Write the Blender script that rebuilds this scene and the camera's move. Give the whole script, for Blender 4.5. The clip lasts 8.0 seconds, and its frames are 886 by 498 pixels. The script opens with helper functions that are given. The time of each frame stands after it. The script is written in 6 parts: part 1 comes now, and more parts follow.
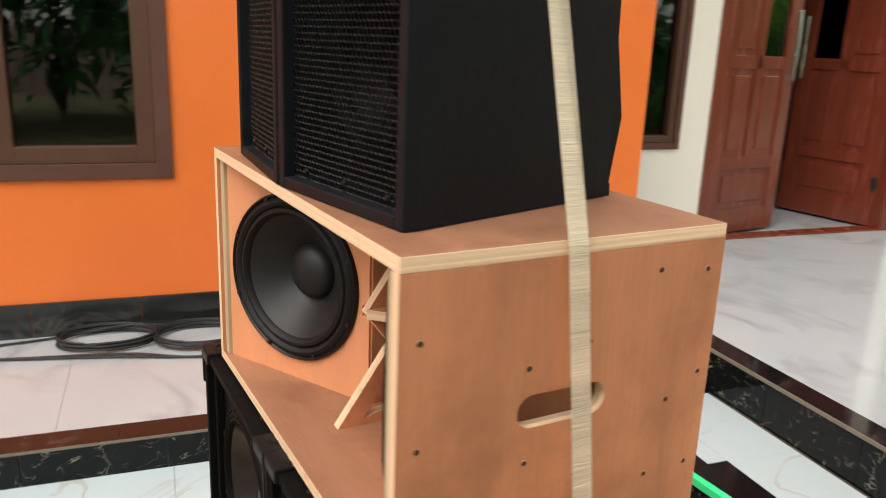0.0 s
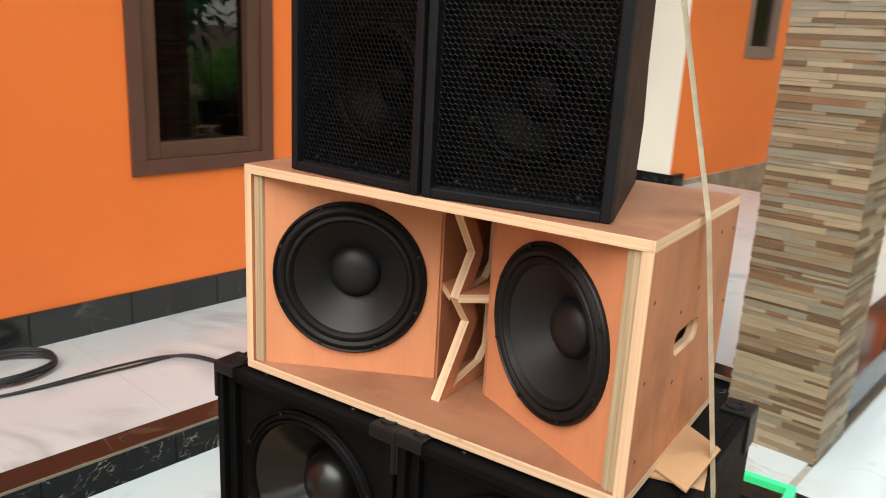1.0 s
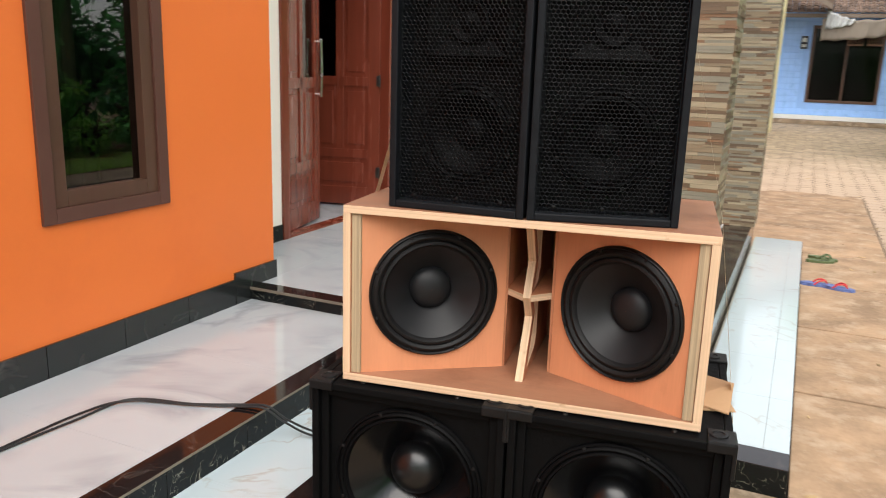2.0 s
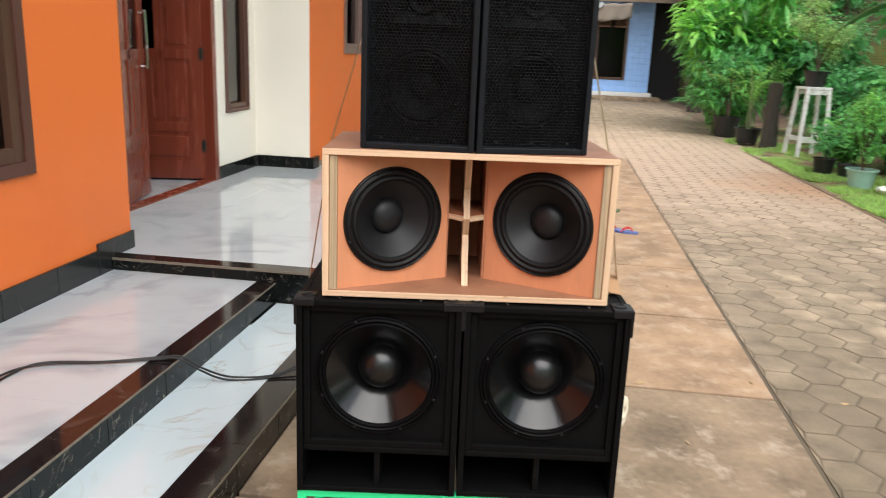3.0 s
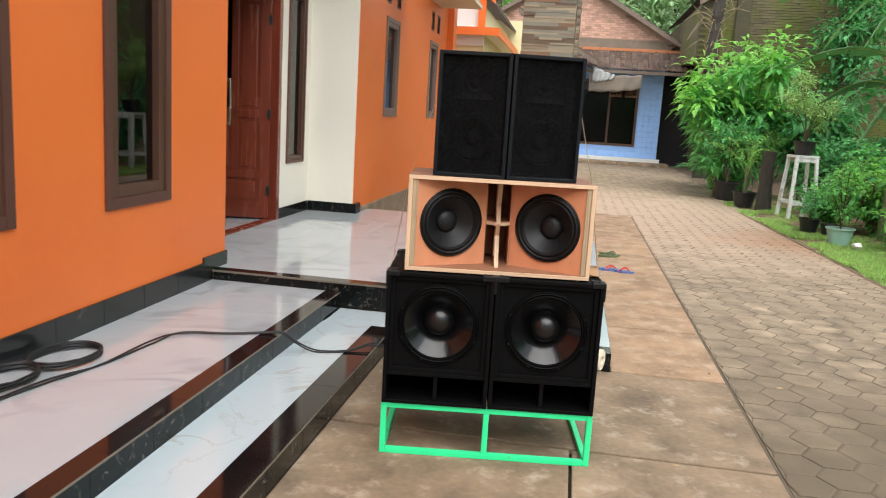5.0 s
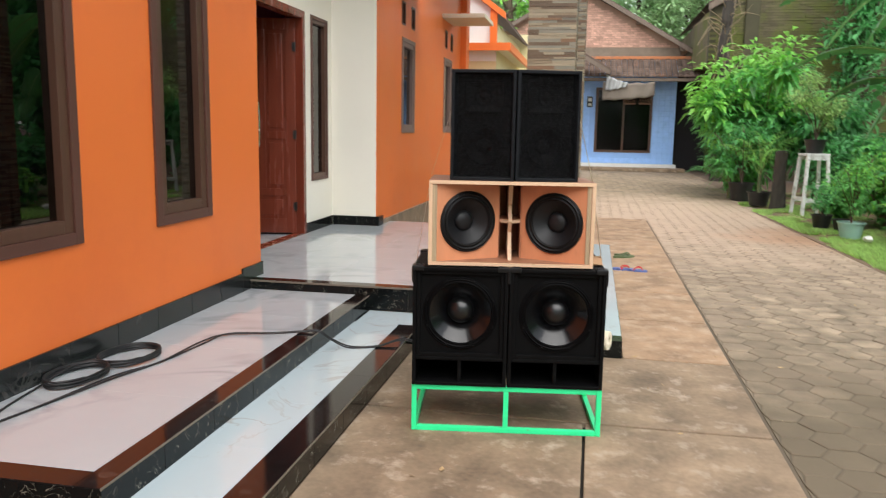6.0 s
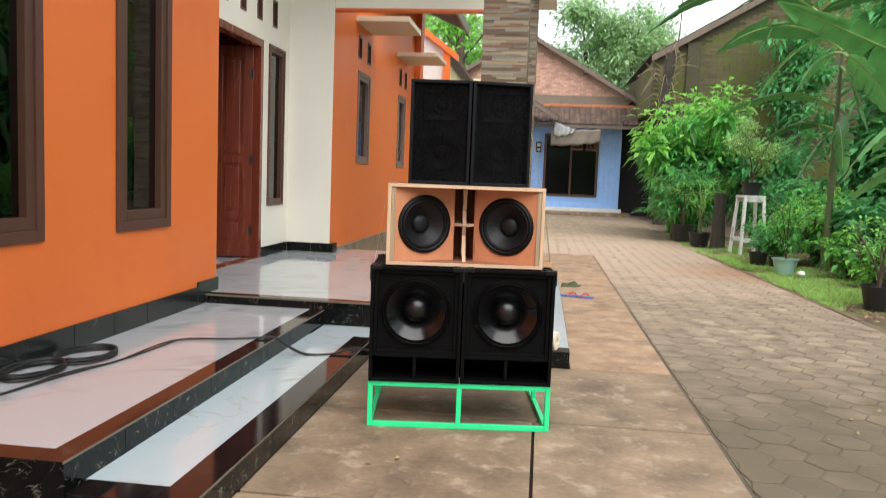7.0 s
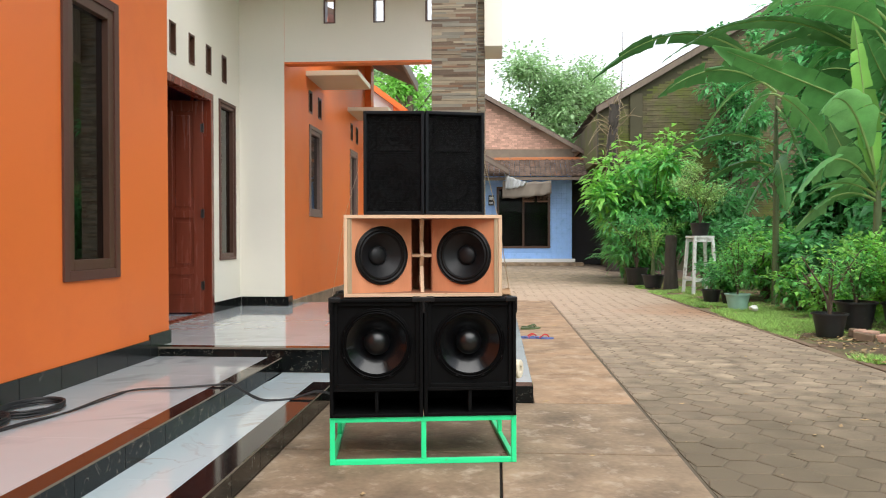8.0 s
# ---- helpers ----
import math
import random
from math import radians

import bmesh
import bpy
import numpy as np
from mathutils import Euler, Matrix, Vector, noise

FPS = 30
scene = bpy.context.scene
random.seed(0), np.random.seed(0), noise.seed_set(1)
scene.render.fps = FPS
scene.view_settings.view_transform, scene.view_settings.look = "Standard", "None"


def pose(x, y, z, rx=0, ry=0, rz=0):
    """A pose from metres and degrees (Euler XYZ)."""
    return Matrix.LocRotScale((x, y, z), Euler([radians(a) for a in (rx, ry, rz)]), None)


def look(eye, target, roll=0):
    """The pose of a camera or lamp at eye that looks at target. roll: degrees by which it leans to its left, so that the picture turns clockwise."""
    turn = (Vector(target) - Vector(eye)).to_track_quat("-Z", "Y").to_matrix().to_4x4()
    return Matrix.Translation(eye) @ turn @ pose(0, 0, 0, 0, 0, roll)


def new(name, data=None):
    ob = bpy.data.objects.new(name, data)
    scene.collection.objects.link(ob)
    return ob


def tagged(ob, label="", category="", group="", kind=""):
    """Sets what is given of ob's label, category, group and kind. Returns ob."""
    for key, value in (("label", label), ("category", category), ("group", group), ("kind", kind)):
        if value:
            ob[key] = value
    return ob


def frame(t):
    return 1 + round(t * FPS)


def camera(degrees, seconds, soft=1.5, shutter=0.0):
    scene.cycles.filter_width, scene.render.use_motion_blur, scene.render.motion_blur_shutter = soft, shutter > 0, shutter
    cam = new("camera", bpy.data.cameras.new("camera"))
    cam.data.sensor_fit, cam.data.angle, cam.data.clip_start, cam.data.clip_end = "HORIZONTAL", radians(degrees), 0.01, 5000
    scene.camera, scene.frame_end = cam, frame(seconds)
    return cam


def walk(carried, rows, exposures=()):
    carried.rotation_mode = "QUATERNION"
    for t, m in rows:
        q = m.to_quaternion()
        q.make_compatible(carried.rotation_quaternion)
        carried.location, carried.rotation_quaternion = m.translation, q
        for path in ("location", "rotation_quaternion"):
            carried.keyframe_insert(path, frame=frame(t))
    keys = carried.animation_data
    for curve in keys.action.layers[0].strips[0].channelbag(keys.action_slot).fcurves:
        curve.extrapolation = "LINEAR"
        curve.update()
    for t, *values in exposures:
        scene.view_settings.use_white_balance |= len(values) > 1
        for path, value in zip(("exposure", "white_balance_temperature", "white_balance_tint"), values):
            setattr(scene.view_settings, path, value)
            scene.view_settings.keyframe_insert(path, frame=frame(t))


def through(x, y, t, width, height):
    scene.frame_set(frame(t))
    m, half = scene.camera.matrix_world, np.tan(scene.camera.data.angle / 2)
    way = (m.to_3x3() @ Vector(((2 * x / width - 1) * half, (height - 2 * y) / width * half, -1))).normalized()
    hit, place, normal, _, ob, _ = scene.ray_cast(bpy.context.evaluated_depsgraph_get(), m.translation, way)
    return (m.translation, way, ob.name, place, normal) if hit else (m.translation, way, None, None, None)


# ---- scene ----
cam = camera(59.3, 8.0, soft=1.0, shutter=0.35)
PATH = [
    (0, (1.098, -0.081, 1.474), (-0.711, 0.596, 0.956), 2.3),
    (0.5, (0.987, -0.457, 1.483), (-0.595, 0.652, 0.964), 1.4),
    (1, (0.861, -0.815, 1.52), (-0.425, 0.622, 0.991), 3.0),
    (1.2, (0.799, -0.92, 1.528), (-0.37, 0.615, 1.004), 3.4),
    (2.3, (0.418, -1.624, 1.585), (-0.247, 0.207, 1.131), 1.6),
    (2.5, (0.362, -1.716, 1.579), (-0.192, 0.149, 1.115), 2.0),
    (3, (0.218, -2.007, 1.531), (-0.049, -0.087, 1.038), 2.3),
    (3.5, (0.176, -2.324, 1.57), (0.046, -0.372, 1.154), -0.1),
    (4, (0.187, -2.676, 1.606), (0.066, -0.708, 1.271), 0.2),
    (4.5, (0.272, -2.975, 1.577), (0.05, -1.017, 1.237), 1.8),
    (4.7, (0.28, -3.084, 1.55), (0.015, -1.133, 1.2), 3.1),
    (5.8, (0.346, -3.615, 1.509), (-0.06, -1.676, 1.232), 2.0),
    (6, (0.373, -3.673, 1.508), (0.004, -1.731, 1.205), 1.0),
    (6.5, (0.386, -3.805, 1.41), (0.11, -1.852, 1.082), 1.3),
    (7, (0.375, -3.879, 1.302), (0.129, -1.903, 1.12), 2.2),
    (7.5, (0.378, -3.878, 1.207), (0.166, -1.89, 1.147), 0.7),
    (8, (0.368, -3.863, 1.148), (0.23, -1.868, 1.12), -0.1),
]
walk(cam, [(t, look(eye, target, roll)) for t, eye, target, roll in PATH], exposures=[(0, 1.33, 7000, 10), (1.2, 1.33, 6950, 10), (2.5, 1.3, 6500, 10), (4.5, 1.2, 6450, 10), (6.5, 1.12, 6450, 10), (8, 1.1, 6400, 9)])

# ---- light: a bright overcast sky ----
SUN_EL, SUN_ROT = radians(57), radians(155)
world = bpy.data.worlds.new("overcast")
scene.world = world
world.use_nodes = True
wn, wl = world.node_tree.nodes, world.node_tree.links
wn.clear()
sky = wn.new("ShaderNodeTexSky")
sky.sky_type, sky.sun_disc = "NISHITA", False
sky.sun_elevation, sky.sun_rotation = SUN_EL, SUN_ROT
sky.dust_density, sky.air_density, sky.ozone_density = 0.6, 1.0, 1.0
hsv = wn.new("ShaderNodeHueSaturation")
hsv.inputs["Saturation"].default_value = 0.22
wback = wn.new("ShaderNodeBackground")
wback.inputs["Strength"].default_value = 0.15
wout = wn.new("ShaderNodeOutputWorld")
wl.new(sky.outputs[0], hsv.inputs["Color"])
wl.new(hsv.outputs[0], wback.inputs["Color"])
wl.new(wback.outputs[0], wout.inputs["Surface"])
sun = new("sun", bpy.data.lights.new("sun", "SUN"))
sun.data.energy, sun.data.angle, sun.data.color = 1.5, radians(60), (1.0, 0.96, 0.9)
sun.matrix_world = look((2.3, -5.0, 8.6), (0, 0, 0))

# ---- materials ----


def material(name, base, rough=0.6, metal=0.0, vary=0.15, scale=8.0, fine=90.0, bump=0.15, dist=0.004,
             stretch=(1, 1, 1), per_object=0.0, per_island=0.0, stain=None, stain_at=(0.5, 0.7), stain_scale=2.0,
             spec=0.5, coat=0.0, rough_vary=0.1, laid=False):
    """A surface with variation at two scales, an optional stain colour and fine relief."""
    m = bpy.data.materials.new(name)
    m.use_nodes = True
    nt = m.node_tree
    n, l = nt.nodes, nt.links
    b = n["Principled BSDF"]
    co = n.new("ShaderNodeTexCoord")
    mp = n.new("ShaderNodeMapping")
    mp.inputs["Scale"].default_value = stretch
    where = n.new("ShaderNodeNewGeometry").outputs["Position"] if laid else co.outputs["Object"]
    l.new(where, mp.inputs["Vector"])
    big = n.new("ShaderNodeTexNoise")
    big.inputs["Scale"].default_value, big.inputs["Detail"].default_value = scale, 5
    small = n.new("ShaderNodeTexNoise")
    small.inputs["Scale"].default_value, small.inputs["Detail"].default_value = fine, 3
    for t in (big, small):
        l.new(mp.outputs[0], t.inputs["Vector"])
    mix = n.new("ShaderNodeMix")
    mix.data_type = "RGBA"
    dark = [max(0.0, c * (1 - vary)) for c in base]
    lite = [min(1.0, c * (1 + vary)) for c in base]
    mix.inputs[6].default_value, mix.inputs[7].default_value = (*dark, 1), (*lite, 1)
    add = n.new("ShaderNodeMath")
    add.operation = "MULTIPLY_ADD"
    l.new(small.outputs[0], add.inputs[0])
    add.inputs[1].default_value = 0.45
    mul = n.new("ShaderNodeMapRange")
    mul.inputs["From Min"].default_value, mul.inputs["From Max"].default_value = 0.25, 0.75
    mul.inputs["To Min"].default_value, mul.inputs["To Max"].default_value = -0.1, 0.65
    l.new(big.outputs[0], mul.inputs["Value"])
    l.new(mul.outputs[0], add.inputs[2])
    l.new(add.outputs[0], mix.inputs[0])
    col = mix.outputs[2]
    if per_object or per_island:
        if per_object:
            info = n.new("ShaderNodeObjectInfo").outputs["Random"]
        else:
            info = n.new("ShaderNodeNewGeometry").outputs["Random Per Island"]
        rng = n.new("ShaderNodeMapRange")
        amount = per_object or per_island
        rng.inputs["To Min"].default_value, rng.inputs["To Max"].default_value = 1 - amount, 1 + amount
        l.new(info, rng.inputs["Value"])
        hs = n.new("ShaderNodeHueSaturation")
        l.new(rng.outputs[0], hs.inputs["Value"])
        l.new(col, hs.inputs["Color"])
        col = hs.outputs[0]
    if stain:
        sn = n.new("ShaderNodeTexNoise")
        sn.inputs["Scale"].default_value, sn.inputs["Detail"].default_value = stain_scale, 6
        sn.inputs["Roughness"].default_value = 0.65
        l.new(where, sn.inputs["Vector"])
        sr = n.new("ShaderNodeMapRange")
        sr.inputs["From Min"].default_value, sr.inputs["From Max"].default_value = stain_at
        l.new(sn.outputs[0], sr.inputs["Value"])
        sm = n.new("ShaderNodeMix")
        sm.data_type = "RGBA"
        l.new(sr.outputs[0], sm.inputs[0])
        l.new(col, sm.inputs[6])
        sm.inputs[7].default_value = (*stain, 1)
        col = sm.outputs[2]
    l.new(col, b.inputs["Base Color"])
    rr = n.new("ShaderNodeMapRange")
    rr.inputs["To Min"].default_value, rr.inputs["To Max"].default_value = max(0.02, rough - rough_vary), min(1, rough + rough_vary)
    l.new(big.outputs[0], rr.inputs["Value"])
    l.new(rr.outputs[0], b.inputs["Roughness"])
    b.inputs["Metallic"].default_value = metal
    b.inputs["Specular IOR Level"].default_value = spec
    b.inputs["Coat Weight"].default_value = coat
    b.inputs["Coat Roughness"].default_value = 0.06
    if bump:
        bp = n.new("ShaderNodeBump")
        bp.inputs["Strength"].default_value, bp.inputs["Distance"].default_value = bump, dist
        l.new(add.outputs[0], bp.inputs["Height"])
        l.new(bp.outputs[0], b.inputs["Normal"])
    return m


def marble(name, base, vein, rough, vein_scale=3.0, width=0.04, cloud=0.05, per_object=0.0):
    """Polished tile with soft clouding and thin veins."""
    m = bpy.data.materials.new(name)
    m.use_nodes = True
    n, l = m.node_tree.nodes, m.node_tree.links
    b = n["Principled BSDF"]
    co = n.new("ShaderNodeTexCoord")
    warp = n.new("ShaderNodeTexNoise")
    warp.inputs["Scale"].default_value, warp.inputs["Detail"].default_value = vein_scale * 0.9, 6
    geo = n.new("ShaderNodeNewGeometry")
    l.new(geo.outputs["Position"], warp.inputs["Vector"])
    cl = n.new("ShaderNodeMix")
    cl.data_type = "RGBA"
    cl.inputs[6].default_value = (*[c * (1 - cloud) for c in base], 1)
    cl.inputs[7].default_value = (*[min(1, c * (1 + cloud)) for c in base], 1)
    l.new(warp.outputs[0], cl.inputs[0])
    v = n.new("ShaderNodeTexNoise")
    v.inputs["Scale"].default_value, v.inputs["Detail"].default_value = vein_scale, 7
    v.inputs["Distortion"].default_value = 1.2
    l.new(geo.outputs["Position"], v.inputs["Vector"])
    d = n.new("ShaderNodeMath")
    d.operation = "SUBTRACT"
    d.inputs[1].default_value = 0.5
    a = n.new("ShaderNodeMath")
    a.operation = "ABSOLUTE"
    l.new(v.outputs[0], d.inputs[0])
    l.new(d.outputs[0], a.inputs[0])
    r = n.new("ShaderNodeMapRange")
    r.inputs["From Min"].default_value, r.inputs["From Max"].default_value = 0.0, width
    r.inputs["To Min"].default_value, r.inputs["To Max"].default_value = 0.85, 0.0
    l.new(a.outputs[0], r.inputs["Value"])
    # veins come and go
    g = n.new("ShaderNodeTexNoise")
    g.inputs["Scale"].default_value = vein_scale * 1.7
    l.new(geo.outputs["Position"], g.inputs["Vector"])
    gr = n.new("ShaderNodeMapRange")
    gr.inputs["From Min"].default_value, gr.inputs["From Max"].default_value = 0.45, 0.62
    l.new(g.outputs[0], gr.inputs["Value"])
    mm = n.new("ShaderNodeMath")
    mm.operation = "MULTIPLY"
    l.new(r.outputs[0], mm.inputs[0])
    l.new(gr.outputs[0], mm.inputs[1])
    vm = n.new("ShaderNodeMix")
    vm.data_type = "RGBA"
    vm.inputs[7].default_value = (*vein, 1)
    l.new(mm.outputs[0], vm.inputs[0])
    l.new(cl.outputs[2], vm.inputs[6])
    l.new(vm.outputs[2], b.inputs["Base Color"])
    rr = n.new("ShaderNodeMapRange")
    rr.inputs["To Min"].default_value, rr.inputs["To Max"].default_value = rough * 0.6, rough * 1.6
    l.new(warp.outputs[0], rr.inputs["Value"])
    l.new(rr.outputs[0], b.inputs["Roughness"])
    b.inputs["Specular IOR Level"].default_value = 0.6
    return m


ORANGE = material("orange_paint", (0.80, 0.18, 0.034), 0.42, vary=0.05, scale=1.5, fine=160, bump=0.08, dist=0.002, stain=(0.72, 0.15, 0.03), stain_at=(0.5, 0.8), stain_scale=1.1)
CREAM = material("cream_paint", (0.83, 0.785, 0.68), 0.5, vary=0.04, scale=1.2, fine=160, bump=0.08, dist=0.002)
CREAM_EDGE = material("cream_concrete_slab", (0.66, 0.6, 0.45), 0.6, vary=0.08, scale=2)
YELLOW = material("pale_yellow_paint", (0.72, 0.63, 0.36), 0.6, vary=0.08, scale=1.5)
PLINTH = marble("dark_grey_plinth_tile", (0.016, 0.018, 0.018), (0.06, 0.06, 0.055), 0.16, 3.0, 0.03, 0.2)
BLACK_MARBLE = marble("black_marble_tile", (0.006, 0.007, 0.007), (0.26, 0.25, 0.2), 0.10, 11.0, 0.012, 0.3)
BLACK_MARBLE.node_tree.nodes["Principled BSDF"].inputs["Specular IOR Level"].default_value = 0.2
DARK_BAND = marble("dark_polished_border_tile", (0.010, 0.007, 0.007), (0.05, 0.04, 0.035), 0.07, 4.0, 0.02, 0.3)
DARK_BAND.node_tree.nodes["Principled BSDF"].inputs["Specular IOR Level"].default_value = 0.42
WHITE_TILE = marble("white_polished_tile", (0.42, 0.455, 0.475), (0.30, 0.33, 0.35), 0.055, 1.1, 0.06, 0.16)
BLUE_WHITE_TILE = marble("pale_marble_tile", (0.45, 0.53, 0.56), (0.38, 0.37, 0.33), 0.08, 2.0, 0.02, 0.08)
TAN_TRIM = material("tan_tile_trim", (0.17, 0.145, 0.11), 0.5, vary=0.15, scale=20)
LAWN_SOIL = material("brown_soil_with_moss", (0.24, 0.155, 0.095), 0.95, vary=0.4, scale=5, fine=40, bump=0.6, dist=0.02, stain=(0.22, 0.30, 0.08), stain_at=(0.46, 0.58), stain_scale=2.2)
PINK = material("pale_lilac_paint", (0.62, 0.42, 0.55), 0.6, vary=0.08)
GROUT = material("grout", (0.32, 0.29, 0.24), 0.85, vary=0.15, scale=30)
BROWN_FRAME = material("brown_painted_wood", (0.085, 0.038, 0.023), 0.4, vary=0.2, scale=5, stretch=(3, 3, 0.4), bump=0.1)
BROWN_OUTER = material("red_brown_window_surround", (0.095, 0.037, 0.025), 0.5, vary=0.12, scale=6, bump=0.08)
GREY_OUTER = material("grey_brown_window_surround", (0.2, 0.13, 0.11), 0.5, vary=0.12, scale=6, bump=0.08)
DOOR_WOOD = material("varnished_red_brown_wood", (0.17, 0.035, 0.018), 0.25, vary=0.3, scale=4, fine=60, stretch=(4, 4, 0.35), bump=0.1, coat=0.3)
CHROME = material("brushed_steel", (0.7, 0.7, 0.68), 0.25, 1.0, vary=0.05)
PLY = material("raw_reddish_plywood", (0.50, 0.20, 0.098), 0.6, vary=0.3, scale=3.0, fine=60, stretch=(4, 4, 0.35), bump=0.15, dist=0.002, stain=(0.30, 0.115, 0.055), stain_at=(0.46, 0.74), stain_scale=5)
# level boards darker and greyer than PLY: the sky's sheen put into the colour
PLY_TOP = material("sky_dulled_plywood", (0.29, 0.135, 0.076), 0.5, vary=0.3, scale=3.0, fine=50, stretch=(0.5, 5, 1), bump=0.15, dist=0.002, stain=(0.19, 0.08, 0.043), stain_at=(0.5, 0.72), stain_scale=6)
# a lighter copy of PLY: the light on the baffles is in its colour
PLY_LIT = material("lit_plywood_baffle", (0.60, 0.245, 0.12), 0.6, vary=0.16, scale=3.0, fine=60, stretch=(4, 1, 0.35), bump=0.08, dist=0.002, stain=(0.42, 0.17, 0.08), stain_at=(0.6, 0.8), stain_scale=4)
PLY_EDGE = material("pale_plywood_edge", (0.66, 0.46, 0.30), 0.7, vary=0.4, scale=3, fine=12, stretch=(0.15, 0.15, 45), bump=0.25, dist=0.002, stain=(0.36, 0.2, 0.1), stain_at=(0.62, 0.75), stain_scale=14)
PLY_EDGE_V = material("pale_plywood_upright_edge", (0.64, 0.45, 0.29), 0.7, vary=0.4, scale=3, fine=12, stretch=(45, 0.3, 0.2), bump=0.25, dist=0.002, stain=(0.3, 0.19, 0.1), stain_at=(0.62, 0.75), stain_scale=10)
PLY_GREY = material("weathered_batten_edge", (0.38, 0.29, 0.18), 0.75, vary=0.55, scale=4, fine=14, stretch=(40, 8, 0.5), bump=0.2, dist=0.002)
CARPET = material("black_textured_paint", (0.0025, 0.0026, 0.0029), 0.6, spec=0.09, vary=0.3, scale=40, fine=350, bump=0.5, dist=0.002, stain=(0.009, 0.009, 0.009), stain_at=(0.6, 0.85), stain_scale=8)
BOX_PAINT = material("charcoal_speaker_paint", (0.0065, 0.0078, 0.010), 0.5, spec=0.17, vary=0.2, scale=30, fine=400, bump=0.35, dist=0.0015)
PLASTIC = material("black_plastic", (0.006, 0.006, 0.0065), 0.42, spec=0.25, vary=0.2, scale=20, bump=0.1)
RUBBER = material("black_rubber", (0.006, 0.006, 0.0065), 0.55, spec=0.25, vary=0.25, scale=30, bump=0.1)
CONE = material("matt_paper_cone", (0.009, 0.0095, 0.011), 0.48, spec=0.35, vary=0.25, scale=25, fine=200, bump=0.15, dist=0.001)
GLOSS_CONE = material("glossy_black_cone", (0.003, 0.0033, 0.004), 0.19, vary=0.3, scale=9, bump=0.12, dist=0.005, rough_vary=0.08, spec=0.5)
GLOSS_CAP = material("glossy_black_dust_cap", (0.003, 0.0033, 0.004), 0.3, vary=0.3, scale=14, bump=0.06, dist=0.003, rough_vary=0.05, spec=0.55)
CONE_RIM = material("black_cone_rim", (0.003, 0.003, 0.0034), 0.5, spec=0.07, vary=0.25, scale=30, bump=0.1)
MESH_STEEL = material("black_steel_grille", (0.0028, 0.0034, 0.0042), 0.28, 0.0, spec=0.22, vary=0.3, scale=60, bump=0)
STEEL = material("steel_screw", (0.07, 0.066, 0.062), 0.45, 1.0, vary=0.2, scale=80)
GREEN_PAINT = material("mint_green_enamel", (0.03, 0.78, 0.31), 0.35, vary=0.08, scale=6, bump=0.1, stain=(0.2, 0.36, 0.16), stain_at=(0.68, 0.74), stain_scale=14)
STRAP = material("cream_webbing", (0.76, 0.68, 0.53), 0.85, vary=0.18, scale=5, fine=50, stretch=(0.4, 0.4, 9), bump=0.6, dist=0.003)
CARD = material("brown_cardboard", (0.40, 0.245, 0.13), 0.85, vary=0.12, scale=8, bump=0.1)
CABLE = material("black_cable_sheath", (0.014, 0.014, 0.015), 0.5, vary=0.2, scale=30)
CONCRETE = material("worn_concrete_slab", (0.235, 0.168, 0.108), 0.8, vary=0.62, scale=3.2, fine=30, bump=0.5, dist=0.005, per_object=0.08, stain=(0.42, 0.335, 0.25), stain_at=(0.54, 0.72), stain_scale=6)
# far slabs: reddish dust, and the brighter light there put into the colour
CONCRETE_FAR = material("dusty_lit_concrete_slab", (0.33, 0.215, 0.13), 0.85, vary=0.5, scale=3.2, fine=30, bump=0.5, dist=0.005, per_object=0.08, stain=(0.46, 0.34, 0.235), stain_at=(0.5, 0.7), stain_scale=5)
SOIL = material("reddish_soil", (0.14, 0.085, 0.055), 0.95, vary=0.3, scale=3, fine=40, bump=0.6, dist=0.02)
PAVER = material("grey_brown_hexagon_paver", (0.27, 0.208, 0.143), 0.85, vary=0.65, scale=5, fine=60, bump=0.5, dist=0.004, per_object=0.2, stain=(0.265, 0.20, 0.14), stain_at=(0.47, 0.7), stain_scale=1.1, laid=True)
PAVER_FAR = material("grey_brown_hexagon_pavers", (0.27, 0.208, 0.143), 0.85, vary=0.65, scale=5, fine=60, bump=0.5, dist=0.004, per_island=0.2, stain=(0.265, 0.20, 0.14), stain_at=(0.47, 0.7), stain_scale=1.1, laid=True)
DUST_JOINT = material("dusty_sand_joint", (0.17, 0.12, 0.08), 0.95, vary=0.3, scale=4, fine=90, bump=0.4, dist=0.004)
BED = material("dark_slab_bed", (0.03, 0.024, 0.018), 0.95, vary=0.3, scale=8)
JOINT = material("dark_sandy_joint", (0.115, 0.09, 0.06), 0.95, vary=0.25, scale=8, fine=90, bump=0.4, dist=0.004)
KERB = material("old_kerb_stone", (0.19, 0.125, 0.08), 0.85, vary=0.25, scale=5, bump=0.4, dist=0.006, stain=(0.12, 0.13, 0.06), stain_at=(0.55, 0.7), stain_scale=5)
DARK_BARK = material("dark_weathered_wood", (0.05, 0.042, 0.034), 0.9, vary=0.4, scale=8, stretch=(2, 2, 0.5), bump=0.6, dist=0.01)


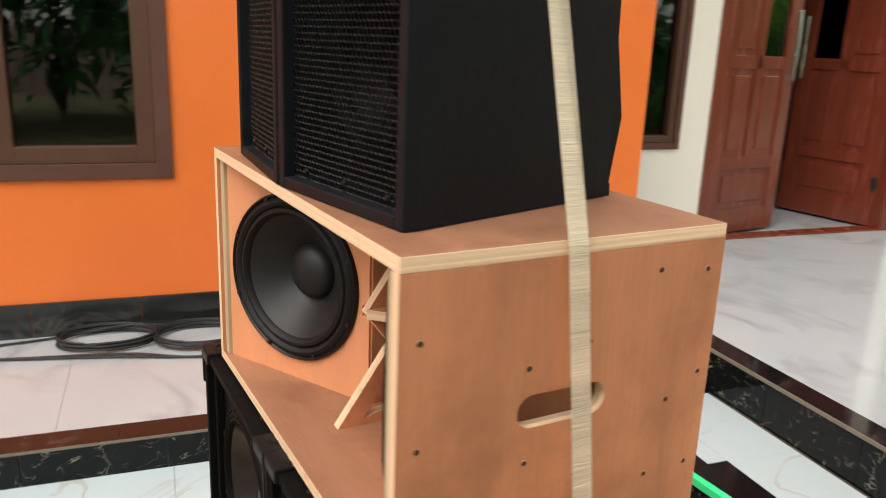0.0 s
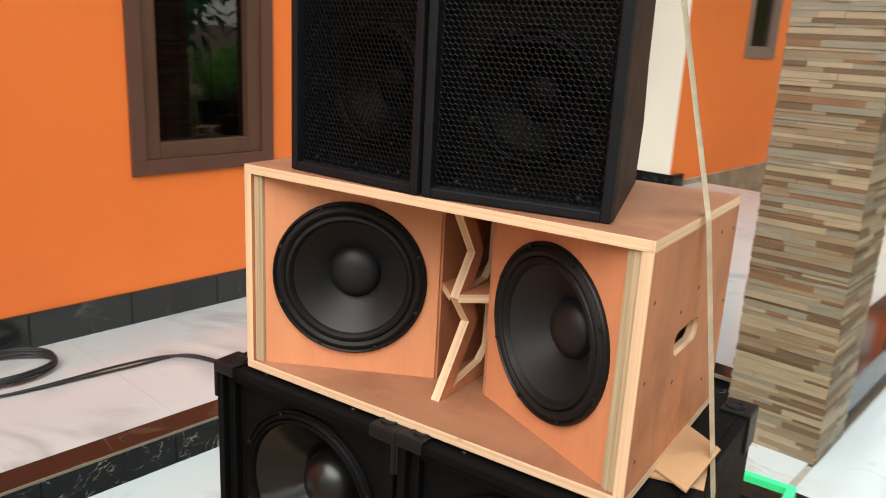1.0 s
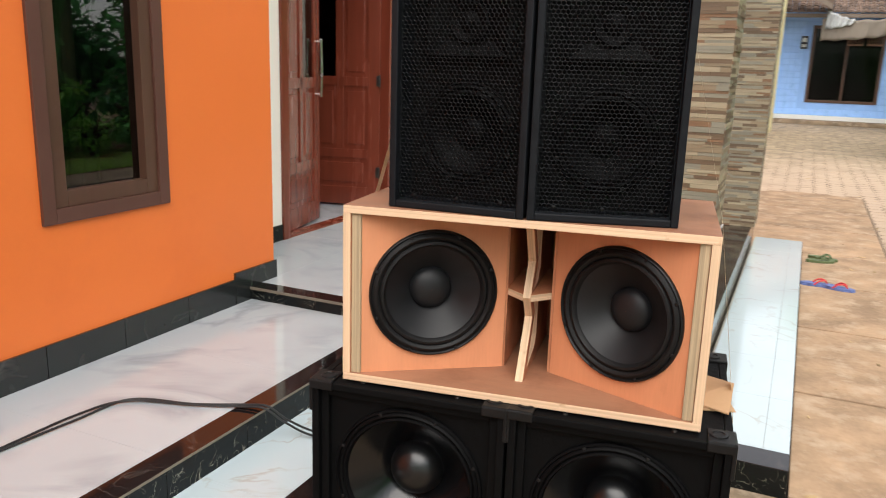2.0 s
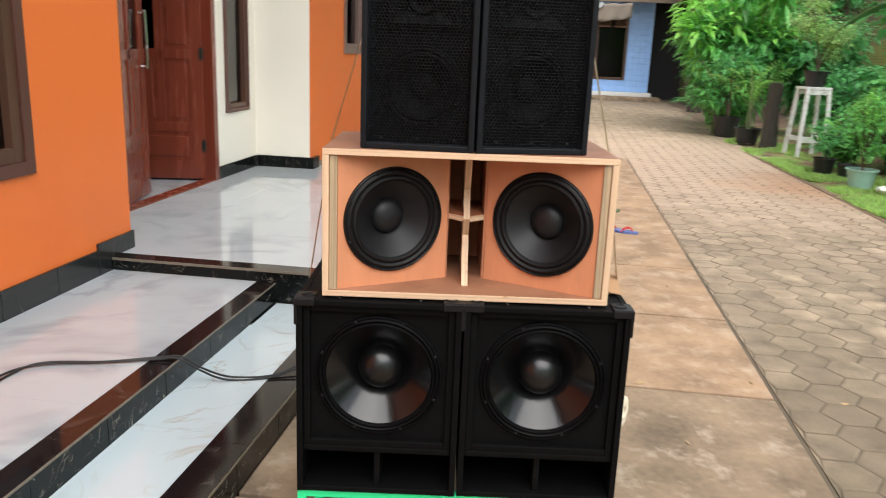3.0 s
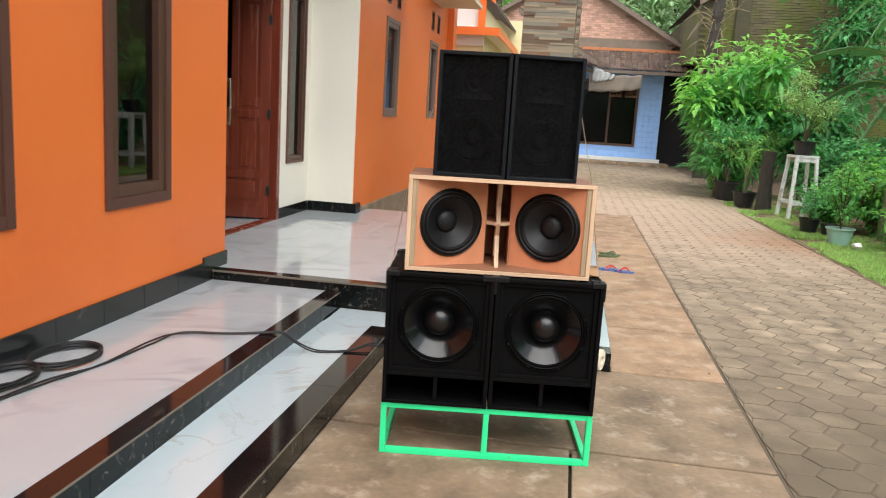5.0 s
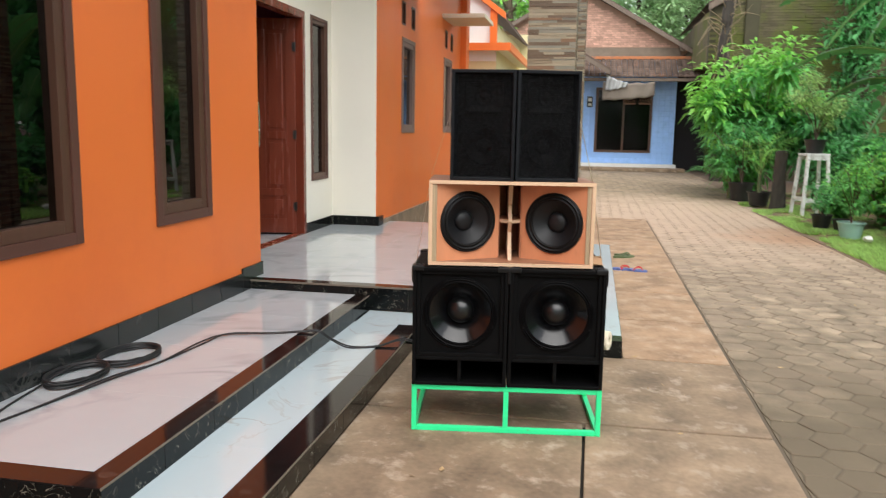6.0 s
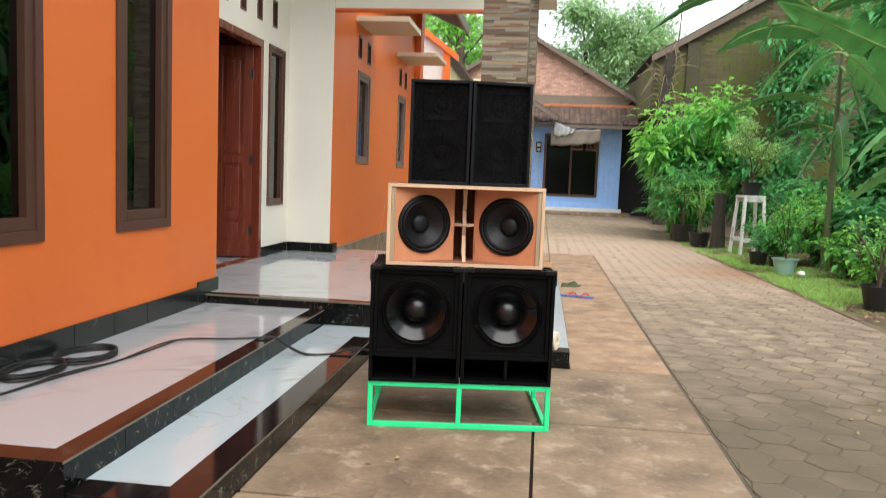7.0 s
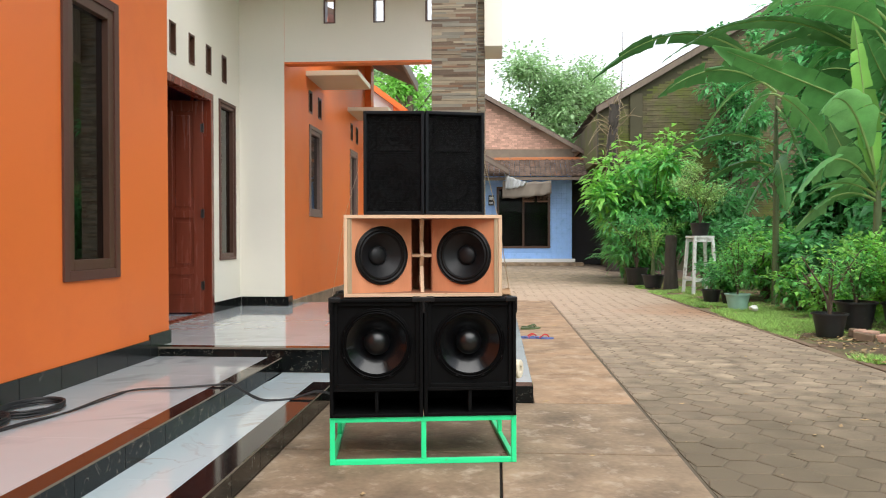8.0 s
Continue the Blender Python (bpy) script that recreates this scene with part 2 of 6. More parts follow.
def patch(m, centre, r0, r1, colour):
    """A ragged patch of another colour on the lane: a darker tone, or drifted dust."""
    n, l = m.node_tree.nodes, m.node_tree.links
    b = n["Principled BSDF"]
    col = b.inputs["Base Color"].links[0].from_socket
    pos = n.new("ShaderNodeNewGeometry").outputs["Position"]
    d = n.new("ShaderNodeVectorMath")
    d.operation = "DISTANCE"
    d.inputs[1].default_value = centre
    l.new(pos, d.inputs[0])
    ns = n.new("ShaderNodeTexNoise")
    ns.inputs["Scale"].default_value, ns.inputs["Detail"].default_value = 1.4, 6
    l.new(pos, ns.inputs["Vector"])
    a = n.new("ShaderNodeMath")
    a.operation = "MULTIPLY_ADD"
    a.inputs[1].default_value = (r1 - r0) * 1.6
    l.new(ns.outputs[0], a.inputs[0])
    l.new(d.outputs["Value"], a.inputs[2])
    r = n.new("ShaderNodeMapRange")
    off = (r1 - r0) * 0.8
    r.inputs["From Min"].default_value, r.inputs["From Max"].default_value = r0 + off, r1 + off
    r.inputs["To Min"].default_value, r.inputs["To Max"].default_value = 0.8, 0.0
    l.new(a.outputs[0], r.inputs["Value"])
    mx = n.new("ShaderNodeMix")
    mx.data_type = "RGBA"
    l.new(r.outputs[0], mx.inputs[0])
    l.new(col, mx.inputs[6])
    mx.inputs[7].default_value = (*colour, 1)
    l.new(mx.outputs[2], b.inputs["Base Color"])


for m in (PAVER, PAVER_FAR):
    # darker olive brown near the path, fading outwards
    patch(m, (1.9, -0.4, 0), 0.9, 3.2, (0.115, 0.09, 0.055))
    # drifted dust, made paler so the far end's brighter light is in it
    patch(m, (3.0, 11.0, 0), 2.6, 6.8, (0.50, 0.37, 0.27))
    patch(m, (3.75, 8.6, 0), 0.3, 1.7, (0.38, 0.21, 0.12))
patch(LAWN_SOIL, (4.4, 4.5, 0), 0.5, 2.0, (0.085, 0.055, 0.036))


def foliage(name, base, rough=0.45, vary=0.2, scale=3.0, island=0.45, thing=0.0, through=0.36):
    """Leaf surface that also lets light through from behind."""
    m = material(name, base, rough, vary=vary, scale=scale, per_island=island, per_object=thing, bump=0, spec=0.3)
    n, l = m.node_tree.nodes, m.node_tree.links
    b, out = n["Principled BSDF"], n["Material Output"]
    col = b.inputs["Base Color"].links[0].from_socket
    tr = n.new("ShaderNodeBsdfTranslucent")
    hs = n.new("ShaderNodeHueSaturation")
    hs.inputs["Hue"].default_value, hs.inputs["Value"].default_value = 0.485, 1.5
    l.new(col, hs.inputs["Color"])
    l.new(hs.outputs[0], tr.inputs["Color"])
    mx = n.new("ShaderNodeMixShader")
    mx.inputs[0].default_value = through
    l.new(b.outputs[0], mx.inputs[1])
    l.new(tr.outputs[0], mx.inputs[2])
    l.new(mx.outputs[0], out.inputs["Surface"])
    return m


GRASS = foliage("grass_blades", (0.36, 0.55, 0.17), 0.6, 0.25, 2.0)
LEAF = foliage("bright_leaves", (0.23, 0.52, 0.105), 0.38)
LEAF_MID = foliage("green_leaves", (0.15, 0.44, 0.125), 0.3)
LEAF_DARK = foliage("dark_green_leaves", (0.115, 0.36, 0.13), 0.33)
LEAF_PALE = foliage("pale_feathery_leaves", (0.27, 0.43, 0.15))
BANANA = foliage("banana_leaf", (0.085, 0.25, 0.07), 0.34, 0.3, 5.0, 0.0, 0.5, 0.28)
BANANA_PALE = foliage("pale_banana_leaf", (0.16, 0.38, 0.13), 0.34, 0.3, 5.0, 0.0, 0.4, 0.35)
# paler than the near leaves: distance haze is mixed into this green
LEAF_FAR = foliage("hazed_far_leaves", (0.33, 0.50, 0.26), 0.6, 0.2, 1.0, 0.3)
BANANA_RIB = material("pale_leaf_rib", (0.26, 0.38, 0.12), 0.45, vary=0.15)
BANANA_TRUNK = material("banana_stem", (0.10, 0.135, 0.055), 0.6, vary=0.35, scale=6, stretch=(3, 3, 0.4), bump=0.3, stain=(0.09, 0.065, 0.04), stain_at=(0.58, 0.7), stain_scale=5)
BARK = material("brown_bark", (0.12, 0.085, 0.06), 0.9, vary=0.35, scale=8, stretch=(2, 2, 0.5), bump=0.6, dist=0.01)
POT_BLACK = material("black_plastic_pot", (0.016, 0.016, 0.017), 0.45, vary=0.25, scale=10, stain=(0.08, 0.06, 0.045), stain_at=(0.62, 0.78), stain_scale=9)
POT_TEAL = material("pale_teal_pot", (0.32, 0.52, 0.45), 0.45, vary=0.12, scale=6)
STOOL_PAINT = material("greyed_white_wood", (0.66, 0.68, 0.66), 0.6, vary=0.15, scale=6, stretch=(3, 3, 0.6), stain=(0.26, 0.25, 0.22), stain_at=(0.55, 0.7), stain_scale=9)
BLUE_TILE = material("pale_blue_wall_tile", (0.32, 0.53, 0.90), 0.3, vary=0.1, scale=5, per_object=0.08, bump=0.05)
BLUE_WALL = material("pale_blue_wall", (0.28, 0.48, 0.86), 0.45, vary=0.08, scale=3)
BRICK = material("weathered_red_brick", (0.56, 0.335, 0.25), 0.9, vary=0.25, scale=5, fine=40, bump=0.5, per_island=0.22)
BRICK_MOSS = material("mossy_dark_brick", (0.13, 0.108, 0.062), 0.95, vary=0.4, scale=1.2, fine=30, bump=0.5, per_island=0.22, stain=(0.115, 0.13, 0.028), stain_at=(0.42, 0.6), stain_scale=0.9)
MORTAR = material("old_mortar", (0.2, 0.16, 0.12), 0.95, vary=0.25, scale=4)
MORTAR_MOSS = material("mossy_mortar", (0.07, 0.063, 0.035), 0.95, vary=0.3, scale=2)
ROOF_TILE = material("weathered_clay_roof_tile", (0.125, 0.085, 0.065), 0.9, vary=0.35, scale=3, bump=0.4, per_island=0.4, stain=(0.24, 0.11, 0.06), stain_at=(0.6, 0.7), stain_scale=0.7)
OLD_WOOD = material("grey_old_timber", (0.17, 0.13, 0.10), 0.85, vary=0.3, scale=4, stretch=(3, 3, 0.5), bump=0.4)
WHITE_WALL = material("white_paint", (0.76, 0.76, 0.73), 0.55, vary=0.05, scale=2)
FOAM_GREEN = material("green_rubber_sandal", (0.09, 0.12, 0.05), 0.6, vary=0.2, scale=20)
FOAM_BLUE = material("blue_patterned_sandal", (0.10, 0.14, 0.34), 0.6, vary=0.6, scale=45)
RED_RUBBER = material("red_rubber_strap", (0.55, 0.03, 0.03), 0.5, vary=0.1, scale=20)
PURPLE = material("purple_room_wall", (0.16, 0.07, 0.28), 0.6, vary=0.1, scale=2)
# near black: shade of rooms, vents and passage in the colour; also the meter
ROOM_DARK = material("near_black_shade_and_meter", (0.03, 0.027, 0.03), 0.8, vary=0.2, scale=2)
CURTAIN = material("dark_purple_curtain", (0.02, 0.009, 0.028), 0.9, vary=0.3, scale=6, stretch=(8, 8, 0.3), bump=0.3)
STONE_TONES = [material("cladding_" + nm, c, 0.55, vary=0.2, scale=14, fine=120, stretch=(0.6, 0.6, 3), bump=0.25, dist=0.002, per_island=0.15) for nm, c in (
    ("beige", (0.275, 0.228, 0.152)), ("brown", (0.115, 0.076, 0.045)), ("grey", (0.19, 0.175, 0.132)), ("rust", (0.17, 0.095, 0.05)), ("taupe", (0.20, 0.152, 0.095)))]


def glass(name, tint, rough=0.03):
    m = bpy.data.materials.new(name)
    m.use_nodes = True
    n, l = m.node_tree.nodes, m.node_tree.links
    b = n["Principled BSDF"]
    b.inputs["Base Color"].default_value = (*tint, 1)
    b.inputs["Roughness"].default_value = rough
    b.inputs["Transmission Weight"].default_value = 1.0
    b.inputs["IOR"].default_value = 1.5
    return m


GLASS = glass("dark_tinted_glass", (0.05, 0.055, 0.055), 0.01)
GLASS.node_tree.nodes["Principled BSDF"].inputs["IOR"].default_value = 1.6
GLASS_FAR = glass("dark_dusty_glass", (0.03, 0.04, 0.045), 0.1)
GLASS_FAR.node_tree.nodes["Principled BSDF"].inputs["IOR"].default_value = 1.25

# ---- tools for building ----


def box(bm, x0, x1, y0, y1, z0, z1, bevel=0.0, m=None):
    r = bmesh.ops.create_cube(bm, size=1, matrix=Matrix.Translation(((x0 + x1) / 2, (y0 + y1) / 2, (z0 + z1) / 2)) @ Matrix.Diagonal((x1 - x0, y1 - y0, z1 - z0, 1)))
    if bevel:
        es = list({e for v in r["verts"] for e in v.link_edges})
        r = bmesh.ops.bevel(bm, geom=es, offset=bevel, segments=2, affect="EDGES", profile=0.6)
        vs = list({v for f in r["faces"] for v in f.verts} | set(r["verts"]))
        vs = [v for v in vs if v.is_valid]
    else:
        vs = r["verts"]
    if m is not None:
        bmesh.ops.transform(bm, matrix=m, verts=vs)
    return vs


def one_box(x0, x1, y0, y1, z0, z1, bevel=0.0):
    bm = bmesh.new()
    box(bm, x0, x1, y0, y1, z0, z1, bevel)
    return bm


def mesh_of(name, bm, mat, smooth=False):
    bmesh.ops.recalc_face_normals(bm, faces=bm.faces)
    me = bpy.data.meshes.new(name)
    bm.to_mesh(me)
    bm.free()
    for x in (mat if isinstance(mat, (list, tuple)) else [mat]):
        me.materials.append(x)
    if smooth:
        me.polygons.foreach_set("use_smooth", [True] * len(me.polygons))
        me.set_sharp_from_angle(angle=radians(38))
    return me


def part(name, bm, mat, parent=None, label="", smooth=False):
    ob = new(name, mesh_of(name, bm, mat, smooth))
    ob.parent = parent
    if label:
        ob["label"] = label
    return ob


def raw_mesh(name, verts, faces, mat, smooth=False):
    me = bpy.data.meshes.new(name)
    me.from_pydata(verts, [], faces)
    for x in (mat if isinstance(mat, (list, tuple)) else [mat]):
        me.materials.append(x)
    if smooth:
        me.polygons.foreach_set("use_smooth", [True] * len(me.polygons))
    me.update()
    return me


def structure(name, bm, mat, label, category):
    return tagged(part(name, bm, mat), label, category, kind="structure")


def empty(name, label, category, at=None, group="", kind=""):
    ob = new(name)
    ob.empty_display_size = 0.1
    if at is not None:
        ob.matrix_world = at
    return tagged(ob, label, category, group, kind)


def lathe(bm, rings, seg=40, axis="z", m=None, close=False):
    """Turns (radius, height) rings round the z axis; m places the result."""
    loops = []
    for r, h in rings:
        vs = []
        for i in range(seg):
            a = 2 * math.pi * i / seg
            p = Vector((r * math.cos(a), r * math.sin(a), h))
            vs.append(bm.verts.new(m @ p if m is not None else p))
        loops.append(vs)
    for a, b in zip(loops, loops[1:]):
        for i in range(seg):
            j = (i + 1) % seg
            bm.faces.new((a[i], a[j], b[j], b[i]))
    if close:
        bm.faces.new(loops[0])
        bm.faces.new(loops[-1])
    return loops


def tube(bm, pts, r, seg=8, taper=1.0, caps=True):
    """A round tube along a line of points."""
    pts = [Vector(p) for p in pts]
    loops = []
    n = len(pts)
    for i, p in enumerate(pts):
        d = (pts[min(i + 1, n - 1)] - pts[max(i - 1, 0)]).normalized()
        u = d.cross(Vector((0, 0, 1)))
        if u.length < 0.05:
            u = d.cross(Vector((0, 1, 0)))
        u.normalize()
        w = d.cross(u)
        rr = r * (1 + (taper - 1) * i / max(1, n - 1))
        loops.append([bm.verts.new(p + (u * math.cos(2 * math.pi * k / seg) + w * math.sin(2 * math.pi * k / seg)) * rr) for k in range(seg)])
    for a, b in zip(loops, loops[1:]):
        for k in range(seg):
            j = (k + 1) % seg
            bm.faces.new((a[k], a[j], b[j], b[k]))
    if caps:
        bm.faces.new(loops[0])
        bm.faces.new(loops[-1])


def smooth_line(pts, steps=8):
    """A smooth line through the given points."""
    pts = [Vector(p) for p in pts]
    out = []
    for i in range(len(pts) - 1):
        p0, p1, p2, p3 = pts[max(i - 1, 0)], pts[i], pts[i + 1], pts[min(i + 2, len(pts) - 1)]
        for k in range(steps):
            t = k / steps
            out.append(0.5 * ((2 * p1) + (p2 - p0) * t + (2 * p0 - 5 * p1 + 4 * p2 - p3) * t * t + (3 * p1 - p0 - 3 * p2 + p3) * t ** 3))
    out.append(pts[-1])
    return out


def extrude_outline(bm, outline, y0, y1, m=None):
    """A prism: outline of (x, z) points, from y0 to y1."""
    a = [bm.verts.new((x, y0, z)) for x, z in outline]
    b = [bm.verts.new((x, y1, z)) for x, z in outline]
    n = len(outline)
    bm.faces.new(a)
    bm.faces.new(b[::-1])
    for i in range(n):
        j = (i + 1) % n
        bm.faces.new((a[i], a[j], b[j], b[i]))
    if m is not None:
        bmesh.ops.transform(bm, matrix=m, verts=a + b)
    return a + b


def holed_wall(x0, x1, y0, y1, z0, z1, holes, along="y"):
    """A wall slab in one skin, with openings (a0, a1, z0, z1) through it, along y or x."""
    bm = bmesh.new()
    lo, hi = (y0, y1) if along == "y" else (x0, x1)
    near, far = (x0, x1) if along == "y" else (y0, y1)
    us = sorted({lo, hi} | {u for h in holes for u in h[:2] if lo < u < hi})
    zs = sorted({z0, z1} | {z for h in holes for z in h[2:] if z0 < z < z1})

    def solid(i, k):
        if not (0 <= i < len(us) - 1 and 0 <= k < len(zs) - 1):
            return False
        um, zm = (us[i] + us[i + 1]) / 2, (zs[k] + zs[k + 1]) / 2
        return not any(h[0] < um < h[1] and h[2] < zm < h[3] for h in holes)
    made = {}

    def vert(i, k, d):
        if (i, k, d) not in made:
            u, w = us[i], (near, far)[d]
            made[i, k, d] = bm.verts.new((w, u, zs[k]) if along == "y" else (u, w, zs[k]))
        return made[i, k, d]
    for i in range(len(us) - 1):
        for k in range(len(zs) - 1):
            if not solid(i, k):
                continue
            for d in (0, 1):
                bm.faces.new([vert(i, k, d), vert(i + 1, k, d), vert(i + 1, k + 1, d), vert(i, k + 1, d)])
            for di, dk, a, b in ((-1, 0, (i, k), (i, k + 1)), (1, 0, (i + 1, k), (i + 1, k + 1)), (0, -1, (i, k), (i + 1, k)), (0, 1, (i, k + 1), (i + 1, k + 1))):
                if not solid(i + di, k + dk):
                    bm.faces.new([vert(*a, 0), vert(*b, 0), vert(*b, 1), vert(*a, 1)])
    return bm

# ---- the house front ----
XW, XD, XF = -2.27, -2.82, -2.25      # faces of the front wall, the recessed door wall and the far wall
Z1, Z2, Z3 = 0.12, 0.235, 0.31        # the two steps and the porch floor
YP, YC, YB = 2.0, 2.235, 5.63         # porch edge, corner of the front wall, wall at the back of the recess

structure("wall_front", holed_wall(XW - 0.15, XW, -9.0, YC, 0, 4.2, [(-0.73, -0.022, 0.882, 2.77), (0.701, 1.408, 0.882, 2.77)]), ORANGE,
          "orange painted house wall with two tall windows", "wall")
structure("wall_recess_side", one_box(XD - 0.13, XW - 0.15, YC - 0.15, YC, 0, 4.2), CREAM, "cream painted side wall of the door recess", "wall")
structure("wall_recess", holed_wall(XD - 0.13, XD, YC, YB, 0, 4.2, [(2.37, 2.863, 0.895, 2.76), (3.07, 4.69, 0, 2.76), (4.9, 5.45, 0.895, 2.76)]
          + [(y, y + 0.15, 2.97, 3.285) for y in (2.6, 3.08, 3.555, 4.035, 4.515, 5.01)]), CREAM,
          "cream painted wall with door, narrow windows and vents", "wall")
structure("wall_recess_back", one_box(XD - 0.13, XF - 0.003, YB, YB + 0.15, 0, 4.2), CREAM, "cream painted wall beside the porch", "wall")
structure("wall_far", holed_wall(XF - 0.15, XF, YB + 0.004, 11.9, 0, 4.6, [(6.88, 7.64, 1.457, 2.746), (9.91, 10.63, 1.457, 2.746)]
          + [(y, y + 0.2, 2.91, 3.22) for y in (6.87, 7.44, 9.99, 10.52)]), ORANGE, "orange painted side wall with small windows", "wall")
structure("wall_far_return", one_box(-6.0, XF - 0.15, 11.75, 11.9, 0, 4.6), ORANGE, "orange painted end wall", "wall")
structure("beam_wall", holed_wall(XF, 0.2, YB, YB + 0.15, 3.325, 4.4, [(-1.756, -1.61, 3.79, 4.1), (-1.14, -0.995, 3.79, 4.1), (-0.5, -0.36, 3.79, 4.1)], "x"), CREAM,
          "cream painted beam over the porch with vent slots", "beam")
structure("trim_beam", one_box(XF, 0.2, YB - 0.002, YB + 0.152, 3.30, 3.325), ORANGE, "orange painted underside of the beam", "trim")
# eave and porch ceiling lie out of view, added and sized to shade the walls
structure("eave", one_box(XD - 0.13, -1.5, -9.0, YC + 0.1, 4.2, 4.3), CREAM, "plain soffit of the house roof, out of view, shading the wall", "eave")
structure("porch_ceiling", one_box(XD - 0.13, 0.2, 4.0, YB, 4.2, 4.3), CREAM, "plain cream part ceiling, out of view, shading the porch", "ceiling")
structure("roof_edge", one_box(0.222, 0.44, YB - 0.2, YB + 0.5, 3.43, 4.4, 0.004), CREAM, "cream concrete roof edge", "roof edge")
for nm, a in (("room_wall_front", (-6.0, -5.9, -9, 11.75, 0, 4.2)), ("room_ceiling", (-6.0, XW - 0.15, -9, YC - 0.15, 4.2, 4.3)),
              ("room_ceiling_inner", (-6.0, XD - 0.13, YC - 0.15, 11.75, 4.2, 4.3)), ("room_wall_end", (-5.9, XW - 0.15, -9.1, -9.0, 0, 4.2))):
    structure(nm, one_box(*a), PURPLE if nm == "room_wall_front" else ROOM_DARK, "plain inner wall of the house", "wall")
structure("room_floor", one_box(-5.9, XD - 0.132, -9, 11.7, 0, Z3 - 0.003), WHITE_TILE, "white tiled floor inside the house", "floor")


def window(name, x, y0, y1, z0, z1, label, surround=BROWN_OUTER, w=0.115, mullion=False):
    """A window in a wall along y: flat surround on the wall, frame, glass, dark curtain behind."""
    top = empty(name, label, "window", kind="structure")
    o = w * 0.55
    bm = bmesh.new()
    for a in ((y0, y0 + o, z0, z1), (y1 - o, y1, z0, z1), (y0 + o, y1 - o, z0, z0 + o), (y0 + o, y1 - o, z1 - o, z1)):
        box(bm, x - 0.1, x + 0.016, *a, bevel=0.003)
    part("window_surround", bm, surround, top)
    a0, a1, b0, b1 = y0 + o, y1 - o, z0 + o, z1 - o
    f = w * 0.6
    bm = bmesh.new()
    for a in ((a0, a0 + f, b0, b1), (a1 - f, a1, b0, b1), (a0 + f, a1 - f, b0, b0 + f), (a0 + f, a1 - f, b1 - f, b1)):
        box(bm, x - 0.09, x + 0.004, *a, bevel=0.004)
    if mullion:
        box(bm, x - 0.085, x, (a0 + a1) / 2 - 0.02, (a0 + a1) / 2 + 0.02, b0 + f, b1 - f, bevel=0.003)
    part("window_frame", bm, BROWN_FRAME if surround is BROWN_OUTER else surround, top)
    g = part("pane", one_box(x - 0.045, x - 0.04, a0 + f * 0.9, a1 - f * 0.9, b0 + f * 0.9, b1 - f * 0.9), GLASS, top, "dark reflecting glass")
    g.visible_shadow = False
    bm = bmesh.new()
    n = 14
    for i in range(n):
        u0, u1 = a0 + (a1 - a0) * i / n, a0 + (a1 - a0) * (i + 1) / n
        box(bm, x - 0.30 - 0.02 * (i % 2), x - 0.28 - 0.02 * (i % 2), u0, u1, z0 - 0.1, z1 + 0.05)
    part("curtain", bm, CURTAIN, top, "dark purple curtain behind the glass")
    return top


window("window_1", XW, -0.73, -0.022, 0.882, 2.77, "tall dark window in a brown wooden frame")
window("window_2", XW, 0.701, 1.408, 0.882, 2.77, "tall dark window in a brown wooden frame")
window("window_3", XD, 2.37, 2.863, 0.895, 2.76, "narrow dark window beside the door", w=0.07)
window("window_4", XD, 4.9, 5.45, 0.895, 2.76, "narrow grey window beside the door", w=0.07)
window("window_5", XF, 6.88, 7.64, 1.457, 2.746, "small window with a grey brown surround", GREY_OUTER, 0.1)
window("window_6", XF, 9.91, 10.63, 1.457, 2.746, "small window with a grey brown surround", GREY_OUTER, 0.1)


def vent(x, y0, y1, z0, z1, label):
    t = empty("vent", label, "vent", kind="structure")
    bm = bmesh.new()
    for a in ((y0, y0 + 0.022, z0, z1), (y1 - 0.022, y1, z0, z1), (y0 + 0.022, y1 - 0.022, z0, z0 + 0.022), (y0 + 0.022, y1 - 0.022, z1 - 0.022, z1)):
        box(bm, x - 0.12, x + 0.008, *a)
    part("vent_frame", bm, BROWN_FRAME, t)
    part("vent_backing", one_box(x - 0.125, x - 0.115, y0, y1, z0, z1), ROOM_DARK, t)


for y in (2.6, 3.08, 3.555, 4.035, 4.515, 5.01):
    vent(XD, y, y + 0.15, 2.97, 3.285, "small brown framed vent above the door")
for y in (6.87, 7.44, 9.99, 10.52):
    vent(XF, y, y + 0.2, 2.91, 3.22, "small brown framed vent above a window")
for x in (-1.756, -1.14, -0.5):
    t = empty("beam_vent", "small open vent slot framed in dark brown", "vent", kind="structure")
    bm = bmesh.new()
    for a in ((x, x + 0.02, 3.79, 4.1), (x + 0.125, x + 0.145, 3.79, 4.1), (x + 0.02, x + 0.125, 3.79, 3.805)):
        box(bm, a[0], a[1], YB - 0.006, YB + 0.14, a[2], a[3])
    part("vent_frame", bm, BROWN_FRAME, t)

# plinths and baseboards, tile by tile
pl = empty("plinth_front", "dark grey tiled plinth along the orange wall", "plinth", kind="structure")
y = -9.0
while y < 1.87:
    e = min(y + 0.42, 1.87)
    part("plinth_tile", one_box(XW, XW + 0.014, y + 0.002, e - 0.002, 0.16, 0.378, 0.002), PLINTH, pl)
    y = e
part("plinth_tile", one_box(XW, XW + 0.016, 1.872, YC + 0.012, 0.16, 0.415, 0.002), PLINTH, pl)
bb = empty("baseboard_recess", "black tiled baseboard round the door recess", "baseboard", kind="structure")
for y0, y1 in ((YC + 0.005, 2.65), (2.655, 3.065), (4.695, 5.1), (5.105, YB - 0.012)):
    part("baseboard_tile", one_box(XD, XD + 0.012, y0, y1, Z3, 0.425, 0.002), BLACK_MARBLE, bb)
